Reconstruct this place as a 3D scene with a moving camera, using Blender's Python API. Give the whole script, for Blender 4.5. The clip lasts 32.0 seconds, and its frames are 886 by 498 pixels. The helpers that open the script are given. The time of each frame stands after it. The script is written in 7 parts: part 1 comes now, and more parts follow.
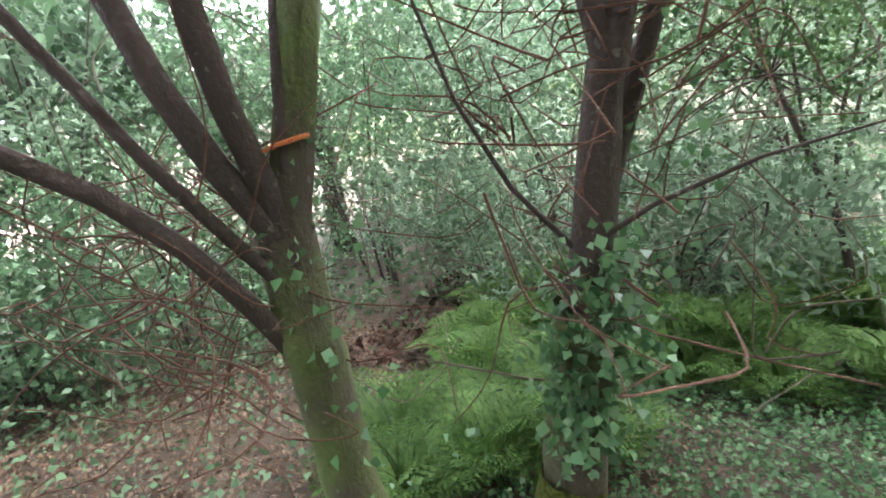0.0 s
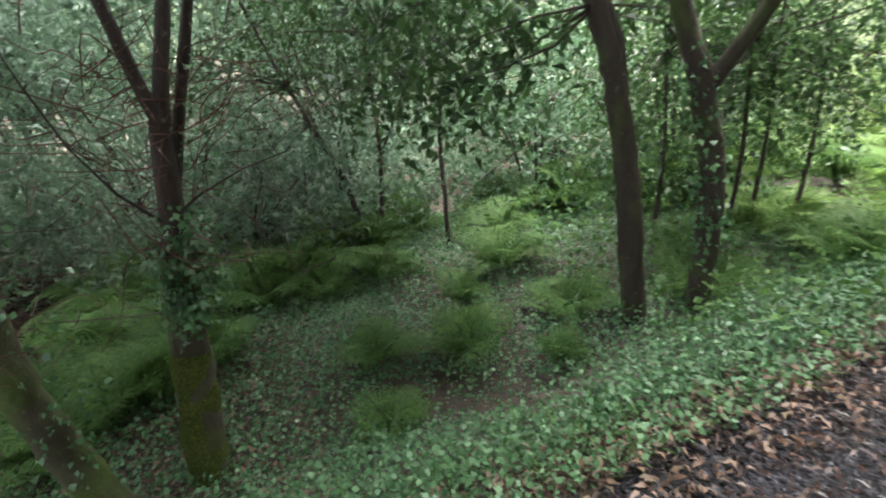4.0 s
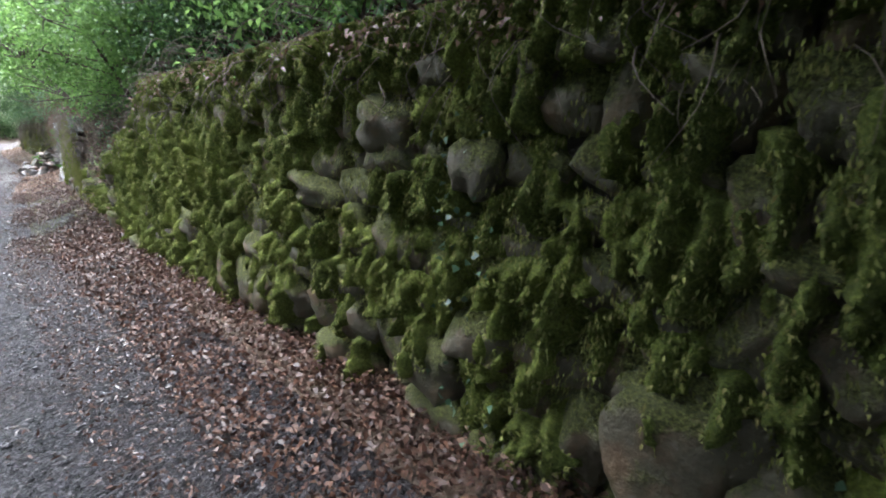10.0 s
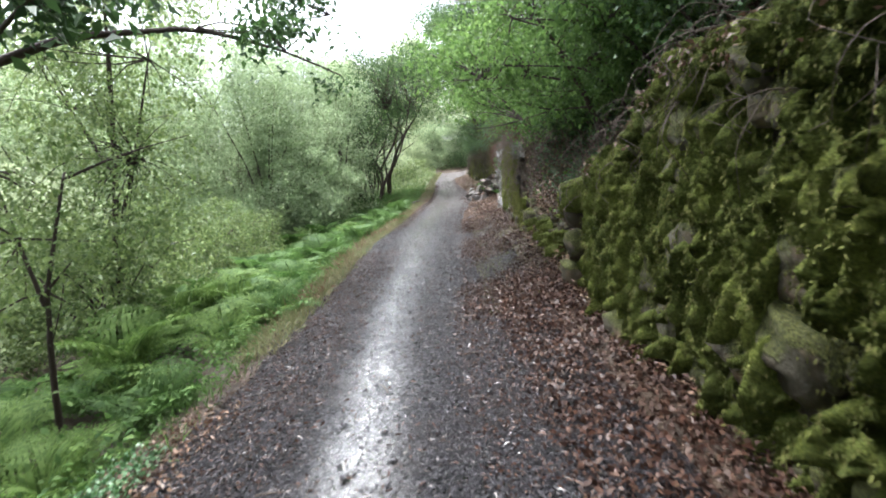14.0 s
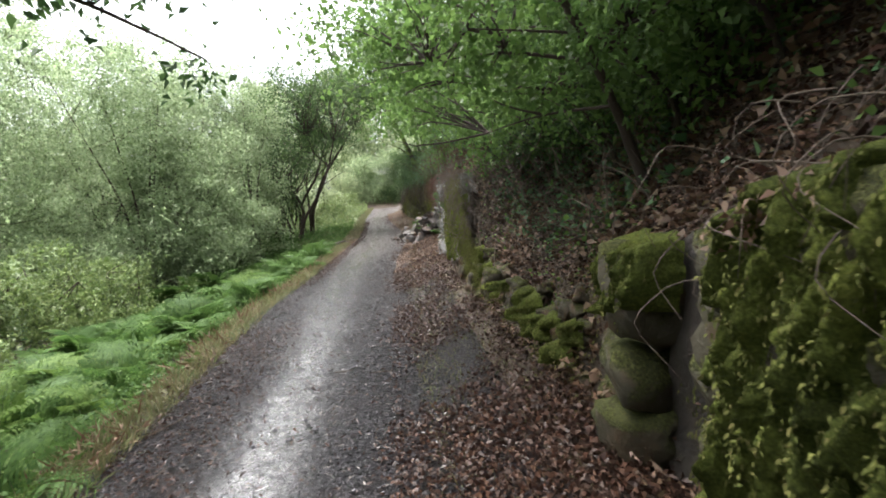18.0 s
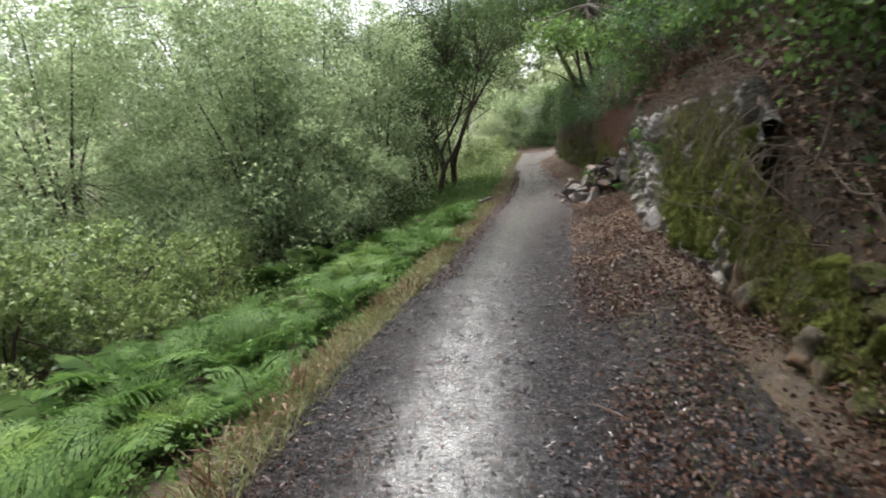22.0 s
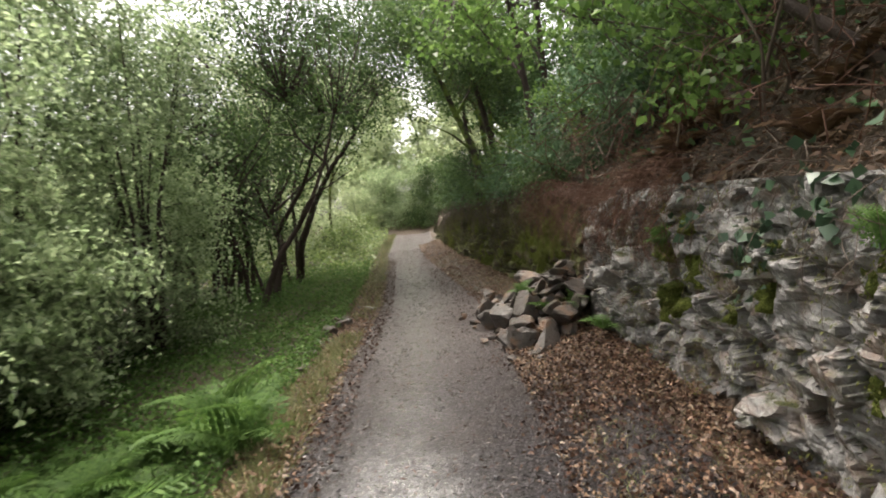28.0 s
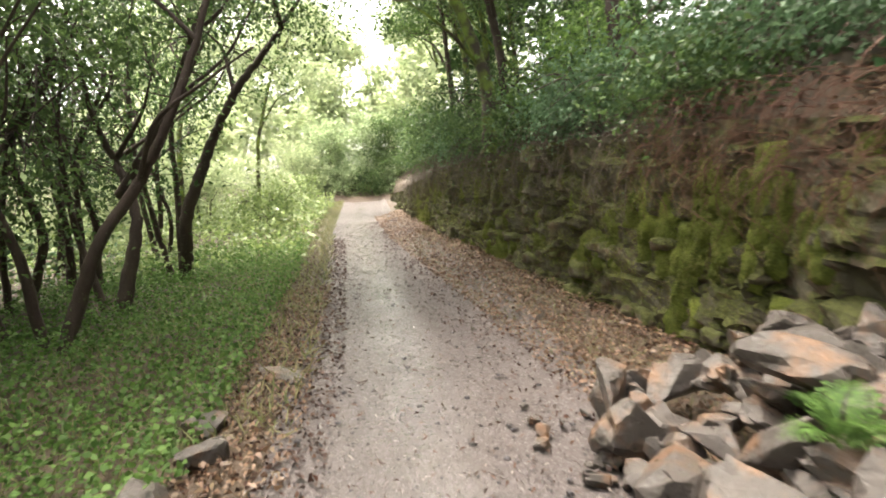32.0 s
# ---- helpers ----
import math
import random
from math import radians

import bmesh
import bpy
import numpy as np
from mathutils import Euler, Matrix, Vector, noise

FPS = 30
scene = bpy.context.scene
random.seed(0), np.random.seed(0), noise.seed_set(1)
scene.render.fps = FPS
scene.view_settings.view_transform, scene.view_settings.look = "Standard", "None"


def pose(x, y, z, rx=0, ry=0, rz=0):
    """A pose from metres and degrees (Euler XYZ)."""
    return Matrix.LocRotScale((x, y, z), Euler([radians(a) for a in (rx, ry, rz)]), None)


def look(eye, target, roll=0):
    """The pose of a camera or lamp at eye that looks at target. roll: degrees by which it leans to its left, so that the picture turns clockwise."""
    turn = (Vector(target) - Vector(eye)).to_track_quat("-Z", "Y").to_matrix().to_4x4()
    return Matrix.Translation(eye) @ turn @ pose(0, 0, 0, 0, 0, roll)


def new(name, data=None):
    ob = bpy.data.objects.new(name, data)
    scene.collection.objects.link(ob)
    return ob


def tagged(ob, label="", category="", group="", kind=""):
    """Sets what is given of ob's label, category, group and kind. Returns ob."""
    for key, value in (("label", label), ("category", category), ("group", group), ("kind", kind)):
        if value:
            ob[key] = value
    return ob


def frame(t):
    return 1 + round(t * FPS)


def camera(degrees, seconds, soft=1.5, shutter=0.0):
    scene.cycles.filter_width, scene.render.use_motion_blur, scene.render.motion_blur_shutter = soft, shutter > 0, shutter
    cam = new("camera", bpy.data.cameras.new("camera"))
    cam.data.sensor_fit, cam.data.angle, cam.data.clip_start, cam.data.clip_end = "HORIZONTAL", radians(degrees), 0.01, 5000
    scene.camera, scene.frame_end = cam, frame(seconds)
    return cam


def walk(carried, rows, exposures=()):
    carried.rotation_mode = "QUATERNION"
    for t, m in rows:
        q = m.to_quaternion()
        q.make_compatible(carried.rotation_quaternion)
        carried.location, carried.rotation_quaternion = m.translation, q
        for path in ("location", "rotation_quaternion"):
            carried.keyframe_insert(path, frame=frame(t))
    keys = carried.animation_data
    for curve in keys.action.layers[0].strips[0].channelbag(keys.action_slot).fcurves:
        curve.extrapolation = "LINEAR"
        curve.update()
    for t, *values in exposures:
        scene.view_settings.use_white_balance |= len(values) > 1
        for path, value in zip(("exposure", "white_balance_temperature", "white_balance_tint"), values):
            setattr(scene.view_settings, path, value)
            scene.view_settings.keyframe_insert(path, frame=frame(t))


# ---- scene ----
cam = camera(82.5, 32.0, soft=1.8, shutter=0.25)
PATH = [
    (0, (-1.319, -0.173, 1.233), (-3.079, -0.968, 0.716), -12.4),
    (0.5, (-1.208, -0.072, 1.272), (-2.996, -0.784, 0.726), -12.1),
    (1, (-1.108, 0.010, 1.302), (-2.909, -0.642, 0.727), -11.9),
    (1.5, (-0.972, 0.153, 1.332), (-2.791, -0.433, 0.740), -11.8),
    (2, (-0.970, 0.159, 1.331), (-2.782, -0.251, 0.590), -11.2),
    (2.5, (-0.970, 0.160, 1.330), (-2.760, -0.100, 0.476), -11.1),
    (4.5, (0.021, 0.001, 1.596), (-1.542, 0.94, 0.773), -6.3),
    (5, (0.026, 0.007, 1.595), (-1.363, 1.221, 0.822), -4.9),
    (5.5, (0.032, 0.018, 1.598), (-1.098, 1.508, 0.888), -3.5),
    (6, (0.038, 0.027, 1.605), (-0.732, 1.759, 0.969), -2.7),
    (6.5, (0.048, 0.035, 1.612), (-0.339, 1.915, 1.048), -2.1),
    (7, (0.068, 0.045, 1.617), (0.117, 1.981, 1.118), -1.5),
    (7.5, (0.094, 0.052, 1.617), (0.558, 1.94, 1.147), -0.8),
    (8, (0.128, 0.052, 1.614), (0.992, 1.798, 1.161), -0.2),
    (8.5, (0.193, 0.051, 1.606), (1.373, 1.599, 1.148), 0.2),
    (9, (0.265, 0.112, 1.597), (1.608, 1.524, 1.145), 0.8),
    (9.5, (0.411, 0.286, 1.595), (1.809, 1.642, 1.141), 0.8),
    (10, (0.505, 0.499, 1.592), (1.877, 1.88, 1.133), 0.1),
    (10.5, (0.561, 0.779, 1.606), (1.845, 2.241, 1.142), -1.0),
    (11, (0.606, 1.108, 1.615), (1.724, 2.703, 1.161), -2.3),
    (11.5, (0.664, 1.449, 1.621), (1.628, 3.146, 1.188), -3.3),
    (12, (0.687, 1.85, 1.603), (1.501, 3.622, 1.16), -3.8),
    (12.5, (0.714, 2.275, 1.596), (1.308, 4.126, 1.125), -4.5),
    (13, (0.702, 2.685, 1.59), (1.096, 4.587, 1.113), -4.9),
    (13.5, (0.672, 3.091, 1.59), (0.873, 5.029, 1.141), -5.0),
    (14, (0.689, 3.652, 1.593), (0.762, 5.622, 1.254), -4.9),
    (14.5, (0.703, 4.282, 1.57), (0.841, 6.262, 1.325), -4.4),
    (15, (0.769, 4.722, 1.548), (1.024, 6.696, 1.346), -2.9),
    (15.5, (0.82, 5.11, 1.578), (1.121, 7.077, 1.372), -2.0),
    (17.5, (0.925, 6.065, 1.564), (1.289, 8.017, 1.324), -2.6),
    (18, (0.967, 6.523, 1.574), (1.312, 8.481, 1.351), -3.8),
    (18.5, (1.017, 6.977, 1.579), (1.351, 8.937, 1.359), -4.4),
    (19, (1.103, 7.474, 1.575), (1.436, 9.434, 1.359), -4.6),
    (19.5, (1.133, 7.947, 1.573), (1.466, 9.907, 1.355), -4.6),
    (20, (1.151, 8.42, 1.566), (1.486, 10.377, 1.328), -4.7),
    (20.5, (1.132, 8.943, 1.572), (1.426, 10.901, 1.288), -4.8),
    (21, (1.047, 9.41, 1.59), (1.23, 11.376, 1.27), -5.0),
    (21.5, (0.976, 9.927, 1.584), (1.006, 11.894, 1.223), -5.1),
    (22, (0.901, 10.46, 1.593), (0.662, 12.407, 1.202), -5.8),
    (22.5, (0.877, 10.922, 1.599), (0.318, 12.806, 1.23), -5.9),
    (23, (0.877, 11.391, 1.609), (0.054, 13.178, 1.249), -5.6),
    (23.5, (0.904, 11.906, 1.644), (-0.059, 13.627, 1.307), -4.9),
    (24, (0.882, 12.415, 1.648), (-0.278, 14.019, 1.363), -5.1),
    (24.5, (0.824, 12.919, 1.647), (-0.541, 14.357, 1.382), -5.4),
    (25, (0.853, 13.327, 1.675), (-0.542, 14.742, 1.45), -4.2),
    (25.5, (0.838, 13.804, 1.677), (-0.374, 15.387, 1.519), -4.0),
    (26, (0.881, 14.408, 1.67), (-0.008, 16.196, 1.56), -4.5),
    (26.5, (0.895, 14.901, 1.65), (0.309, 16.812, 1.567), -3.9),
    (28.5, (1.071, 17.338, 1.658), (1.597, 19.262, 1.512), -3.3),
    (29, (1.096, 17.854, 1.644), (1.804, 19.719, 1.506), -3.2),
    (29.5, (1.144, 18.39, 1.614), (1.959, 20.212, 1.503), -2.9),
    (30, (1.139, 18.962, 1.581), (2.012, 20.757, 1.455), -2.1),
    (30.5, (1.137, 19.617, 1.552), (2.025, 21.399, 1.37), -1.1),
    (31, (1.086, 20.232, 1.514), (1.872, 22.058, 1.294), -0.5),
    (31.5, (1.069, 21.005, 1.499), (1.733, 22.875, 1.257), -0.8),
    (32, (1.233, 22.022, 1.495), (1.723, 23.944, 1.236), -1.2),
]
EXPOSURES = [(0, 4.9, 6200, 14), (2.5, 4.9, 6200, 12), (4.5, 3.2, 6200, 10), (6, 2.8, 5800, 10), (8, 2.8, 5700, 10), (9.3, 3.15, 5600, 10), (12, 2.75, 5700, 10), (16, 2.35, 6200, 10), (23, 1.7, 6500, 10), (26.5, 1.6, 6900, 10), (28.5, 1.95, 7000, 10), (30, 2.4, 7000, 10), (32, 2.95, 7200, 10)]
walk(cam, [(t, look(eye, target, roll)) for t, eye, target, roll in PATH], EXPOSURES)

# ---- sky and light: a bright overcast day ----
SUN_EL, SUN_AZ = 70.0, 337.0
world = bpy.data.worlds.new("world")
scene.world = world
world.use_nodes = True
wn, wl = world.node_tree.nodes, world.node_tree.links
sky = wn.new("ShaderNodeTexSky")
sky.sky_type, sky.sun_disc = "NISHITA", False
sky.sun_elevation, sky.sun_rotation = radians(SUN_EL), radians(SUN_AZ)
sky.air_density, sky.dust_density, sky.ozone_density = 1.0, 6.0, 1.0
grey = wn.new("ShaderNodeHueSaturation")
grey.inputs["Saturation"].default_value = 0.25
wl.new(sky.outputs[0], grey.inputs["Color"])
wl.new(grey.outputs[0], wn["Background"].inputs["Color"])
wn["Background"].inputs["Strength"].default_value = 0.15
sun = new("sun", bpy.data.lights.new("sun", "SUN"))
sun.data.energy, sun.data.angle, sun.data.color = 1.2, radians(25), (1.0, 0.97, 0.92)
TO_SUN = Vector((math.sin(radians(SUN_AZ)) * math.cos(radians(SUN_EL)), math.cos(radians(SUN_AZ)) * math.cos(radians(SUN_EL)), math.sin(radians(SUN_EL))))
sun.matrix_world = look(TO_SUN * 60, (0, 0, 0))

# ---- the plan: edges along the path, by y ----
LX = ([-60, -3, 2, 4, 6, 8, 11, 14, 17, 22, 26, 30, 36, 50, 60], [-1.3, -1.3, -1.1, -1.15, -1.0, -0.85, -0.65, -0.5, -0.05, 0.5, 1.0, 1.3, 1.6, 2.7, 3.8])
RX = ([-60, 0, 10, 12, 15, 17, 21, 24.5, 29, 36, 50, 60], [1.2, 1.25, 1.4, 1.57, 2.0, 2.15, 2.4, 2.5, 2.85, 3.5, 4.8, 6.0])
WX = ([-60, 0, 5, 8, 9.7, 11, 13, 16, 18.5, 20, 22.5, 24.5, 27, 34, 40, 50, 60],
      [2.0, 2.0, 2.1, 2.15, 2.25, 2.35, 2.55, 2.8, 3.1, 3.35, 3.7, 3.95, 3.95, 3.95, 4.3, 5.4, 7.0])
HT = ([-60, 0, 6.6, 7.3, 8.4, 8.7, 9.5, 10.5, 11.5, 13, 14.2, 14.8, 18.5, 21.7, 22.5, 24, 25, 28, 30, 34, 40, 60],
      [2.0, 2.08, 2.08, 1.62, 1.4, 1.25, 1.0, 0.75, 0.6, 0.75, 1.2, 1.85, 1.7, 1.8, 1.6, 1.75, 1.85, 1.9, 1.9, 1.7, 1.2, 0.6])
SL = ([-60, 0, 6.4, 7.4, 9.5, 13, 15, 22, 24, 28, 60], [0.55, 0.55, 0.55, 1.3, 1.25, 1.2, 1.5, 1.5, 1.2, 0.7, 0.5])

# the worn wet track along the path
WT = ([-60, 2, 9, 12, 16, 23, 28, 36, 50, 60], [0.15, 0.17, 0.25, 0.45, 0.62, 1.55, 2.05, 2.5, 3.7, 5.0])


def lx(y): return np.interp(y, *LX)
def rx(y): return np.interp(y, *RX)
def wx(y): return np.interp(y, *WX)


def ss(v):
    v = np.clip(v, 0, 1)
    return v * v * (3 - 2 * v)


def lump(x, y):
    return (np.sin(1.7 * x + 0.6 * y + 1) + np.sin(-0.9 * x + 2.1 * y) + 0.6 * np.sin(3.9 * x - 2.7 * y + 2) + 0.5 * np.sin(5.3 * y + 4.1 * x)) / 3


def height(x, y):
    """The ground's height: level path, a ditch-side slope on one hand and a bank behind the wall on the other."""
    x, y = np.asarray(x, float), np.asarray(y, float)
    left, wall = lx(y) - x, x - wx(y)
    fall = np.interp(y, [20, 27], [1.0, 0.3])
    z = fall * (-0.5 * ss(left / 1.2) - 0.5 * ss((left - 1.2) / 5)) + 0.10 * ss(left / 1.5) * lump(x, y)
    z = z + 0.022 * np.clip(y - 25, 0, 26) + 1.3 * ss((y - 50.6) / 3.2)
    z = z + 0.22 * np.maximum(left - 26, 0) * ss((left - 26) / 10)
    z = z + 0.17 * ss((wall + 0.75) / 0.7) + 0.02 * lump(2 * x, 2 * y) * ss((wall + 1.2) / 0.6)
    top = np.interp(y, *HT)
    z = z + (top - 0.17) * ss((wall - 0.16) / 0.2)
    d = np.maximum(wall - 0.36, 0)
    z = z + np.interp(y, *SL) * np.minimum(d, 2.6) + 0.3 * np.clip(d - 2.6, 0, 30) + 0.12 * lump(x, y) * ss(d)
    return z


def under_path(x, y):
    """How far the ground sheet is sunk below the gravel laid on it."""
    return 0.07 * ss((x - lx(y) - 0.02) / 0.15) * ss((np.minimum(rx(y) + 0.75, wx(y) - 0.3) - x) / 0.15)


# ---- mesh helpers ----
def smooth_mesh(name, verts, faces, mat=None, smooth=True):
    me = bpy.data.meshes.new(name)
    verts = np.asarray(verts, np.float32)
    if isinstance(faces, np.ndarray):
        n, k = faces.shape
        me.vertices.add(len(verts))
        me.vertices.foreach_set("co", verts.ravel())
        me.loops.add(n * k)
        me.loops.foreach_set("vertex_index", faces.astype(np.int32).ravel())
        me.polygons.add(n)
        me.polygons.foreach_set("loop_start", np.arange(0, n * k, k, dtype=np.int32))
        me.update(calc_edges=True)
    else:
        me.from_pydata([tuple(v) for v in verts], [], faces)
        me.update()
    if smooth:
        me.polygons.foreach_set("use_smooth", np.ones(len(me.polygons), bool))
    if mat:
        me.materials.append(mat)
    return me


def part(name, me, parent, label="", m=None):
    ob = new(name, me)
    ob.parent = parent
    if m is not None:
        ob.matrix_basis = m
    return tagged(ob, label)


def joined(pieces):
    """Several (verts, faces) as one."""
    vs, fs, n = [], [], 0
    for v, f in pieces:
        vs.append(np.asarray(v, float))
        fs.append(np.asarray(f, int) + n)
        n += len(v)
    return np.concatenate(vs), np.concatenate(fs)


def tube(points, r0, r1, sides=9, step=0.08, wob=0.12, seed=0, power=1.0):
    """A round limb along points, tapering from r0 to r1, uneven, as quads."""
    rng = np.random.default_rng(seed)
    p = np.asarray(points, float)
    s = np.r_[0, np.cumsum(np.linalg.norm(np.diff(p, axis=0), axis=1))]
    n = max(4, int(s[-1] / step))
    t = np.linspace(0, s[-1], n)
    c = np.stack([np.interp(t, s, p[:, k]) for k in range(3)], 1)
    for _ in range(max(1, n // 8)):
        c[1:-1] = 0.25 * c[:-2] + 0.5 * c[1:-1] + 0.25 * c[2:]
    c[1:-1] += rng.normal(0, 0.06 * r0, (n - 2, 3))
    d = np.gradient(c, axis=0)
    d /= np.linalg.norm(d, axis=1)[:, None] + 1e-9
    a = np.cross(d, [0.31, 0.87, 0.38])
    a /= np.linalg.norm(a, axis=1)[:, None]
    b = np.cross(d, a)
    ang = np.linspace(0, 2 * np.pi, sides, endpoint=False)
    r = r0 + (r1 - r0) * (t / s[-1])[:, None] ** power
    u = t[:, None] / max(r0, 0.02)
    bump = 1 + wob * (0.5 * np.sin(3 * ang + 0.5 * u + seed) + 0.4 * np.sin(2 * ang - 0.33 * u + 2 * seed) + 0.3 * rng.normal(0, 1, (n, sides)))
    v = c[:, None] + (r * bump)[..., None] * (np.cos(ang)[None, :, None] * a[:, None] + np.sin(ang)[None, :, None] * b[:, None])
    i, j = np.meshgrid(np.arange(n - 1), np.arange(sides), indexing="ij")
    k = (j + 1) % sides
    f = np.stack([i * sides + j, i * sides + k, (i + 1) * sides + k, (i + 1) * sides + j], -1).reshape(-1, 4)
    return v.reshape(-1, 3), f


def kites(pos, along, size, width=0.45, rng=None, fold=0.18, droop=0.15):
    """Leaves as folded kites: at pos, pointing along, of that size."""
    rng = rng or np.random.default_rng(0)
    n = len(pos)
    along = along / (np.linalg.norm(along, axis=1)[:, None] + 1e-9)
    side = np.cross(along, rng.normal(0, 1, (n, 3)) + np.array([0, 0, 1.2]))
    side /= np.linalg.norm(side, axis=1)[:, None] + 1e-9
    up = np.cross(side, along)
    s = np.asarray(size, float).reshape(-1, 1) * np.ones((n, 1))
    mid = pos + along * s * 0.45
    v = np.stack([pos, mid + side * s * width * 0.5 + up * s * fold, pos + along * s - up * s * droop, mid - side * s * width * 0.5 + up * s * fold], 1)
    return v.reshape(-1, 3), np.arange(4 * n).reshape(-1, 4)


def clumped(rng, blobs, n, clump=0.3, per=60, shell=0.45):
    """Places of n leaves in clumps spread through ellipsoids (x, y, z, rx, ry, rz)."""
    blobs = np.asarray(blobs, float)
    vol = blobs[:, 3] * blobs[:, 4] * blobs[:, 5]
    m = max(1, n // per)
    which = rng.choice(len(blobs), m, p=vol / vol.sum())
    d = rng.normal(0, 1, (m, 3))
    d /= np.linalg.norm(d, axis=1)[:, None]
    c = blobs[which, :3] + d * blobs[which, 3:] * (rng.random((m, 1)) ** shell)
    k = rng.integers(0, m, n)
    grow = rng.uniform(0.5, 1.4, m)[k][:, None]
    return c[k] + rng.normal(0, clump, (n, 3)) * grow * [1, 1, 0.75]


# ---- materials ----
def material(name):
    m = bpy.data.materials.new(name)
    m.use_nodes = True
    t = m.node_tree
    return m, t, t.nodes["Principled BSDF"], t.nodes["Material Output"]


def node(t, kind, **sockets):
    n = t.nodes.new("ShaderNode" + kind)
    for k, v in sockets.items():
        key = k.replace("_", " ")
        if hasattr(v, "is_output"):
            t.links.new(v, n.inputs[key])
        else:
            n.inputs[key].default_value = v
    return n


def ramp(t, fac, *stops):
    n = t.nodes.new("ShaderNodeValToRGB")
    e = n.color_ramp.elements
    while len(e) < len(stops):
        e.new(0.5)
    for k, (p, c) in zip(e, stops):
        k.position, k.color = p, (*c, 1) if len(c) == 3 else c
    t.links.new(fac, n.inputs["Fac"])
    return n.outputs["Color"]


def mix(t, fac, a, b):
    n = t.nodes.new("ShaderNodeMix")
    n.data_type = "RGBA"
    for s, v in ((n.inputs["Factor"], fac), (n.inputs["A"], a), (n.inputs["B"], b)):
        if hasattr(v, "is_output"):
            t.links.new(v, s)
        else:
            s.default_value = (*v, 1) if isinstance(v, tuple) else v
    return n.outputs["Result"]


def math_node(t, op, a, b=0.0):
    n = t.nodes.new("ShaderNodeMath")
    n.operation = op
    for s, v in zip(n.inputs, (a, b)):
        if hasattr(v, "is_output"):
            t.links.new(v, s)
        else:
            s.default_value = v
    return n.outputs[0]


def noise_tex(t, scale, detail=4.0, rough=0.55, vec=None, stretch=None):
    n = node(t, "TexNoise", Scale=scale, Detail=detail, Roughness=rough)
    if vec is None:
        vec = node(t, "TexCoord").outputs["Object"]
    if stretch:
        mp = node(t, "Mapping", Scale=stretch)
        t.links.new(vec, mp.inputs["Vector"])
        vec = mp.outputs[0]
    t.links.new(vec, n.inputs["Vector"])
    return n.outputs["Fac"]


def world_place(t):
    return node(t, "NewGeometry").outputs["Position"]


def bump(t, bsdf, heightmap, strength=0.5, distance=0.02):
    n = node(t, "Bump", Strength=strength, Distance=distance, Height=heightmap)
    t.links.new(n.outputs[0], bsdf.inputs["Normal"])


def leaf_material(name, *colours, glow=0.4, rough=0.45, spec=0.4):
    """Leaves: a spread of colours from leaf to leaf, with light coming through."""
    m, t, b, out = material(name)
    colours = [tuple(0.8 * k + 0.2 * q * sum(c) / 3 for k, q in zip(c, (1.12, 0.96, 1.0))) for c in colours]
    g = node(t, "NewGeometry")
    fac = math_node(t, "FRACT", math_node(t, "ADD", g.outputs["Random Per Island"], node(t, "ObjectInfo").outputs["Random"]))
    col = ramp(t, fac, *[(i / max(1, len(colours) - 1), c) for i, c in enumerate(colours)])
    big = noise_tex(t, 0.7, 2.0, vec=world_place(t))
    col = mix(t, math_node(t, "MULTIPLY", big, 0.5), col, colours[len(colours) // 2])
    t.links.new(col, b.inputs["Base Color"])
    b.inputs["Roughness"].default_value = rough
    b.inputs["Specular IOR Level"].default_value = spec
    tr = node(t, "BsdfTranslucent", Color=col)
    mx = node(t, "MixShader", Fac=glow)
    t.links.new(b.outputs[0], mx.inputs[1])
    t.links.new(tr.outputs[0], mx.inputs[2])
    t.links.new(mx.outputs[0], out.inputs["Surface"])
    return m


def bark_material(name, dark, light, moss=0.5, moss_col=(0.10, 0.14, 0.025)):
    m, t, b, out = material(name)
    p = world_place(t)
    grain = noise_tex(t, 9.0, 6.0, 0.65, p, (1, 1, 0.25))
    col = mix(t, grain, dark, light)
    spot = ramp(t, noise_tex(t, 38.0, 2.0, 0.5, p), (0.66, (0, 0, 0)), (0.72, (1, 1, 1)))
    col = mix(t, math_node(t, "MULTIPLY", spot, 0.35), col, (0.22, 0.22, 0.19))
    patch = ramp(t, math_node(t, "ADD", noise_tex(t, 3.2, 5.0, 0.6, p), moss - 0.5), (0.42, (0, 0, 0)), (0.6, (1, 1, 1)))
    mcol = mix(t, noise_tex(t, 60.0, 3.0, 0.6, p), moss_col, tuple(c * 1.9 for c in moss_col))
    col = mix(t, patch, col, mcol)
    t.links.new(col, b.inputs["Base Color"])
    b.inputs["Roughness"].default_value = 0.75
    b.inputs["Specular IOR Level"].default_value = 0.3
    bump(t, b, math_node(t, "ADD", grain, math_node(t, "MULTIPLY", noise_tex(t, 70.0, 3.0, 0.6, p), 0.5)), 0.8, 0.02)
    return m


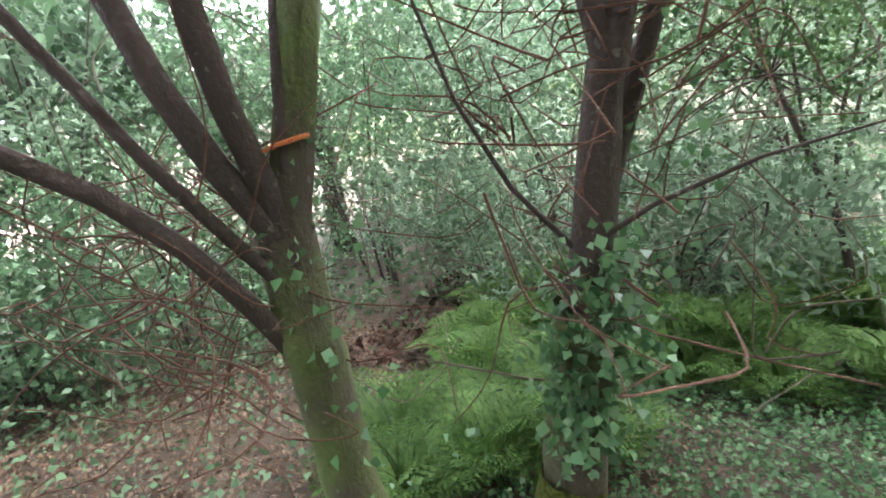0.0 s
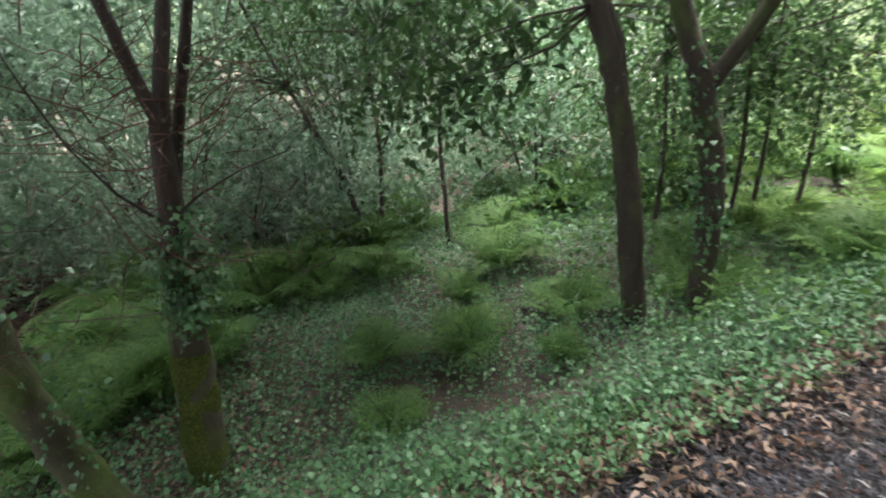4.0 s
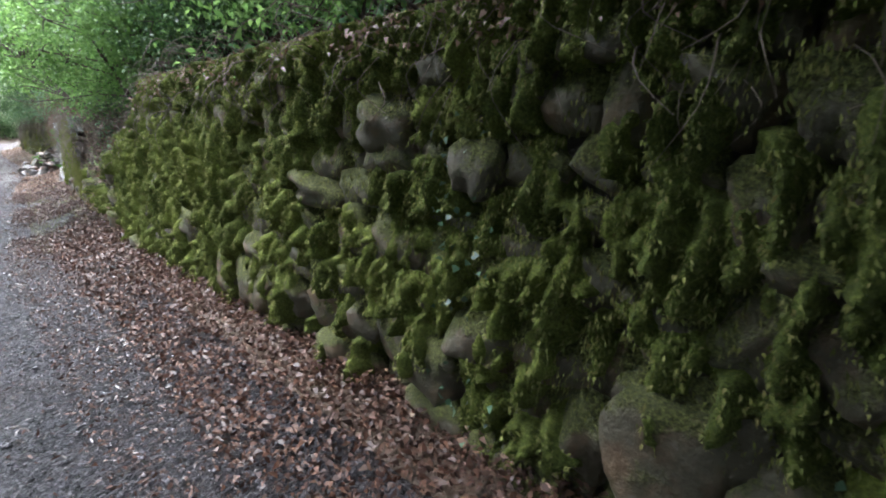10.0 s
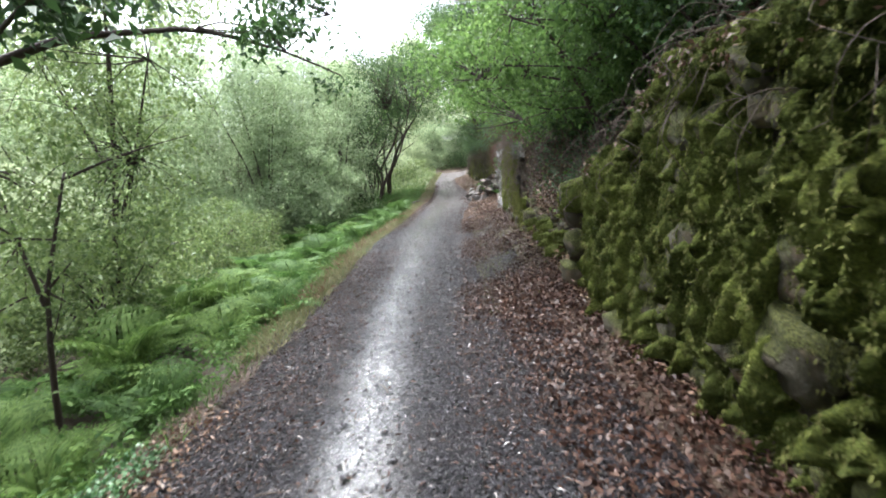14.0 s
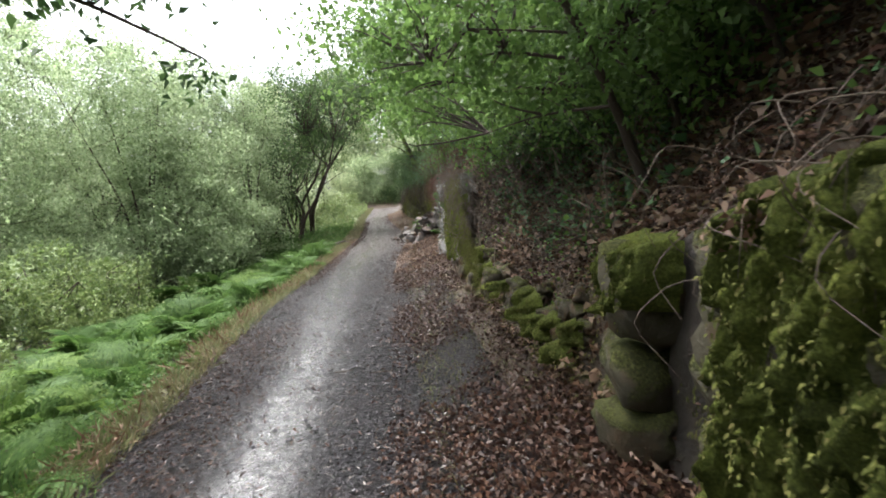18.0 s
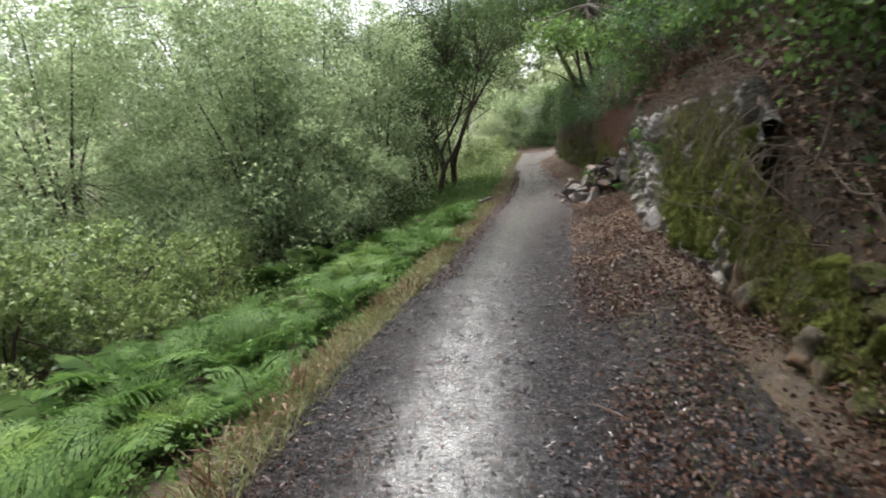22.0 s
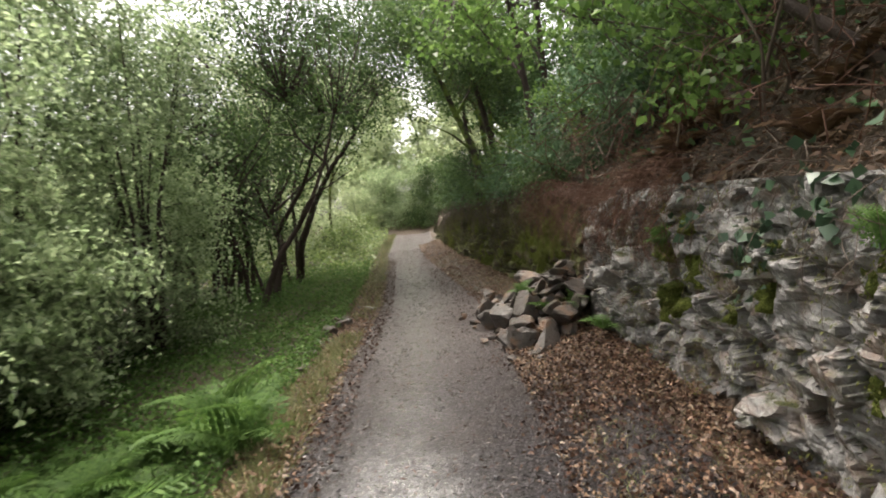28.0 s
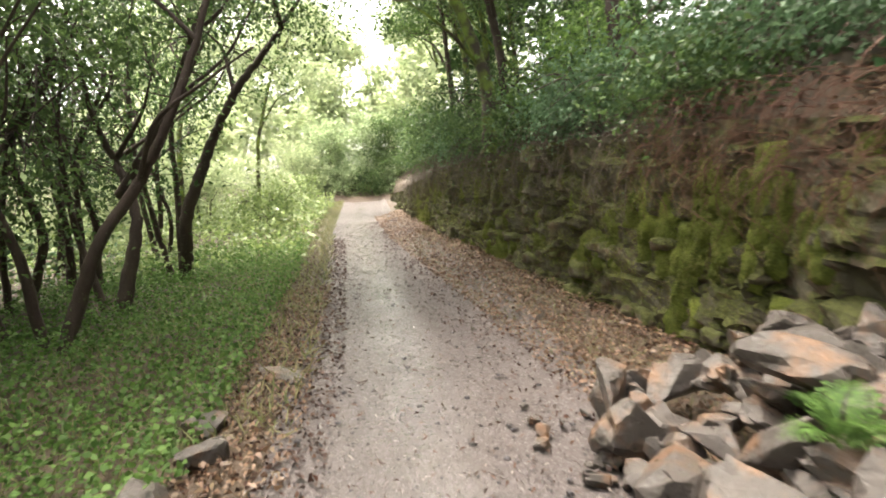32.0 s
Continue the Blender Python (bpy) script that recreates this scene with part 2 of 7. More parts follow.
def stone_material(name, dark, light, moss, rust=0.0, rough=0.6, crack=0.0):
    """Rough field stone, its own tone from stone to stone, with moss on what faces up or out."""
    m, t, b, out = material(name)
    p = world_place(t)
    tone = node(t, "ObjectInfo").outputs["Random"]
    fine = noise_tex(t, 14.0, 7.0, 0.65, p)
    col = mix(t, fine, dark, light)
    col = mix(t, math_node(t, "MULTIPLY", tone, 0.55), col, tuple(0.55 * c for c in light))
    blot = ramp(t, noise_tex(t, 5.0, 5.0, 0.6, p), (0.5, (0, 0, 0)), (0.66, (1, 1, 1)))
    col = mix(t, math_node(t, "MULTIPLY", blot, rust), col, (0.17, 0.085, 0.04))
    lich = ramp(t, noise_tex(t, 24.0, 3.0, 0.6, p), (0.62, (0, 0, 0)), (0.7, (1, 1, 1)))
    col = mix(t, math_node(t, "MULTIPLY", lich, 0.14), col, (0.28, 0.28, 0.25))
    nz = node(t, "SeparateXYZ", Vector=node(t, "NewGeometry").outputs["Normal"]).outputs["Z"]
    f = math_node(t, "ADD", math_node(t, "MULTIPLY", nz, 0.26), noise_tex(t, 4.5, 6.0, 0.65, p))
    f = math_node(t, "ADD", f, moss - 0.5)
    patch = ramp(t, f, (0.46, (0, 0, 0)), (0.56, (1, 1, 1)))
    mcol = ramp(t, noise_tex(t, 70.0, 6.0, 0.75, p), (0.36, (0.012, 0.016, 0.004)), (0.5, (0.05, 0.053, 0.015)), (0.66, (0.12, 0.125, 0.034)))
    col = mix(t, patch, col, mcol)
    t.links.new(col, b.inputs["Base Color"])
    t.links.new(math_node(t, "ADD", math_node(t, "MULTIPLY", patch, 0.35), math_node(t, "MULTIPLY", fine, rough)), b.inputs["Roughness"])
    h = math_node(t, "ADD", math_node(t, "MULTIPLY", fine, 0.9), math_node(t, "MULTIPLY", math_node(t, "MULTIPLY", noise_tex(t, 80.0, 4.0, 0.7, p), patch), 0.6))
    if crack:
        v = node(t, "TexVoronoi", Scale=crack)
        v.feature = "DISTANCE_TO_EDGE"
        mp = node(t, "Mapping", Scale=(0.6, 0.6, 1.3))
        t.links.new(p, mp.inputs["Vector"])
        t.links.new(mp.outputs[0], v.inputs["Vector"])
        h = math_node(t, "ADD", h, math_node(t, "MULTIPLY", ramp(t, v.outputs["Distance"], (0.0, (0, 0, 0)), (0.06, (1, 1, 1))), 0.3))
    b.inputs["Specular IOR Level"].default_value = 0.3
    bump(t, b, h, 0.9, 0.03)
    return m


def soil_material(name, *colours, scale=6.0, rough=(0.6, 0.9)):
    m, t, b, out = material(name)
    p = world_place(t)
    a, c = noise_tex(t, scale, 8.0, 0.7, p), noise_tex(t, 0.8, 3.0, 0.5, p)
    f = math_node(t, "ADD", math_node(t, "MULTIPLY", a, 0.65), math_node(t, "MULTIPLY", c, 0.35))
    col = ramp(t, f, *[(0.32 + 0.36 * i / (len(colours) - 1), k) for i, k in enumerate(colours)])
    t.links.new(col, b.inputs["Base Color"])
    t.links.new(ramp(t, a, (0.3, (rough[0],) * 3), (0.7, (rough[1],) * 3)), b.inputs["Roughness"])
    bump(t, b, math_node(t, "ADD", a, math_node(t, "MULTIPLY", noise_tex(t, 50.0, 4.0, 0.7, p), 0.5)), 1.0, 0.04)
    return m


def gravel_material():
    """Dark wet gravel trodden into the ground, smooth and shining along one worn track."""
    m, t, b, out = material("wet_gravel")
    p = world_place(t)
    v = node(t, "TexVoronoi", Scale=60.0)
    t.links.new(p, v.inputs["Vector"])
    v2 = node(t, "TexVoronoi", Scale=24.0)
    t.links.new(p, v2.inputs["Vector"])
    grain = noise_tex(t, 26.0, 8.0, 0.72, p)
    big = noise_tex(t, 1.3, 5.0, 0.6, p)
    mid = noise_tex(t, 6.0, 5.0, 0.65, p)
    col = ramp(t, grain, (0.4, (0.005, 0.0045, 0.0053)), (0.5, (0.013, 0.0115, 0.0138)), (0.62, (0.06, 0.054, 0.062)))
    pebble = ramp(t, node(t, "SeparateColor", Color=v.outputs["Color"]).outputs[0], (0.78, (0, 0, 0)), (0.97, (1, 1, 1)))
    col = mix(t, math_node(t, "MULTIPLY", pebble, 0.5), col, (0.16, 0.15, 0.155))
    col = mix(t, ramp(t, math_node(t, "ADD", math_node(t, "MULTIPLY", big, 0.6), math_node(t, "MULTIPLY", mid, 0.4)), (0.48, (0, 0, 0)), (0.64, (0.75, 0.75, 0.75))), col, (0.026, 0.019, 0.018))
    dry = node(t, "MapRange", Value=node(t, "SeparateXYZ", Vector=p).outputs["Y"])
    dry.inputs["From Min"].default_value, dry.inputs["From Max"].default_value = 18.0, 25.0
    col = mix(t, math_node(t, "MULTIPLY", dry.outputs[0], 0.82), col, (0.088, 0.073, 0.069))
    t.links.new(col, b.inputs["Base Color"])
    track = node(t, "Attribute")
    track.attribute_name = "worn"
    worn = math_node(t, "MULTIPLY", math_node(t, "MULTIPLY", track.outputs["Fac"], math_node(t, "SUBTRACT", 1.0, math_node(t, "MULTIPLY", dry.outputs[0], 0.45))), ramp(t, mid, (0.3, (0.35,) * 3), (0.6, (1.0,) * 3)))
    wet = math_node(t, "ADD", math_node(t, "MULTIPLY", big, 0.4), math_node(t, "MULTIPLY", grain, 0.5))
    chip = node(t, "SeparateColor", Color=v.outputs["Color"]).outputs[1]
    gloss = math_node(t, "MULTIPLY", ramp(t, chip, (0.6, (0, 0, 0)), (0.8, (1, 1, 1))), 0.3)
    r = math_node(t, "SUBTRACT", ramp(t, wet, (0.3, (0.45,) * 3), (0.6, (0.75,) * 3)), math_node(t, "ADD", gloss, math_node(t, "MULTIPLY", worn, 0.2)))
    t.links.new(math_node(t, "ADD", r, math_node(t, "MULTIPLY", dry.outputs[0], 0.05)), b.inputs["Roughness"])
    b.inputs["Specular IOR Level"].default_value = 0.2
    t.links.new(math_node(t, "ADD", math_node(t, "MULTIPLY", worn, 0.98), 0.02), b.inputs["Coat Weight"])
    b.inputs["Coat Roughness"].default_value, b.inputs["Coat IOR"].default_value = 0.2, 2.4
    soft = node(t, "Bump", Strength=0.45, Distance=0.03, Height=grain)
    t.links.new(soft.outputs[0], b.inputs["Coat Normal"])
    h = math_node(t, "ADD", math_node(t, "MULTIPLY", v.outputs["Distance"], -0.5), math_node(t, "MULTIPLY", grain, 0.8))
    h = math_node(t, "ADD", h, math_node(t, "MULTIPLY", v2.outputs["Distance"], -0.5))
    n = node(t, "Bump", Strength=0.55, Distance=0.07, Height=h)
    rough = math_node(t, "SUBTRACT", 1.0, math_node(t, "MULTIPLY", dry.outputs[0], 0.6))
    t.links.new(math_node(t, "MULTIPLY", rough, math_node(t, "SUBTRACT", 1.0, math_node(t, "MULTIPLY", worn, 0.4))), n.inputs["Strength"])
    t.links.new(math_node(t, "MULTIPLY", rough, 0.45), soft.inputs["Strength"])
    t.links.new(n.outputs[0], b.inputs["Normal"])
    return m


M_GRAVEL = gravel_material()
M_GROUND = soil_material("forest_floor", (0.018, 0.012, 0.008), (0.042, 0.027, 0.016), (0.068, 0.043, 0.025), (0.07, 0.056, 0.028))
M_EARTH = soil_material("dark_earth", (0.012, 0.010, 0.008), (0.03, 0.023, 0.017), (0.055, 0.04, 0.028))
M_MOSSY = stone_material("mossy_stone", (0.022, 0.019, 0.012), (0.10, 0.086, 0.056), 0.46, 0.3, 1.3)
M_RUBBLE = stone_material("rubble_stone", (0.02, 0.016, 0.011), (0.085, 0.068, 0.046), 0.34, 0.5, 1.3)
M_ROCK = stone_material("grey_rock", (0.045, 0.042, 0.04), (0.33, 0.315, 0.305), 0.22, 0.45, 0.5, 4.0)
M_PILE = stone_material("fallen_rock", (0.018, 0.016, 0.015), (0.105, 0.088, 0.078), 0.1, 0.6, 0.7)
M_BARK = bark_material("mossy_bark", (0.022, 0.017, 0.013), (0.075, 0.058, 0.043), 0.5)
M_DARKBARK = bark_material("dark_bark", (0.022, 0.015, 0.013), (0.085, 0.058, 0.048), 0.25)
M_GREENBARK = bark_material("green_bark", (0.035, 0.028, 0.02), (0.10, 0.08, 0.055), 0.47, (0.055, 0.072, 0.02))
M_SLOPEBARK = bark_material("slope_bark", (0.022, 0.016, 0.012), (0.08, 0.06, 0.045), 0.42, (0.045, 0.062, 0.016))
M_TWIG = bark_material("dry_twig", (0.05, 0.035, 0.026), (0.16, 0.125, 0.10), 0.15)
M_ROOT = bark_material("red_root", (0.045, 0.02, 0.013), (0.15, 0.07, 0.045), 0.0)
M_MARK = soil_material("orange_mark", (0.45, 0.10, 0.03), (0.6, 0.16, 0.05))
M_MOSS = leaf_material("moss", (0.04, 0.052, 0.008), (0.09, 0.106, 0.016), (0.16, 0.175, 0.03), (0.13, 0.11, 0.03), glow=0.2, rough=0.9, spec=0.1)
M_FERN = leaf_material("fern_green", (0.035, 0.095, 0.015), (0.075, 0.165, 0.025), (0.125, 0.235, 0.038), glow=0.4, rough=0.6, spec=0.2)
M_FERNY = leaf_material("fern_pale", (0.065, 0.14, 0.018), (0.125, 0.23, 0.03), (0.19, 0.31, 0.052), glow=0.4, rough=0.6, spec=0.2)
M_IVY = leaf_material("ivy_green", (0.032, 0.105, 0.034), (0.07, 0.19, 0.058), (0.14, 0.28, 0.105), glow=0.3, rough=0.4, spec=0.45)
M_DARKIVY = leaf_material("dark_ivy", (0.018, 0.05, 0.022), (0.035, 0.085, 0.038), (0.06, 0.125, 0.06), glow=0.15, rough=0.4, spec=0.4)
M_BRAMBLE = leaf_material("bramble_green", (0.05, 0.12, 0.05), (0.085, 0.185, 0.078), (0.13, 0.25, 0.11), glow=0.35)
# willow grey-green, lightened further to stand in for light on its front
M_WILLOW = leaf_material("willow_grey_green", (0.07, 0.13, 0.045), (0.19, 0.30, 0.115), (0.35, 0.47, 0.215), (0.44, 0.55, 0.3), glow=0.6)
M_SHADE = leaf_material("shade_green", (0.07, 0.14, 0.075), (0.12, 0.21, 0.115), (0.18, 0.28, 0.16), glow=0.4)
M_BUSH = leaf_material("bush_yellow_green", (0.05, 0.10, 0.02), (0.12, 0.21, 0.045), (0.24, 0.34, 0.08), (0.2, 0.27, 0.13), glow=0.45)
M_OAK = leaf_material("oak_green", (0.02, 0.055, 0.014), (0.045, 0.105, 0.022), (0.085, 0.17, 0.035), glow=0.4)
M_HAZEL = leaf_material("hazel_green", (0.06, 0.135, 0.02), (0.11, 0.22, 0.034), (0.17, 0.30, 0.05), glow=0.58)
M_COPPICE = leaf_material("coppice_green", (0.03, 0.075, 0.02), (0.07, 0.14, 0.03), (0.13, 0.22, 0.05), glow=0.45)
# distant leaves: strong daylight and haze are put into this very pale colour
M_FAR_LIT = leaf_material("far_green_lit", (0.26, 0.36, 0.16), (0.38, 0.48, 0.22), (0.48, 0.57, 0.32), glow=0.5)
M_LITTER = leaf_material("fallen_leaves", (0.014, 0.008, 0.006), (0.03, 0.014, 0.009), (0.062, 0.024, 0.011), (0.085, 0.043, 0.023), (0.022, 0.013, 0.010), glow=0.08, rough=0.45, spec=0.2)
M_PALE = leaf_material("pale_litter", (0.07, 0.055, 0.045), (0.14, 0.12, 0.105), (0.26, 0.23, 0.2), glow=0.1, rough=0.3)
M_RUSSET = leaf_material("russet_leaves", (0.11, 0.054, 0.03), (0.155, 0.075, 0.037), (0.2, 0.118, 0.062), (0.09, 0.052, 0.033), (0.16, 0.12, 0.055), glow=0.15, rough=0.5)
M_BROWNFERN = leaf_material("dead_bracken", (0.07, 0.038, 0.02), (0.15, 0.08, 0.036), (0.22, 0.135, 0.065), glow=0.2, rough=0.7)
M_GRASS = leaf_material("edge_grass", (0.16, 0.16, 0.05), (0.24, 0.20, 0.08), (0.12, 0.18, 0.045), (0.30, 0.23, 0.12), glow=0.3, rough=0.6)
M_PEBBLE = stone_material("pebble", (0.015, 0.014, 0.016), (0.12, 0.112, 0.12), 0.0, 0.1, 0.2)

# ---- ground, one sheet ----
def sheet(name, rows, mat):
    """A grid of rows of points as one smooth mesh."""
    g = np.asarray(rows, float)
    n, m = g.shape[:2]
    i, j = np.meshgrid(np.arange(n - 1), np.arange(m - 1), indexing="ij")
    f = np.stack([i * m + j, i * m + j + 1, (i + 1) * m + j + 1, (i + 1) * m + j], -1).reshape(-1, 4)
    return smooth_mesh(name, g.reshape(-1, 3), f, mat)


def build_ground():
    ys = np.r_[-420, -200, -90, -45, -25, -15, -10, np.arange(-8, 48.01, 0.22), 50, 53, 58, 70, 100, 200, 420]
    lo = -np.r_[400, 160, 90, 60, 45, 36, 30, 26, 20, 14, 10, 8, 6.5, 5.5, 4.5, 3.7, 3, 2.5, 2.1, 1.75, 1.45, 1.2, 0.95, 0.7, 0.5, 0.3, 0.15]
    hi = np.r_[0, 0.08, 0.15, 0.2, 0.25, 0.3, 0.36, 0.45, 0.6, 0.8, 1.0, 1.3, 1.7, 2.2, 2.8, 3.5, 5, 8, 13, 20, 32, 60, 150, 400]
    rows = []
    for y in ys:
        a, b = lx(y), wx(y)
        x = np.r_[a + lo, np.linspace(a, b, 16)[:-1], b + hi]
        rows.append(np.stack([x, np.full(len(x), y), height(x, np.full(len(x), y)) - under_path(x, np.full(len(x), y))], 1))
    tagged(new("ground", sheet("ground", rows, M_GROUND)), "dark humus woodland floor with leaf mould, sloping off the path", "ground", kind="structure")


build_ground()


def build_path():
    rng = np.random.default_rng(3)
    rows = []
    for y in np.r_[np.arange(-7, 30, 0.09), np.arange(30, 51.6, 0.3)]:
        a, b = lx(y) - 0.04 + 0.06 * math.sin(3.1 * y) * math.sin(1.3 * y + 1), min(rx(y) + 0.8, wx(y) - 0.25)
        x = np.linspace(a, b, 34)
        f = (x - a) / (b - a)
        z = height(x, np.full(34, y)) + 0.016 + rng.normal(0, 0.0035, 34) + 0.010 * np.sin(5 * x + 2.1 * y) * np.sin(2.3 * y - 3 * x)
        z -= 0.03 * np.exp(-((f - 0.3) / 0.12) ** 2) + 0.02 * np.exp(-((f - 0.75) / 0.12) ** 2)
        z[[0, -1]] -= 0.06
        rows.append(np.stack([x, np.full(34, y), z], 1))
    me = sheet("path", rows, M_GRAVEL)
    co = np.array(rows).reshape(-1, 3)
    off = co[:, 0] - np.interp(co[:, 1], *WT)
    worn = np.exp(-(off / np.interp(co[:, 1], [0, 8, 14, 20], [0.16, 0.2, 0.34, 0.4])) ** 2)
    me.attributes.new("worn", "FLOAT", "POINT").data.foreach_set("value", worn.astype(np.float32))
    tagged(new("path", me), "dark wet gravel footpath shining along its middle", "path", kind="structure")


build_path()


def on_path(x, y):
    return height(x, y) + 0.02


# ---- stone shapes ----
def stone_mesh(name, seed, box=0.55, rough=0.10, subdiv=2, mat=None, flat=False):
    """A lump with blunt faces, about 1 across; box: how far towards a block."""
    rng = np.random.default_rng(seed)
    bm = bmesh.new()
    bmesh.ops.create_icosphere(bm, subdivisions=subdiv, radius=0.5)
    off = Vector(rng.uniform(-20, 20, 3))
    for v in bm.verts:
        d = v.co.normalized()
        m = max(abs(c) for c in d)
        p = d * 0.5 * (1 + box * (1 / m - 1))
        p *= 1 + rough * 2.2 * noise.noise(d * 1.6 + off) + rough * noise.noise(d * 4.5 + off)
        v.co = p
    for _ in range(8 if flat else 2):
        n = Vector(rng.normal(0, 1, 3)).normalized()
        k = rng.uniform(0.26, 0.42) if flat else rng.uniform(0.33, 0.43)
        for v in bm.verts:
            e = v.co.dot(n) - k
            if e > 0:
                v.co -= n * e * (0.97 if flat else 0.85)
    me = bpy.data.meshes.new(name)
    bm.to_mesh(me)
    bm.free()
    me.polygons.foreach_set("use_smooth", np.full(len(me.polygons), not flat))
    me.materials.append(mat)
    return me


STONES = [stone_mesh("stone", 10 + i, 0.72, 0.13, 3, M_MOSSY) for i in range(12)]
RUBBLE = [stone_mesh("stone", 25 + i, 0.6, 0.2, 3, M_RUBBLE) for i in range(8)]
ROCKS = [stone_mesh("rock", 40 + i, 0.6, 0.12, 3, M_ROCK, True) for i in range(12)]
PILES = [stone_mesh("rock", 70 + i, 0.6, 0.16, 3, M_PILE, True) for i in range(12)]


def backing(name, y0, y1, mat, label, lean=0.06, back=0.16):
    """The packed earth core of a wall, along the plan's wall line, with real thickness."""
    ys = np.arange(y0, y1 + 0.01, 0.2)
    rows = []
    for y in ys:
        top = float(np.interp(y, *HT)) - 0.05
        a = wx(y) + back
        prof = [(a, -0.15)] + [(a + lean * f + 0.05 * math.sin(7 * y + 9 * f) * math.sin(4 * y - 6 * f), f * top) for f in np.linspace(0, 1, 12)] + [(a + 0.35, top + 0.02), (a + 0.5, top - 0.3)]
        rows.append([(x, y, z) for x, z in prof])
    return tagged(new(name, sheet(name, rows, mat)), label, "wall", kind="structure")


def stone_at(parent, me, name, y, z, out, w, d, h, rng, tilt=8, label=""):
    m = pose(wx(y) + out, y, z, rng.normal(0, tilt), rng.normal(0, tilt), rng.normal(0, tilt * 0.7)) @ Matrix.Diagonal((d, w, h, 1))
    return part(name, me, parent, label, m)


def build_mossy_wall():
    wall = backing("wall_1", -5, 8.7, M_EARTH, "old dry-stone retaining wall overgrown with thick green moss")
    rng = np.random.default_rng(5)
    z = 0.06
    while z < 2.0:
        h = rng.uniform(0.22, 0.32) if z < 1.0 else rng.uniform(0.17, 0.25)
        y = -2.4 + rng.uniform(0, 0.4)
        while y < 7.95:
            w = rng.uniform(0.24, 0.52) if z < 1.2 else rng.uniform(0.18, 0.36)
            top = float(np.interp(y, *HT))
            if z < top - 0.24:
                hh = min(h * rng.uniform(0.9, 1.25), top - z - 0.05)
                stone_at(wall, STONES[rng.integers(12)], "stone", y + w / 2, z + h / 2 + rng.normal(0, 0.035), rng.normal(0.16, 0.035) + 0.05 * z, w * 1.04, rng.uniform(0.28, 0.4), hh * 1.06, rng, 11)
            y += w * 0.97
        z += h * 0.93
    # three large flat-faced blocks low in the wall
    for y, zz, w, h in ((1.0, 0.52, 0.46, 0.56), (1.62, 0.2, 0.5, 0.3), (0.55, 0.18, 0.5, 0.32), (4.6, 0.5, 0.42, 0.44), (4.1, 0.45, 0.44, 0.38)):
        stone_at(wall, STONES[int(y * 7) % 12], "stone", y, zz, 0.11, w, 0.36, h, rng, 5, "large bare grey-brown block")
    # the square mossy block that ends the wall
    stone_at(wall, STONES[3], "stone", 8.68, 1.05, 0.14, 0.28, 0.4, 0.5, rng, 3, "square end block under a mat of moss")
    stone_at(wall, STONES[5], "stone", 8.75, 0.62, 0.14, 0.36, 0.4, 0.3, rng, 3)
    stone_at(wall, STONES[7], "stone", 8.72, 0.32, 0.1, 0.4, 0.4, 0.32, rng, 3)
    return wall


WALL1 = build_mossy_wall()


def build_low_wall():
    wall = backing("wall_2", 8.7, 14.6, M_EARTH, "tumbled low remains of a mossy stone wall below a leaf bank", 0.25)
    rng = np.random.default_rng(8)
    for i in range(130):
        y = rng.uniform(8.75, 14.6)
        top = np.interp(y, *HT)
        z = rng.uniform(0.1, max(0.2, min(top, 0.85) - 0.05))
        s = rng.uniform(0.09, 0.24)
        stone_at(wall, RUBBLE[rng.integers(8)], "stone", y, z, 0.12 + 0.22 * z, s * 1.2, s, s * 0.8, rng, 14)
    for i in range(14):
        y = rng.uniform(12.2, 14.9)
        stone_at(wall, RUBBLE[rng.integers(8)], "stone", y, rng.uniform(0.15, 0.5), rng.uniform(0.0, 0.12), 0.22, 0.22, rng.uniform(0.2, 0.36), rng, 14)
    return wall


WALL2 = build_low_wall()


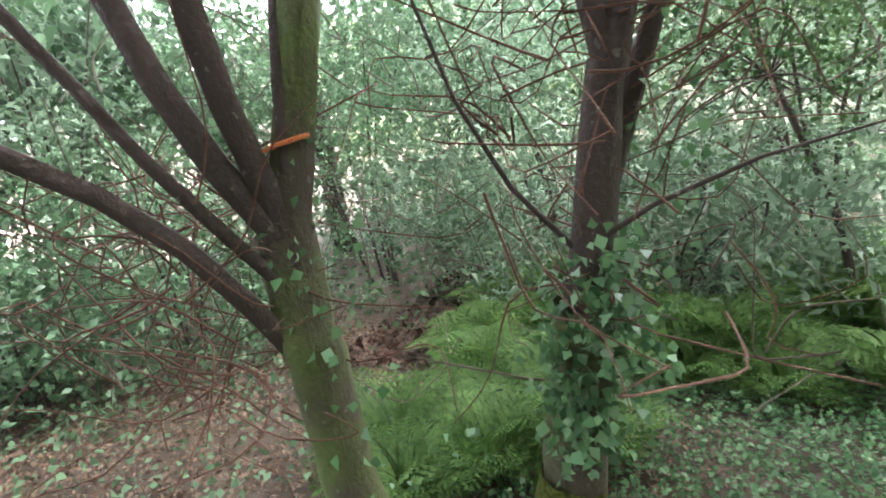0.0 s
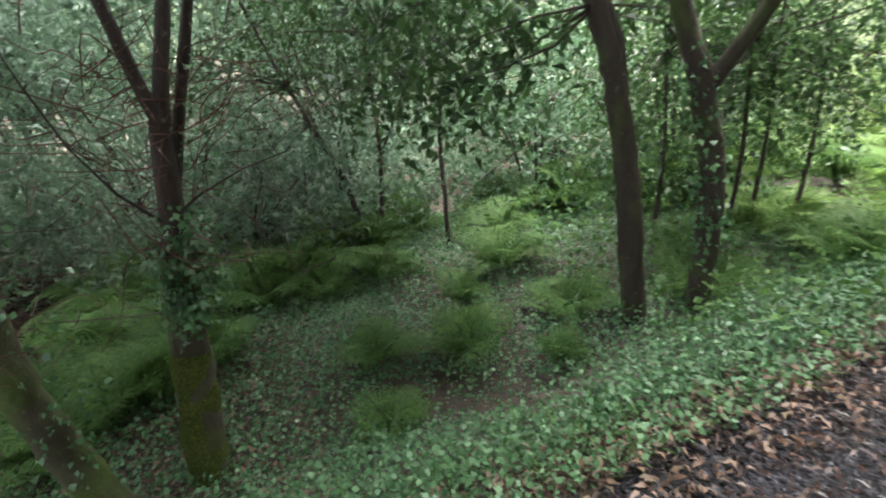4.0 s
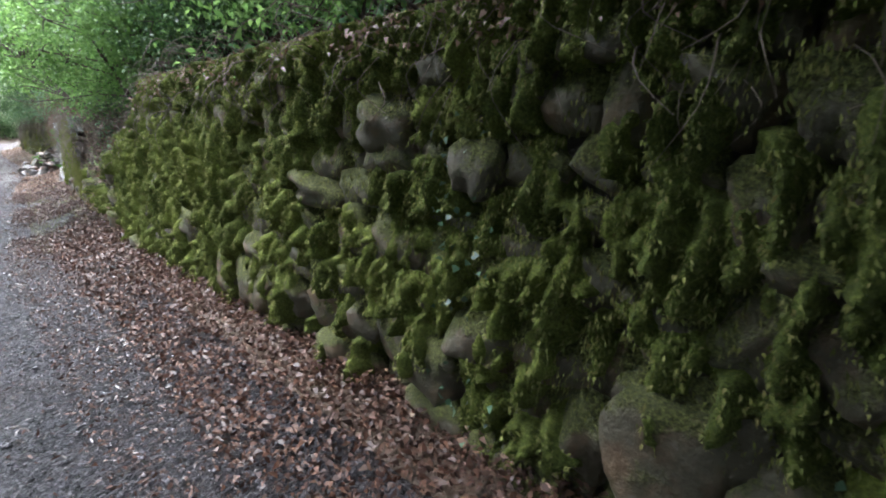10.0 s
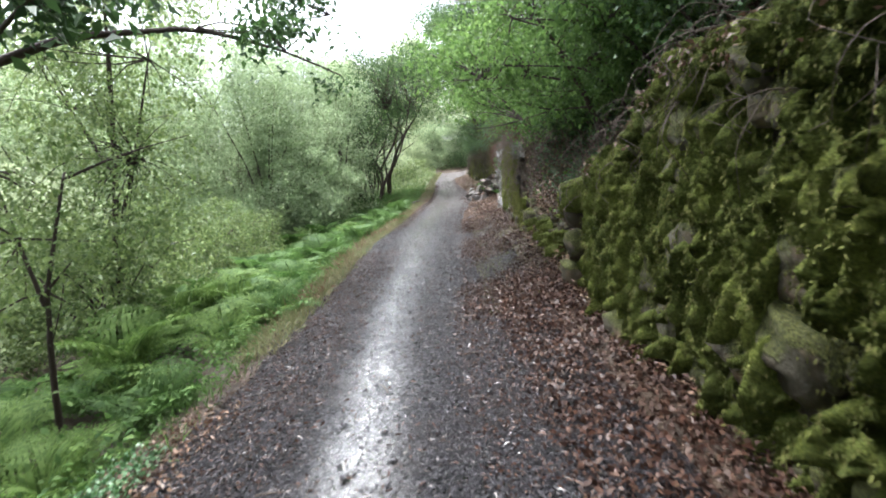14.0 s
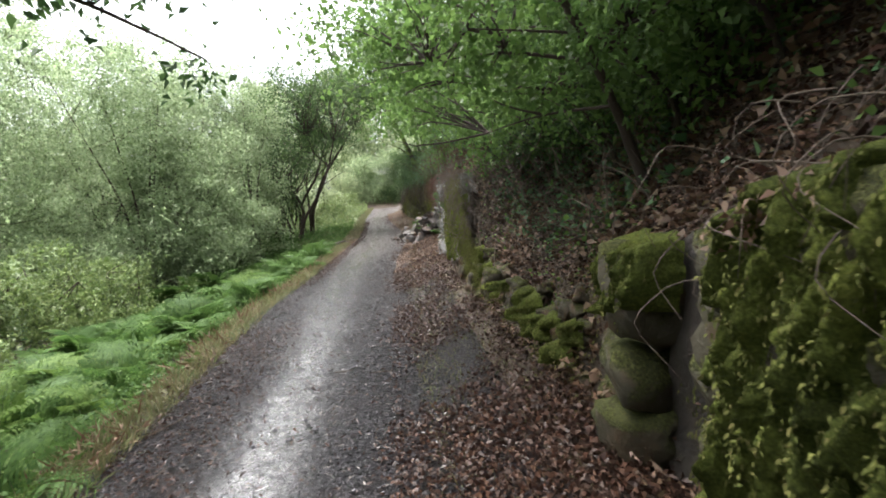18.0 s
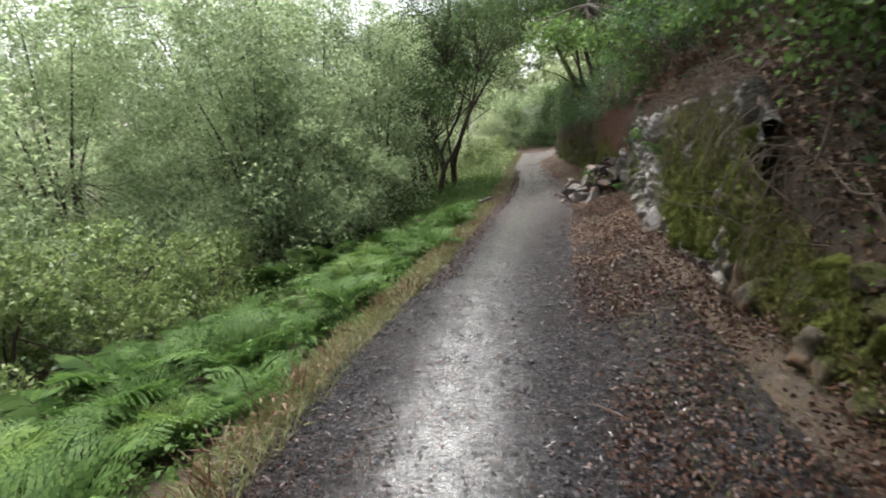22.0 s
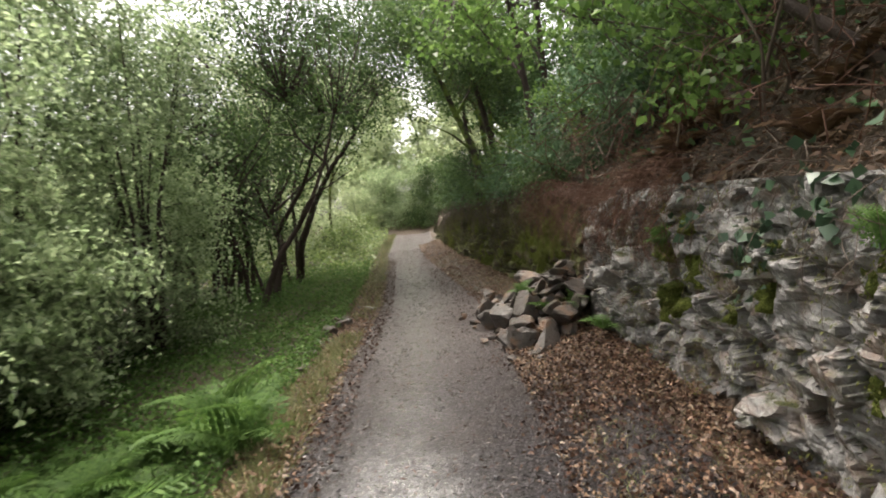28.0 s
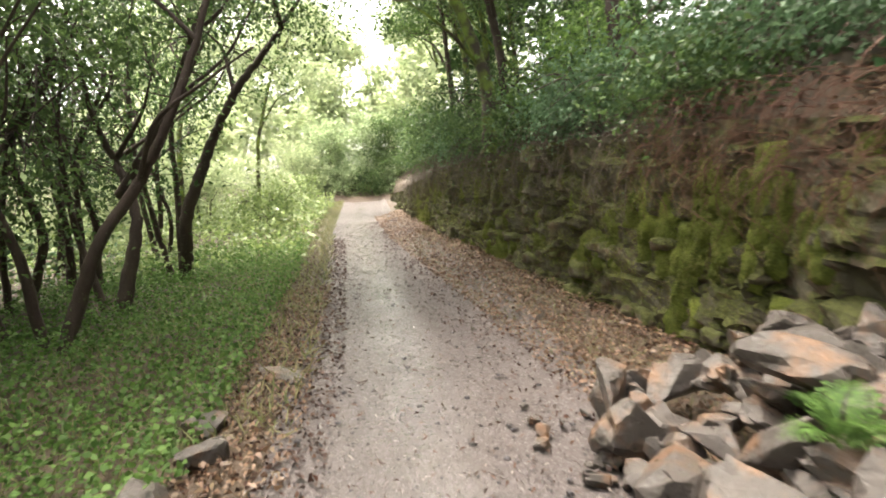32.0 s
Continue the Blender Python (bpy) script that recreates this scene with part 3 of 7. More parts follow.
def fractured(name, seed, y0, y1, mat, label, grain=0.02, tall=(0.12, 0.3), broad=(0.16, 0.5), levels=100):
    """A rock face broken into blocks along dipping beds: each block tilted, standing in or out, with open joints."""
    rng = np.random.default_rng(seed)
    ys, fs = np.arange(y0, y1, grain), np.linspace(0, 1, levels)
    cells, z = [], -0.5
    while z < 3.0:
        h, y = rng.uniform(*tall) * rng.choice([0.6, 1.0, 1.5]), y0 - 0.6 + rng.uniform(0, 0.3)
        while y < y1 + 0.6:
            w = rng.uniform(*broad) * (0.6 + 0.8 * min(1.0, h / tall[1]))
            cells.append((y + w / 2, z + h / 2 + rng.normal(0, 0.22 * h), w / 2 * rng.uniform(0.8, 1.25), h / 2 * rng.uniform(0.75, 1.4)))
            y += w
        z += h
    cy, cz, hw, hh = np.array(cells).T
    m = len(cy)
    n2 = int(90 * (y1 - y0))
    sy, sz, sd, st = rng.uniform(y0, y1, n2), rng.uniform(-0.1, 2.3, n2), rng.normal(0, 0.018, n2), rng.normal(0, 0.22, (2, n2))
    step, ty, tz = rng.normal(0, 0.045, m), rng.normal(0, 0.16, m), rng.normal(-0.04, 0.12, m)
    rows = []
    for y in ys:
        z = -0.1 + fs * (float(np.interp(y, *HT)) + 0.14)
        bed = z + 0.05 * math.sin(1.1 * y + 1) + 0.02 * np.sin(4.7 * y + 6.2 * z) + 0.012 * np.sin(19 * y - 13 * z)
        along = y + 0.10 * z + 0.03 * np.sin(6.1 * z + 2.3 * y) + 0.02 * np.sin(21 * z + 5 * y)
        near = np.abs(cy - y) < 1.2
        q = np.maximum(np.abs(along[:, None] - cy[near]) / hw[near], np.abs(bed[:, None] - cz[near]) / hh[near])
        k = np.argmin(q, 1)
        two = np.partition(q, 1, axis=1)
        k = np.flatnonzero(near)[k]
        gap = (two[:, 1] - two[:, 0]) * np.minimum(hw, hh)[k]
        x = step[k] + ty[k] * (along - cy[k]) + tz[k] * (bed - cz[k]) + 0.045 * np.exp(-gap / 0.009)
        close = np.flatnonzero(np.abs(sy - y) < 0.4)
        c = close[np.argmin(np.abs(sy[close] - along[:, None] + 0.1 * z[:, None]) + 1.4 * np.abs(sz[close] - z[:, None]), 1)]
        x = x + sd[c] + st[0][c] * (y - sy[c]) * 0.5 + st[1][c] * (z - sz[c])
        x = x + 0.06 * math.sin(1.3 * y) + 0.04 * np.sin(2.4 * z + 0.7 * y) + 0.008 * np.sin(31 * y + 17 * z) * np.sin(23 * z - 11 * y) + rng.normal(0, 0.0035, len(z))
        x = wx(y) + 0.03 + 0.05 * z + x
        rows.append(np.r_[np.stack([x, np.full(len(z), y), z], 1), [[x[-1] + 0.08, y, z[-1] - 0.05], [x[-1] + 0.5, y, z[-1] - 0.5]]])
    wall = tagged(new(name, sheet(name, rows, mat)), label, "wall", kind="structure")
    wall.data.polygons.foreach_set("use_smooth", np.zeros(len(wall.data.polygons), bool))
    return wall, rng


def build_cliff():
    wall, rng = fractured("wall_3", 11, 14.5, 22.8, M_ROCK, "grey fractured rock face with mossy ledges and hanging roots")
    for i in range(26):
        y, z = rng.uniform(14.8, 22.6), rng.uniform(0.9, 1.75)
        s = rng.uniform(0.1, 0.26)
        stone_at(wall, ROCKS[rng.integers(12)], "rock", y, min(z, float(np.interp(y, *HT)) - 0.1), 0.06 + 0.04 * z, s * 1.5, s, s * 0.8, rng, 14)
    for y, zz, w, h in ((18.25, 0.3, 0.55, 0.42), (17.9, 0.72, 0.45, 0.32), (17.5, 0.25, 0.6, 0.5), (21.9, 0.9, 0.4, 0.3), (21.5, 1.15, 0.35, 0.25)):
        stone_at(wall, ROCKS[int(y * 5) % 12], "rock", y, zz, 0.06, w, 0.42, h, rng, 8, "large jutting grey block")
    return wall


WALL3 = build_cliff()


def build_far_wall():
    wall, rng = fractured("wall_4", 14, 22.8, 50.5, M_MOSSY, "brown mossy rock and stone face under bushes and roots", 0.045, (0.14, 0.34), (0.2, 0.5), 60)
    for i in range(40):
        y = rng.uniform(24.8, 34)
        z, s = rng.uniform(0.05, 0.6) * float(np.interp(y, *HT)), rng.uniform(0.1, 0.24)
        stone_at(wall, STONES[rng.integers(12)], "stone", y, z, 0.08, s * 1.4, s, s * 0.8, rng, 10)
    return wall


WALL4 = build_far_wall()


def moss_drape(wall, seed, y0, y1, tongues, step=0.02, sink=0.12):
    """A pelt of moss hung over a wall in overlapping tongues (y, top, length, width, thickness), furred with fronds."""
    rng = np.random.default_rng(seed)
    ys, zs = np.arange(y0, y1, step), np.arange(0.04, 2.16, step)
    thick = np.zeros((len(ys), len(zs)))
    for y, top, length, w, th in tongues:
        i = np.flatnonzero(np.abs(ys - y) < 1.4 * w)
        j = np.flatnonzero((zs < top) & (zs > top - length))
        if not len(i) or not len(j):
            continue
        v = (top - zs[j])[None] / length
        u = (ys[i][:, None] - y - 0.25 * w * np.sin(7 * v + 9 * y)) / (w * (1 - 0.35 * v))
        hang = np.minimum(1, v / 0.12) ** 0.6 * (0.82 + 0.25 * v) * np.sqrt(np.clip((1 - v) / 0.12, 0, 1))
        thick[np.ix_(i, j)] = np.maximum(thick[np.ix_(i, j)], th * hang * np.sqrt(np.clip(1 - u * u, 0, 1)))
    Y, Z = np.meshgrid(ys, zs, indexing="ij")
    lumpy = 1 + 0.2 * np.sin(67 * Y + 2.5 * np.sin(6 * Z) + 3 * np.sin(2.3 * Y)) + 0.12 * np.sin(37 * Y - 9 * Z + 2) * np.sin(23 * Z + 11 * Y)
    out = thick * lumpy + rng.normal(0, 0.004, thick.shape) * (thick > 0)
    P = np.stack([wx(Y) + sink + 0.05 * Z - out, Y + rng.normal(0, 0.003, Y.shape), Z + rng.normal(0, 0.003, Y.shape)], -1)
    n, m = thick.shape
    i, j = np.meshgrid(np.arange(n - 1), np.arange(m - 1), indexing="ij")
    f = np.stack([i * m + j, i * m + j + 1, (i + 1) * m + j + 1, (i + 1) * m + j], -1).reshape(-1, 4)
    f = f[(thick.ravel()[f] > 0.03).any(1)]
    used, f = np.unique(f, return_inverse=True)
    part("moss", smooth_mesh("moss", P.reshape(-1, 3)[used], f.reshape(-1, 4), M_MOSSMAT), wall, "thick green moss draped over the stones")
    at = P.reshape(-1, 3)[used][thick.ravel()[used] > 0.08]
    at = at[rng.integers(0, len(at), int(len(at) * 1.5))]
    at = at + rng.normal(0, 0.008, at.shape)
    v, f = kites(at, rng.normal(0, 0.45, at.shape) + [-0.55, 0, -0.75], rng.uniform(0.012, 0.032, len(at)), 0.34, rng)
    tagged(part("moss_fronds", smooth_mesh("moss_fronds", v, f, M_MOSS, False), wall, "feathery moss fronds"), kind="stuff")


def tongues(seed, n, y0, y1, z0, z1, length, width, thick):
    """Places of n tongues, more of them where the moss has settled in swags."""
    rng = np.random.default_rng(seed)
    out = []
    while len(out) < n:
        y = rng.uniform(y0, y1)
        top = min(z1, float(np.interp(y, *HT)) - 0.02)
        z = z0 + (top - z0) * rng.random() ** 0.8
        if math.sin(2.9 * y + 1.7 * z) * math.sin(4.3 * z - 1.9 * y + 1) + rng.normal(0, 0.35) < -0.25:
            continue
        k = rng.uniform(0.6, 1.4)
        out.append((y, z, length * k * rng.uniform(0.8, 1.4), width * rng.uniform(0.6, 1.4), thick * rng.uniform(0.75, 1.25)))
    return out


def moss_material():
    m, t, b, out = material("moss_cushion")
    p = world_place(t)
    fine = noise_tex(t, 70.0, 5.0, 0.75, p)
    tone = noise_tex(t, 2.2, 4.0, 0.6, p)
    col = ramp(t, math_node(t, "ADD", math_node(t, "MULTIPLY", fine, 0.6), math_node(t, "MULTIPLY", tone, 0.4)),
               (0.34, (0.022, 0.029, 0.007)), (0.5, (0.088, 0.107, 0.022)), (0.64, (0.195, 0.22, 0.046)))
    t.links.new(col, b.inputs["Base Color"])
    b.inputs["Roughness"].default_value = 0.95
    b.inputs["Specular IOR Level"].default_value = 0.15
    bump(t, b, fine, 1.0, 0.03)
    return m


M_MOSSMAT = moss_material()


MOSS_TOP = [(-1.5 + 0.06 * k, float(np.interp(-1.5 + 0.06 * k, *HT)) + 0.03 + 0.04 * math.sin(2.3 * k), 0.26 + 0.12 * math.sin(1.7 * k) * math.sin(0.31 * k), 0.06 + 0.02 * math.sin(3.1 * k), 0.2 + 0.03 * math.cos(2.7 * k)) for k in range(159)]
moss_drape(WALL1, 1, -1.6, 8.9, tongues(1, 330, -1.5, 5.2, 0.4, 2.06, 0.25, 0.075, 0.19) + tongues(2, 370, 4.4, 8.05, 0.45, 1.98, 0.42, 0.042, 0.2) + MOSS_TOP
           + tongues(3, 130, -1.5, 8.0, 0.2, 1.2, 0.15, 0.08, 0.18) + [(8.52 + 0.04 * k, 1.32 - 0.02 * (k % 3), 0.34 + 0.07 * math.sin(5 * k), 0.055, 0.24) for k in range(9)], 0.018)
moss_drape(WALL2, 3, 8.75, 14.7, tongues(4, 22, 8.8, 14.6, 0.25, 0.8, 0.13, 0.07, 0.17), 0.02, 0.14)
moss_drape(WALL3, 4, 14.4, 17.0, tongues(5, 90, 14.4, 16.8, 0.7, 1.75, 0.4, 0.06, 0.17))
moss_drape(WALL3, 5, 17.0, 21.4, tongues(6, 26, 17.2, 21.2, 0.8, 1.7, 0.17, 0.07, 0.15))
moss_drape(WALL4, 6, 23.0, 40.0, tongues(7, 150, 23.2, 39, 0.5, 1.75, 0.38, 0.08, 0.115), 0.03)


def stuff(name, arrays, mat, label, category):
    v, f = arrays
    return tagged(new(name, smooth_mesh(name, v, f, mat, False)), label, category, kind="stuff")


def moss_fur(seed, n, y0, y1):
    rng = np.random.default_rng(seed)
    y = rng.uniform(y0, y1, n)
    top = np.interp(y, *HT)
    z = rng.uniform(0.15, 1, n) * top
    keep = (np.sin(5 * y + 3 * z) * np.sin(7 * z - 2 * y + 1) + rng.normal(0, 0.45, n)) > -0.15
    y, z = y[keep], z[keep]
    m = len(y)
    pos = np.stack([wx(y) - 0.042 + 0.05 * z + rng.normal(0, 0.025, m), y, z], 1)
    al = rng.normal(0, 0.5, (m, 3)) + [-0.6, 0, -0.8]
    return kites(pos, al, rng.uniform(0.010, 0.03, m), 0.35, rng)


def moss_strands(seed, n, y0, y1):
    """Thin strands of moss that hang in combed tufts."""
    rng = np.random.default_rng(seed)
    m = n // 26
    cy, cz = rng.uniform(y0, y1, m), rng.uniform(0.3, 1.0, m)
    k = rng.integers(0, m, n)
    y = cy[k] + rng.normal(0, 0.05, n)
    z = np.minimum(cz[k], 0.97) * np.interp(y, *HT) + rng.normal(0, 0.05, n)
    pos = np.stack([wx(y) - 0.04 + 0.05 * z + rng.normal(0, 0.025, n), y, z], 1)
    return kites(pos, rng.normal(0, 0.18, (n, 3)) + [-0.25, 0, -1.0], rng.uniform(0.015, 0.036, n), 0.24, rng, 0.05)


stuff("hanging_moss", moss_strands(35, 14000, -1.2, 8.1), M_MOSS, "combed strands of green moss hanging down the wall", "moss")
stuff("hanging_moss", moss_strands(36, 14000, 12.8, 17.5), M_MOSS, "strands of moss hanging from the dark overhang", "moss")
stuff("hanging_moss", moss_strands(37, 16000, 24.6, 37), M_MOSS, "strands of moss hanging down the far face", "moss")
stuff("low_wall_moss", moss_fur(33, 4000, 8.7, 14.8), M_MOSS, "feathery moss over the tumbled stones", "moss")
stuff("far_moss", moss_fur(34, 16000, 24.5, 37), M_MOSS, "hanging moss and dead stems on the far face", "moss")
stuff("cliff_moss", moss_fur(32, 9000, 14.6, 22), M_MOSS, "thin yellow-green moss on the rock face", "moss")


# ---- fallen rocks ----
def rock_pile():
    rng = np.random.default_rng(17)
    spec = [(2.98, 22.3, 0.10, 0.62, 0.3, 0.16, 30), (2.66, 22.62, 0.12, 0.36, 0.3, 0.24, 60), (2.86, 22.72, 0.2, 0.42, 0.34, 0.36, 20), (2.86, 24.5, 0.32, 0.4, 0.26, 0.16, 80), (2.8, 24.2, 0.16, 0.36, 0.34, 0.3, 10),
            (3.3, 22.45, 0.16, 0.16, 0.2, 0.3, 0), (3.12, 22.6, 0.2, 0.28, 0.24, 0.24, 40), (2.78, 23.4, 0.22, 0.34, 0.4, 0.38, 15), (3.0, 23.05, 0.36, 0.4, 0.34, 0.34, 70), (2.72, 23.75, 0.16, 0.34, 0.36, 0.3, 25),
            (3.4, 22.98, 0.62, 0.38, 0.28, 0.14, 5), (3.42, 23.0, 0.74, 0.34, 0.26, 0.12, 50), (3.44, 22.96, 0.85, 0.3, 0.26, 0.11, 20), (3.46, 22.95, 0.95, 0.22, 0.2, 0.09, 70), (3.38, 23.3, 0.62, 0.5, 0.24, 0.2, 35), (3.7, 23.2, 0.85, 0.5, 0.22, 0.2, 50), (3.3, 23.75, 0.66, 0.5, 0.3, 0.22, 100)]
    for k in range(96):
        y = 22.4 + 2.3 * rng.random()
        x = 2.62 + 0.12 * abs(y - 23.2) + 1.2 * rng.random()
        s = rng.uniform(0.1, 0.3)
        spec.append((x, y, max(0.04, min(0.9, 0.7 * (x - 2.5)) * (1 - 0.3 * abs(y - 23.2)) - 0.03), s * rng.uniform(1.1, 1.7), s * rng.uniform(0.7, 1.0), s * rng.uniform(0.4, 0.85), rng.uniform(0, 180)))
    for k in range(26):
        s = rng.uniform(0.04, 0.11)
        y = rng.uniform(21.8, 25.0)
        x = 2.58 + rng.uniform(-0.2, 0.3)
        spec.append((x, y, float(height(x, y)) + 0.02 + 0.2 * s, s * 1.2, s, s * 0.7, rng.uniform(0, 180)))
    for i, (x, y, z, a, b, c, turn) in enumerate(spec):
        ob = new("rock", PILES[i % 12])
        ob.matrix_basis = pose(x, y, z, rng.normal(0, 24), rng.normal(0, 24), turn) @ Matrix.Diagonal((a * 1.1, b * 1.1, c * 1.1, 1))
        tagged(ob, "angular brown-grey rock fallen into a heap beside the path" if max(a, b) > 0.12 else "small broken stone lying at the foot of the rock heap", "rock", "fallen rocks in the heap")
    ob = new("rock", PILES[3])
    ob.matrix_basis = pose(2.48, 24.6, 0.04, 5, 0, 40) @ Matrix.Diagonal((0.12, 0.1, 0.09, 1))
    tagged(ob, "small pale stone on the edge of the path", "rock")
    for x, y, a, b, c in ((0.36, 24.55, 0.34, 0.3, 0.22), (0.58, 24.95, 0.26, 0.24, 0.18), (0.5, 25.35, 0.3, 0.26, 0.2), (0.95, 25.95, 0.26, 0.5, 0.12), (0.25, 24.2, 0.4, 0.3, 0.12), (0.2, 23.6, 0.3, 0.3, 0.12), (0.15, 22.9, 0.3, 0.22, 0.12)):
        ob = new("rock", PILES[int(y * 10) % 12])
        ob.matrix_basis = pose(x, y, float(height(x, y)) + c * 0.3, 0, 0, y * 50) @ Matrix.Diagonal((a, b, c, 1))
        tagged(ob, "mossy stone set in the grassy verge of the path", "rock", "stones along the verge")
    ob = new("rock", STONES[2])
    ob.matrix_basis = pose(-1.2, 5.03, 0.02, 0, 0, 30) @ Matrix.Diagonal((0.3, 0.4, 0.2, 1))
    tagged(ob, "mossy stone at the edge of the path", "rock")


rock_pile()


# ---- trees and shrubs ----
def tree(name, label, category, limbs, blobs, n_leaves, leaf, leaf_mat, bark, seed, clump=0.28, width=0.5, group="", twigs=30, twig_mat=None, per=60, hang=-0.3):
    """limbs: (points, r0, r1, part name); blobs: ellipsoids of the crown; twigs run out from the limbs into the crown."""
    rng = np.random.default_rng(seed)
    base = Vector(limbs[0][0][0])
    root = tagged(new(name), label, category, group)
    root.location = base
    b = np.array(base)
    for i, (pts, r0, r1, what, *own) in enumerate(limbs):
        v, f = tube(pts, r0, r1, 12 if r0 > 0.07 else 6, 0.08 if r0 > 0.07 else 0.16, 0.10, seed + i)
        part(what, smooth_mesh(what, v - b, f, own[0] if own else bark), root)
    if n_leaves:
        pos = clumped(rng, blobs, n_leaves, clump, per)
        if twigs:
            ends = pos[rng.integers(0, len(pos), twigs)]
            pieces = []
            mids = np.concatenate([np.asarray(p, float)[len(p) // 2:] for p, *_ in limbs])
            for k, e in enumerate(ends):
                s = mids[np.argmin(np.linalg.norm(mids - e, axis=1))]
                mid = 0.5 * (s + e) + rng.normal(0, 0.12, 3) * np.linalg.norm(e - s) + [0, 0, 0.05]
                pieces.append(tube([s, mid, e], 0.012, 0.003, 4, 0.3, 0.1, k))
            v, f = joined(pieces)
            tagged(part("branchwork", smooth_mesh("branchwork", v - b, f, twig_mat or bark), root), kind="stuff")
        v, f = kites(pos, rng.normal(0, 1, (n_leaves, 3)) + [0, 0, hang], leaf * rng.uniform(0.6, 1.35, n_leaves), width, rng)
        part("crown", smooth_mesh("crown", v - b, f, leaf_mat, False), root)
    return root


def ivy_on(root, base, spots_, n, seed, mat=None, size=0.045, spread=0.09):
    rng = np.random.default_rng(seed)
    c = np.asarray(spots_, float)
    k = rng.integers(0, len(c), n)
    pos = c[k] + rng.normal(0, spread, (n, 3)) * [1, 1, 1.6]
    v, f = kites(pos, rng.normal(0, 0.6, (n, 3)) + [0.5, 0, -0.7], size * rng.uniform(0.6, 1.4, n), 0.85, rng)
    part("ivy", smooth_mesh("ivy", v - np.array(base), f, mat or M_IVY, False), root, "climbing ivy leaves")


# the pair of trees beside the start, drawn in their own measure and set on the slope
def beside(p):
    x, y, z = 0.73 * (p[0] - 0.02), 0.73 * p[1], 0.73 * (p[2] - 1.599)
    return (-0.97 + 0.9897 * x - 0.1435 * y, 0.16 + 0.1435 * x + 0.9897 * y, 1.33 + z)


def limbs_beside(limbs):
    return [([beside(p) for p in pts], 0.73 * r0, 0.73 * r1, *rest) for pts, r0, r1, *rest in limbs]


T1 = tree("tree", "mossy-footed tree with an ivy-clad trunk and dark forked stems", "tree", limbs_beside([
    ([(-2.0, -0.74, -1.1), (-2.02, -0.68, -0.65), (-2.04, -0.64, -0.46), (-2.06, -0.58, -0.11), (-2.08, -0.48, 0.36), (-2.1, -0.4, 0.78)], 0.135, 0.1, "trunk", M_GREENBARK),
    ([(-2.0, -0.74, -1.1), (-2.02, -0.68, -0.65), (-2.04, -0.64, -0.46), (-2.06, -0.58, -0.11), (-2.07, -0.53, 0.14)], 0.144, 0.122, "moss", M_MOSSMAT),
    ([(-2.1, -0.4, 0.76), (-2.11, -0.3, 1.21), (-2.12, -0.25, 1.51)], 0.078, 0.052, "upper_trunk"),
    ([(-2.12, -0.25, 1.48), (-2.12, -0.3, 1.83), (-2.11, -0.31, 2.07), (-2.11, -0.36, 2.5), (-2.2, -0.5, 3.6)], 0.04, 0.02, "limb"),
    ([(-2.12, -0.24, 1.48), (-2.13, -0.14, 1.8), (-2.13, -0.06, 2.02), (-2.13, 0.07, 2.34), (-2.2, 0.3, 3.4)], 0.043, 0.020, "limb"),
    ([(-2.2, -0.3, 1.1), (-2.2, -0.1, 1.6), (-2.25, 0.02, 1.92), (-2.3, 0.2, 2.3), (-2.4, 0.5, 3.3)], 0.039, 0.016, "limb"),
    ([(-2.1, -0.4, 0.95), (-2.0, -0.2, 1.1), (-1.95, 0.0, 1.2), (-1.9, 0.35, 1.24)], 0.011, 0.003, "branch"),
    ([(-2.1, -0.4, 0.95), (-2.05, -0.58, 1.15), (-2.0, -0.7, 1.5), (-1.98, -0.8, 2.1)], 0.011, 0.003, "branch"),
]), [(-2.7, -0.3, 4.4, 1.3, 1.5, 0.8)], 3600, 0.11, M_OAK, M_DARKBARK, 51, twigs=24)
ivy_on(T1, T1.location, [beside(p) for p in [(-1.98, -0.44, 0.4), (-2.0, -0.42, 0.5), (-1.98, -0.5, 0.62), (-2.0, -0.36, 0.68), (-2.02, -0.42, 0.8), (-2.0, -0.32, 0.9), (-2.02, -0.28, 0.6), (-1.96, -0.5, 0.45), (-2.0, -0.3, 0.75)]], 800, 5, None, 0.03, spread=0.042)
ivy_on(T1, T1.location, [beside(p) for p in [(-2.2, -0.02, 1.5), (-2.2, 0.05, 1.75), (-2.2, -0.05, 1.25), (-2.2, -0.14, 1.1)]], 160, 6, size=0.028, spread=0.065)

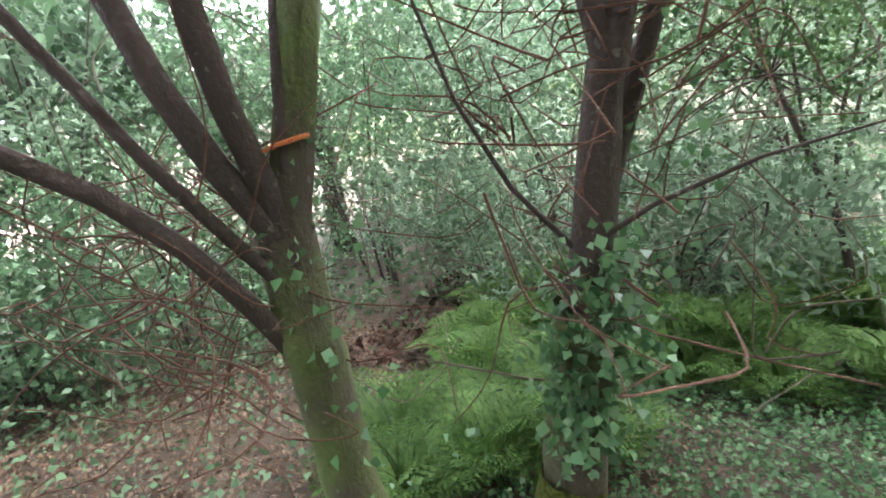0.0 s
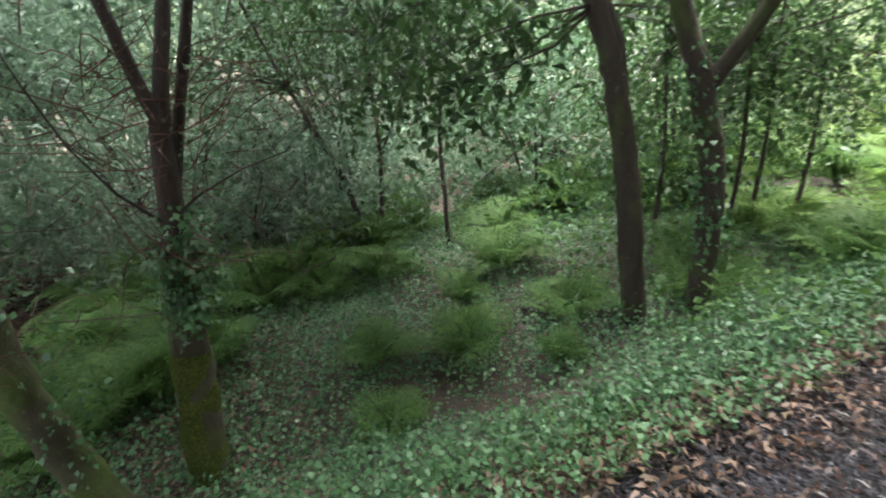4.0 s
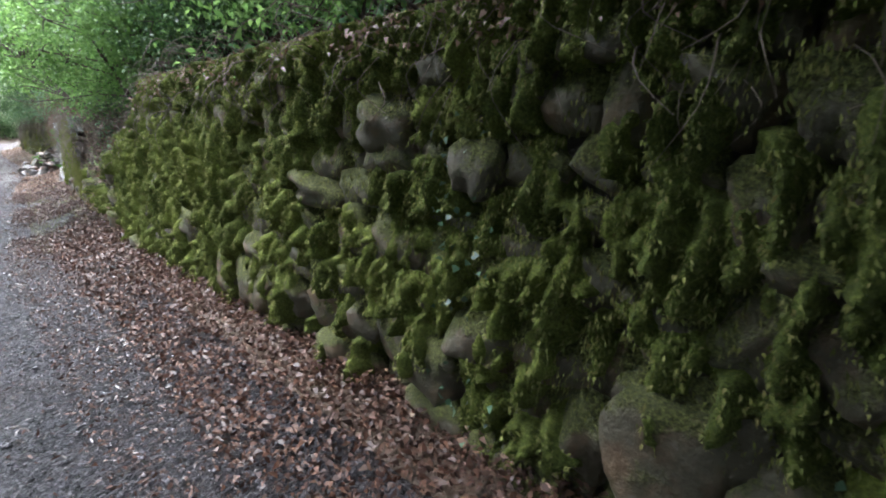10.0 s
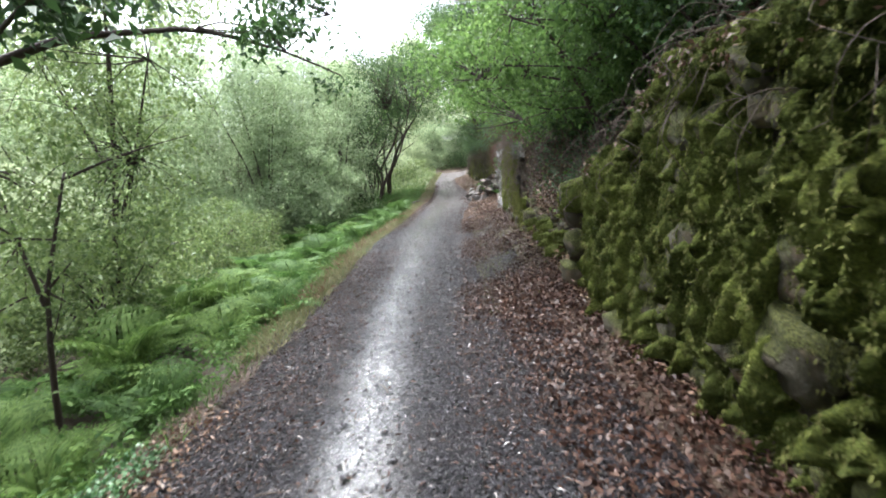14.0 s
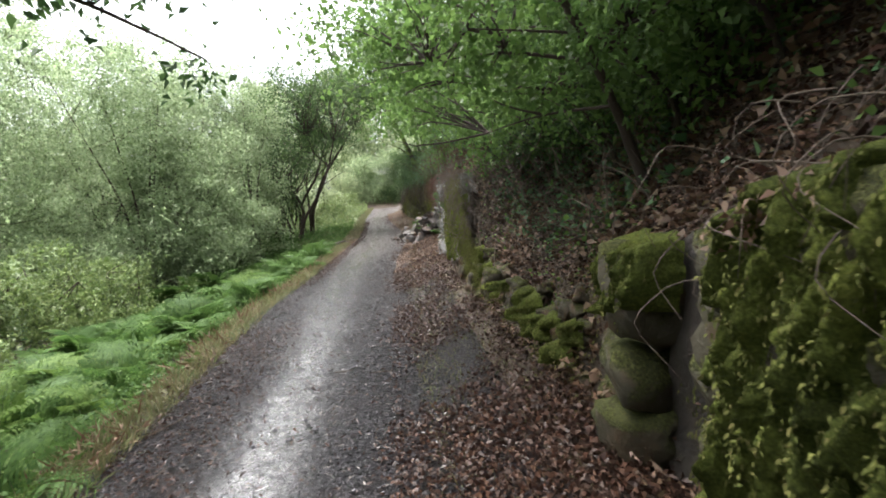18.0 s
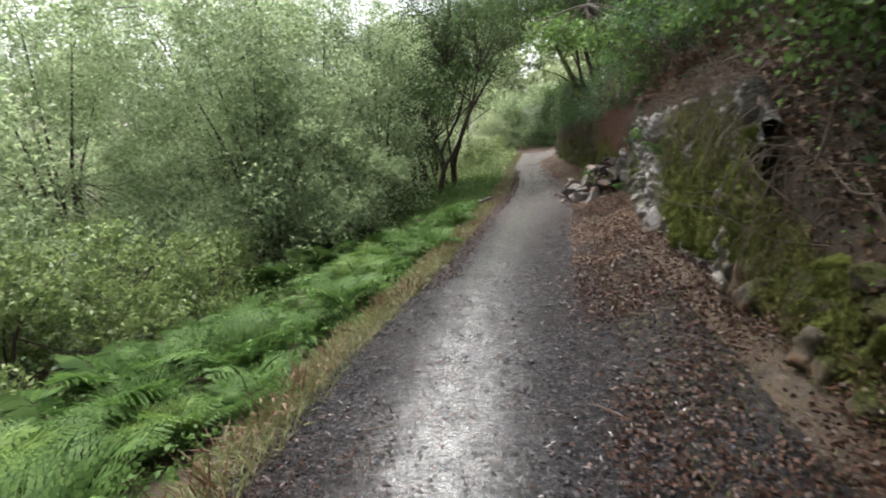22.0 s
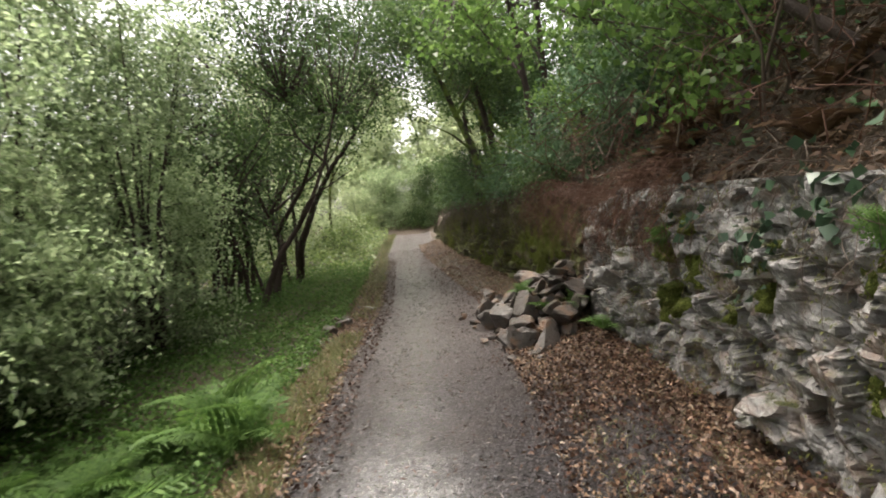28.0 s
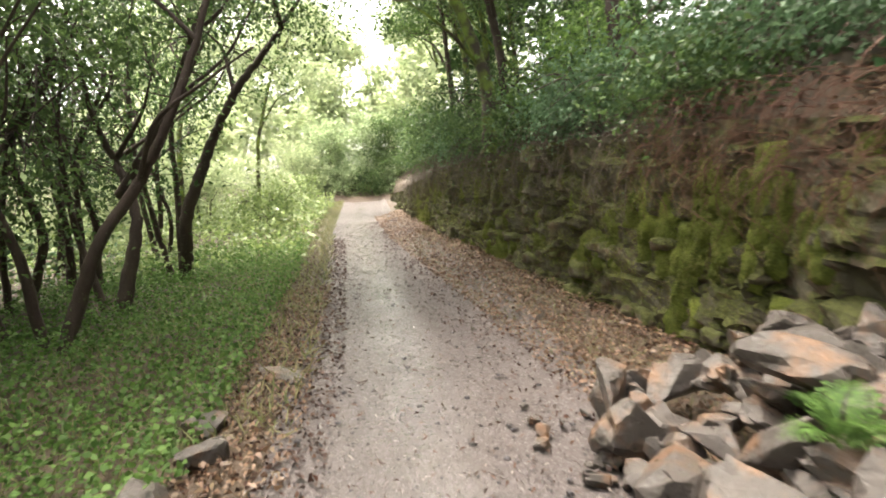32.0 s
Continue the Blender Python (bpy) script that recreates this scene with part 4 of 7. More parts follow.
T2 = tree("tree", "leaning tree with a mossy trunk and many dark spreading stems", "tree", limbs_beside([
    ([(-1.92, -1.18, -1.1), (-1.94, -1.26, -0.6), (-1.94, -1.30, -0.2), (-1.95, -1.34, 0.3), (-1.94, -1.34, 0.64), (-1.95, -1.33, 0.95), (-1.95, -1.31, 1.2)], 0.118, 0.1, "trunk", M_GREENBARK),
    ([(-1.95, -1.32, 1.1), (-1.96, -1.23, 1.36), (-1.98, -1.15, 1.6), (-2.0, -1.08, 1.83), (-2.05, -0.99, 2.15), (-2.2, -0.8, 2.8), (-2.3, -0.6, 3.8)], 0.078, 0.035, "upper_trunk", M_GREENBARK),
    ([(-1.93, -1.28, 1.1), (-1.86, -1.31, 1.6), (-1.84, -1.34, 1.89), (-1.85, -1.33, 2.14), (-1.86, -1.32, 2.5), (-1.9, -1.4, 3.4)], 0.054, 0.030, "limb"),
    ([(-1.9, -1.3, 1.2), (-1.79, -1.45, 1.61), (-1.76, -1.49, 1.99), (-1.72, -1.54, 2.2), (-1.65, -1.62, 2.6), (-1.6, -1.9, 3.5)], 0.050, 0.026, "limb"),
    ([(-1.9, -1.34, 0.75), (-1.72, -1.51, 1.3), (-1.63, -1.61, 1.46), (-1.48, -1.76, 1.62), (-1.3, -1.95, 1.85), (-1.0, -2.3, 2.4)], 0.039, 0.021, "limb"),
    ([(-1.88, -1.33, 1.05), (-1.72, -1.52, 1.49), (-1.6, -1.65, 1.91), (-1.5, -1.75, 2.2), (-1.3, -2.0, 2.9)], 0.026, 0.012, "limb"),
    ([(-1.92, -1.22, 1.38), (-1.95, -1.15, 1.8), (-2.0, -1.05, 2.14), (-2.05, -0.93, 2.5), (-2.1, -0.9, 3.4)], 0.028, 0.015, "limb"),
]), [(-2.3, -1.5, 4.4, 1.5, 1.5, 0.8)], 4200, 0.11, M_OAK, M_DARKBARK, 52, twigs=26)
ivy_on(T2, T2.location, [beside(p) for p in [(-1.84, -1.2, 0.3), (-1.85, -1.22, 0.1), (-1.86, -1.18, 1.15), (-1.85, -1.2, 0.75), (-1.85, -1.25, -0.1)]], 130, 7, size=0.03, spread=0.065)

ring = [(-1.965 + 0.092 * math.cos(a), -1.215 + 0.092 * math.sin(a), 1.47 + 0.012 * math.sin(a)) for a in np.linspace(-1.3, 1.3, 12)]
mv, mf = tube([beside(p) for p in ring], 0.006, 0.006, 6, 0.02, 0.05, 4)
part("paint_mark", smooth_mesh("paint_mark", mv - np.array(T2.location), mf, M_MARK), T2, "thin orange paint mark round the stem")


def bare_twigs(seed, n, lo, hi, start, length, mat, name, label, r=0.005, bend=0.2):
    """Loose tangles of thin dead twigs, one thing."""
    rng = np.random.default_rng(seed)
    pieces = []
    for k in range(n):
        s = np.array([rng.uniform(a, b) for a, b in zip(lo, hi)])
        d = rng.normal(0, 1, 3) * [0.7, 1, 0.7] + start
        d /= np.linalg.norm(d)
        e = s + d * length * rng.uniform(0.5, 1.4)
        m, m2 = s + 0.35 * (e - s) + rng.normal(0, bend, 3) * length * 0.6, s + 0.7 * (e - s) + rng.normal(0, bend, 3) * length * 0.6
        pieces.append(tube([s, m, m2, e], r * rng.uniform(0.6, 1.4), 0.0015, 5, 0.06, 0.15, k))
    v, f = joined(pieces)
    return stuff(name, (v, f), mat, label, "twigs")


bare_twigs(61, 90, (-2.3, -1.45, 0.65), (-1.95, -1.0, 1.25), (0.1, -0.3, 0.1), 0.42, M_ROOT, "twig_tangle", "bare reddish twigs crossing the stems of the leaning tree", 0.0028, 0.3)
bare_twigs(62, 80, (-2.65, -0.55, 0.7), (-2.3, 0.0, 1.5), (0.0, 0.2, 0.3), 0.42, M_ROOT, "twig_tangle", "bare reddish twigs round the ivy-clad tree", 0.0028, 0.3)
bare_twigs(63, 110, (-4.0, -2.8, 0.0), (-2.9, 1.2, 1.7), (0.0, 0.0, 0.4), 0.7, M_TWIG, "twig_tangle", "thin bare undergrowth twigs", 0.004, 0.25)

tree("young_tree", "young tree of two thin stems with sparse dark leaves", "tree", [
    ([(-5.33, 1.05, -0.9), (-5.36, 0.95, 0.0), (-5.5, 0.6, 1.0), (-5.6, 0.35, 1.9)], 0.036, 0.014, "trunk"),
    ([(-5.3, 1.18, -0.9), (-5.25, 1.35, 0.2), (-5.3, 1.4, 1.3), (-5.35, 1.4, 2.2)], 0.032, 0.014, "trunk"),
    ([(-5.25, 1.35, 0.2), (-5.1, 1.6, 0.7), (-5.1, 1.8, 1.2)], 0.015, 0.006, "branch")],
    [(-5.4, 0.9, 1.5, 1.2, 1.3, 0.8), (-5.2, 1.6, 0.9, 0.7, 0.8, 0.4)], 6400, 0.052, M_OAK, M_DARKBARK, 53, twigs=60)
tree("young_tree", "slim young tree with dark leaves in the undergrowth", "tree", [
    ([(-4.54, 1.7, -0.85), (-4.55, 1.74, 0.0), (-4.6, 1.78, 0.6), (-4.55, 1.95, 1.2), (-4.5, 2.1, 1.9)], 0.03, 0.012, "trunk"),
    ([(-4.6, 1.78, 0.6), (-4.5, 1.5, 1.0), (-4.4, 1.3, 1.4)], 0.014, 0.005, "branch")],
    [(-4.5, 1.95, 1.6, 0.8, 0.9, 0.6)], 4200, 0.052, M_OAK, M_DARKBARK, 54, twigs=40)

# trees on the slope past the start
tree("tree", "slender mossy tree leaning over the fern slope", "tree", [
    ([(-2.34, 2.15, -0.75), (-2.36, 2.13, -0.5), (-2.4, 2.09, 0.35), (-2.44, 2.03, 0.94), (-2.52, 1.93, 1.45), (-2.57, 1.86, 1.84), (-2.64, 1.76, 2.3), (-2.8, 1.6, 3.2)], 0.085, 0.04, "trunk"),
    ([(-2.44, 2.03, 0.9), (-2.46, 2.02, 1.32), (-2.58, 1.9, 1.65), (-2.75, 1.72, 1.95), (-3.1, 1.5, 2.6)], 0.05, 0.02, "limb")],
    # the last two lobes are unseen, added to shade the ferns below
    [(-2.7, 1.7, 3.4, 1.3, 1.3, 0.9), (-2.9, 1.3, 1.9, 0.8, 0.8, 0.5), (-3.4, 1.5, 1.2, 0.8, 0.7, 0.6), (-3.2, 2.6, 1.6, 0.7, 0.7, 0.6), (-3.4, 1.2, 3.7, 1.7, 1.7, 0.6), (-4.2, 2.4, 3.8, 1.5, 1.5, 0.6)], 13000, 0.085, M_OAK, M_SLOPEBARK, 55, 0.2, twigs=110)
T4 = tree("tree", "slender forked tree wrapped in ivy on the fern slope", "tree", [
    ([(-2.2, 2.56, -0.75), (-2.21, 2.54, -0.5), (-2.2, 2.55, 0.4), (-2.3, 2.46, 1.1), (-2.42, 2.34, 1.48), (-2.47, 2.28, 1.85), (-2.47, 2.28, 2.3), (-2.6, 2.2, 3.2)], 0.082, 0.04, "trunk"),
    ([(-2.27, 2.5, 0.95), (-2.2, 2.56, 1.1), (-2.03, 2.69, 1.46), (-1.84, 2.83, 1.78), (-1.59, 2.98, 2.1), (-1.3, 3.2, 2.7)], 0.05, 0.02, "limb"),
    ([(-2.1, 2.63, 1.3), (-2.15, 2.75, 1.7), (-2.1, 2.8, 2.1), (-2.05, 2.9, 2.7)], 0.03, 0.012, "limb")],
    [(-2.3, 2.5, 3.4, 1.4, 1.5, 0.9), (-1.8, 3.0, 2.5, 0.8, 0.8, 0.5), (-2.9, 3.2, 1.7, 0.6, 0.7, 0.5)], 5600, 0.075, M_OAK, M_SLOPEBARK, 56, 0.2, twigs=100)
ivy_on(T4, T4.location, [(-2.18, 2.5, 0.2), (-2.2, 2.48, 0.5), (-2.25, 2.43, 0.8), (-2.3, 2.4, 1.05), (-2.15, 2.5, 0.0)], 260, 8, size=0.04, spread=0.06)
T5 = tree("tree", "dark leaning tree forking above the fern slope", "tree", [
    ([(-2.1, 4.5, -0.75), (-2.06, 4.51, -0.5), (-1.84, 4.6, 0.53), (-1.68, 4.67, 1.34), (-1.62, 4.69, 1.79)], 0.11, 0.085, "trunk"),
    ([(-1.64, 4.69, 1.7), (-1.81, 4.62, 2.31), (-1.9, 4.6, 2.8), (-2.0, 4.5, 3.8)], 0.065, 0.03, "limb"),
    ([(-1.64, 4.69, 1.7), (-1.43, 4.75, 2.16), (-1.2, 4.9, 2.5), (-0.9, 5.2, 3.2)], 0.055, 0.02, "limb"),
    ([(-1.82, 4.61, 1.15), (-1.92, 4.6, 1.5), (-1.94, 4.57, 1.85), (-2.05, 4.5, 2.4), (-2.2, 4.4, 3.2)], 0.045, 0.015, "limb")],
    [(-1.7, 4.9, 3.9, 1.5, 1.6, 0.9), (-1.3, 5.1, 2.9, 0.9, 0.8, 0.5)], 6000, 0.10, M_OAK, M_DARKBARK, 57, twigs=70)
ivy_on(T5, T5.location, [(-2.0, 4.45, -0.3), (-1.95, 4.47, 0.0), (-1.9, 4.5, 0.3)], 150, 9, size=0.05, spread=0.07)
for k, (x, y) in enumerate(((-3.0, 4.0), (-2.75, 4.2), (-2.9, 3.6), (-3.4, 3.3))):
    z = float(height(x, y))
    tree("sapling", "thin upright sapling with small dark leaves", "tree", [([(x, y, z - 0.1), (x + 0.05, y + 0.03, z + 0.8), (x + 0.02, y, z + 1.6), (x, y + 0.1, z + 2.6)], 0.022, 0.008, "trunk")],
         [(x, y, z + 1.7, 0.6, 0.6, 0.9)], 1900, 0.06, M_OAK, M_DARKBARK, 70 + k, group="saplings on the slope", twigs=14)

# a tree over the path from the slope: its boughs hang into view from above
tree("tree", "oak on the slope with boughs hanging over the path", "tree", [
    ([(-4.8, 8.2, -1.0), (-4.5, 8.3, 0.6), (-4.0, 8.6, 2.2), (-3.2, 9.0, 3.8), (-2.8, 9.3, 5.2)], 0.13, 0.07, "trunk"),
    ([(-3.8, 8.7, 2.6), (-2.9, 9.4, 3.2), (-1.9, 10.5, 3.5), (-1.1, 11.6, 3.4), (-0.4, 12.2, 3.1)], 0.055, 0.012, "limb"),
    ([(-3.4, 8.9, 3.4), (-2.6, 10.0, 4.2), (-1.6, 11.6, 4.5), (-0.6, 13.2, 4.3)], 0.05, 0.012, "limb"),
    ([(-4.0, 8.6, 2.2), (-3.0, 8.4, 2.8), (-2.2, 8.0, 3.1), (-1.6, 7.6, 3.2)], 0.04, 0.01, "limb")],
    [(-1.2, 11.4, 3.6, 0.9, 1.0, 0.4), (-0.4, 12.3, 3.05, 0.35, 0.4, 0.35), (-1.2, 12.6, 4.5, 0.8, 0.9, 0.4), (-2.9, 9.3, 5.2, 1.4, 1.6, 0.9), (-2.0, 7.9, 3.2, 0.8, 0.7, 0.4), (-2.6, 8.9, 3.6, 0.7, 0.7, 0.5)],
    5200, 0.12, M_OAK, M_DARKBARK, 58, 0.2, twigs=110)
tree("sapling", "thin sapling at the edge of the ferns", "tree", [([(-2.2, 7.3, -0.7), (-2.15, 7.35, 0.3), (-2.1, 7.4, 0.9), (-1.95, 7.6, 1.7)], 0.03, 0.01, "trunk"),
     ([(-2.12, 7.38, 0.8), (-2.3, 7.5, 1.3), (-2.45, 7.6, 1.8)], 0.018, 0.006, "limb")], [(-2.15, 7.5, 1.6, 0.6, 0.6, 0.5), (-2.2, 7.4, 0.9, 0.4, 0.4, 0.3)], 2200, 0.05, M_BUSH, M_DARKBARK, 59, twigs=16)


tree("tree", "light yellow-green tree with thin stems below the path", "tree", [
    ([(-3.8, 11.0, -1.0), (-3.75, 11.05, 0.6), (-3.5, 11.1, 2.2), (-3.3, 11.2, 4.4)], 0.06, 0.02, "trunk"), ([(-3.7, 11.1, 0.9), (-3.1, 10.8, 2.0), (-2.6, 10.6, 3.2)], 0.03, 0.01, "limb"), ([(-3.6, 11.1, 1.8), (-4.3, 11.6, 2.8), (-4.7, 11.8, 3.6)], 0.03, 0.01, "limb")],
    [(-3.5, 11.1, 2.6, 1.2, 1.3, 0.9), (-3.1, 11.0, 4.0, 1.3, 1.5, 0.8), (-4.5, 11.6, 3.4, 1.1, 1.2, 0.9), (-2.9, 10.7, 1.4, 0.7, 0.8, 0.5), (-4.1, 10.8, 0.9, 1.0, 1.0, 0.6)], 12000, 0.075, M_BUSH, M_DARKBARK, 285, 0.2, twigs=90)


def shrub(name, label, x, y, rx_, ry_, h, n, leaf, mat, seed, stems=7, bark=None, low=0.1, clump=0.24, per=50, group="", width=0.5):
    """A bush of several stems under a crown of unequal lobes."""
    rng = np.random.default_rng(seed)
    z = float(height(x, y))
    limbs, blobs = [], []
    for k in range(stems):
        a = 2 * math.pi * (k + rng.random()) / stems
        q = rng.uniform(0.35, 0.75)
        e = (x + rx_ * q * math.cos(a), y + ry_ * q * math.sin(a), z + h * rng.uniform(0.55, 0.85))
        limbs.append(([(x + 0.15 * math.cos(a), y + 0.15 * math.sin(a), z - 0.1), (x + rx_ * 0.3 * q * math.cos(a), y + ry_ * 0.3 * q * math.sin(a), z + h * 0.35), e], 0.010 + 0.005 * h, 0.006, "stem"))
        r = rng.uniform(0.35, 0.55)
        blobs.append((e[0], e[1], e[2] - 0.05 * h, rx_ * r, ry_ * r, h * rng.uniform(0.22, 0.34)))
        blobs.append((x + rx_ * 0.8 * math.cos(a), y + ry_ * 0.8 * math.sin(a), z + h * rng.uniform(low + 0.08, 0.42), rx_ * 0.5, ry_ * 0.5, h * 0.22))
        blobs.append((x + rx_ * 0.6 * math.cos(a + 0.4), y + ry_ * 0.6 * math.sin(a + 0.4), z + h * 0.14, rx_ * 0.55, ry_ * 0.55, h * 0.15))
    blobs.append((x, y, z + h * 0.6, rx_ * 0.6, ry_ * 0.6, h * 0.38))
    return tree(name, label, "shrub", limbs, blobs, n, leaf, mat, bark or M_DARKBARK, seed, clump, width, group, twigs=int(10 + 3 * stems), per=per, hang=0.15)


# far undergrowth seen from the start
for k, (x, y, r, h, n, mt, what) in enumerate((
        (-7.2, -1.2, 1.6, 3.2, 7000, M_SHADE, "feathery pale green shrub in the undergrowth"), (-7.5, -4.0, 1.8, 3.6, 7000, M_BRAMBLE, "dense green shrub in the shade"),
        (-6.8, 1.2, 1.5, 3.4, 6000, M_SHADE, "feathery pale green shrub in the undergrowth"), (-7.0, 4.2, 1.8, 3.4, 7000, M_BRAMBLE, "dense green shrub in the shade"),
        (-4.6, -4.6, 1.3, 2.2, 4200, M_BRAMBLE, "leafy bramble thicket beside the litter"), (-9.5, 1.0, 2.2, 5.0, 6000, M_SHADE, "tall feathery shrub at the back of the wood"),
        (-9.8, -3.0, 2.2, 5.0, 6000, M_BRAMBLE, "tall green shrub at the back of the wood"), (-5.6, -0.2, 0.9, 1.5, 2600, M_SHADE, "feathery pale green shrub in the undergrowth"),
        (-5.2, 3.2, 1.0, 1.8, 2600, M_BRAMBLE, "leafy shrub in the shade"), (-4.4, 4.6, 1.1, 2.2, 3400, M_OAK, "dark leafy shrub on the slope"), (-5.6, -7.4, 1.9, 5.6, 6500, M_SHADE, "feathery pale green shrub in the undergrowth"), (-2.6, -7.6, 1.8, 5.6, 6500, M_BRAMBLE, "dense green shrub in the shade"), (-8.4, -7.4, 2.0, 6.6, 6500, M_BRAMBLE, "dense green shrub in the shade"), (-3.6, -5.6, 1.0, 1.6, 3000, M_BRAMBLE, "leafy bramble thicket beside the litter"))):
    shrub("shrub", what, x, y, r * 1.15, r * 1.15, h * 1.15, int(n * 1.8), 0.12 if mt is M_SHADE else 0.075, mt, 100 + k, 6, width=0.28 if mt is M_SHADE else 0.6)

# bright bushes below the slope, and the large grey-green willow thicket
for k, (x, y, rx_, ry_, h, n, leaf, mt, what) in enumerate((
        (-4.4, 6.8, 1.2, 1.2, 1.5, 5000, 0.06, M_BUSH, "bright yellow-green bush below the path"), (-4.0, 11.2, 1.3, 1.5, 1.9, 6500, 0.06, M_BUSH, "bright yellow-green bush below the path"),
        (-6.6, 8.8, 1.7, 1.7, 2.8, 8000, 0.07, M_FAR_LIT, "tall pale bush below the path"), (-6.6, 12.2, 1.8, 1.8, 4.0, 10000, 0.07, M_FAR_LIT, "pale grey-green bush below the path"),
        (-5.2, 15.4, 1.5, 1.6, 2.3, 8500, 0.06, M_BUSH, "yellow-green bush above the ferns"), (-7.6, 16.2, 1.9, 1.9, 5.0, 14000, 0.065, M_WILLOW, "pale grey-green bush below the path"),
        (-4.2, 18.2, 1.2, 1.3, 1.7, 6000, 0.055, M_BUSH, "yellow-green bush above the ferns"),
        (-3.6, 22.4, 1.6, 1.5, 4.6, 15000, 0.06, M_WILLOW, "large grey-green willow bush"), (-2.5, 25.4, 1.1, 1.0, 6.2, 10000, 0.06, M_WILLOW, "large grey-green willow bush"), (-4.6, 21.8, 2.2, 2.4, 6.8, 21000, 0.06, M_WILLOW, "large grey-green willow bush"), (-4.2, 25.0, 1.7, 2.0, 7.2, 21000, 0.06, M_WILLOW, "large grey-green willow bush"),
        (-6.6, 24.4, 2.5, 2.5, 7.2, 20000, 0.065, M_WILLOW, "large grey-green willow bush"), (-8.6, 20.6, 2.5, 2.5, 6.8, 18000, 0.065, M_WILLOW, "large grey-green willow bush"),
        (-9.6, 26.0, 2.8, 2.8, 8.4, 14000, 0.08, M_WILLOW, "tall willow at the back of the thicket"), (-12.0, 21.0, 3.0, 3.0, 8.6, 13000, 0.08, M_FAR_LIT, "tall bush at the back, bright light put in its leaves"),
        (-10.5, 14.5, 2.8, 2.8, 7.4, 13000, 0.08, M_FAR_LIT, "tall bush at the back, bright light put in its leaves"), (-11.0, 9.0, 2.8, 2.8, 7.4, 13000, 0.08, M_FAR_LIT, "tall bush at the back, bright light put in its leaves"))):
    shrub("bush", what, x, y, rx_ * 1.12, ry_ * 1.12, h * (1.1 if h > 4 else 1.0), int(n * (2.2 if h > 4 else 1.7)), leaf * (1.35 if h > 4 else 1.3), mt, 130 + k, 8, clump=0.24 if h > 4 else 0.17, per=110, group="willow thicket" if "willow" in what else "bushes below the path")


# tree cluster by the path further on: dark, leaning, many-stemmed
def cluster_tree(stems, blobs, n, seed, mat):
    rng = np.random.default_rng(seed)
    limbs = []
    for pts, r in stems:
        p = np.asarray(pts, float)
        p[1:, 1] += np.cumsum(rng.normal(0, 0.18, len(p) - 1))
        limbs.append(([tuple(q) for q in p], r, 0.02, "stem"))
        for k in range(2):
            s = p[rng.integers(max(1, len(p) // 2), len(p) - 1)]
            e = s + [rng.uniform(-1.3, 1.3), rng.uniform(-1.2, 1.2), rng.uniform(0.7, 1.7)]
            limbs.append(([tuple(s), tuple(0.5 * (s + e) + rng.normal(0, 0.15, 3)), tuple(e)], r * 0.4, 0.008, "limb"))
    return tree("tree", "dark many-stemmed tree leaning over the path edge", "tree", limbs, blobs, n, 0.085, mat, M_DARKBARK, seed, 0.3, twigs=150, group="tree cluster beside the path", per=45)


cluster_tree([([(-0.96, 31.5, -0.15), (-0.83, 31.5, 1.05), (-0.33, 31.5, 2.29), (0.08, 31.5, 3.04), (0.88, 31.5, 4.1), (1.5, 31.5, 5.06)], 0.12), ([(-1.0, 31.4, -0.15), (-0.95, 31.5, 0.86), (-1.0, 31.5, 1.82), (-1.01, 31.5, 2.56), (-0.68, 31.5, 3.48), (-0.22, 31.5, 4.4)], 0.07), ([(-1.2, 31.7, -0.15), (-1.5, 31.8, 1.2), (-1.7, 31.9, 2.5), (-1.6, 32, 4.4)], 0.06)],
             [(-0.6, 30.6, 6.0, 2.0, 1.8, 0.8), (0.8, 32, 6.6, 1.8, 1.8, 0.7), (0.6, 31.5, 4.4, 1.4, 1.6, 0.6), (1.6, 32, 5.4, 1.5, 1.6, 0.6), (-0.8, 31.5, 4.2, 1.3, 1.4, 0.7), (-1.6, 32.2, 4.9, 1.4, 1.4, 0.8), (-0.6, 31.0, 3.0, 0.8, 0.8, 0.35), (0.4, 32.4, 3.4, 0.7, 0.8, 0.3)], 10500, 160, M_COPPICE)
cluster_tree([([(-1.28, 29.4, -0.15), (-1.1, 29.4, 1.03), (-1.21, 29.4, 1.5), (-1.46, 29.4, 1.9), (-1.65, 29.4, 2.45), (-1.7, 29.4, 3.3)], 0.1), ([(-1.18, 29.4, 1.4), (-0.74, 29.4, 2.04), (-0.36, 29.4, 2.61), (-0.1, 29.4, 3.33), (0.22, 29.4, 4.2)], 0.07), ([(-1.5, 29.5, -0.15), (-1.9, 29.6, 1.0), (-2.0, 29.5, 2.2), (-1.8, 29.6, 3.6)], 0.05)],
             [(-1.6, 28.8, 5.6, 1.8, 1.6, 0.8), (-0.2, 28.4, 5.4, 1.4, 1.4, 0.6), (0.2, 29.4, 4.3, 1.4, 1.4, 0.6), (-1.7, 29.4, 3.6, 1.2, 1.2, 0.7), (-0.6, 29.0, 3.2, 0.9, 0.9, 0.4), (-2.2, 29.6, 2.6, 0.8, 0.9, 0.6), (1.0, 29.8, 5.2, 1.3, 1.3, 0.5)], 9500, 161, M_COPPICE)
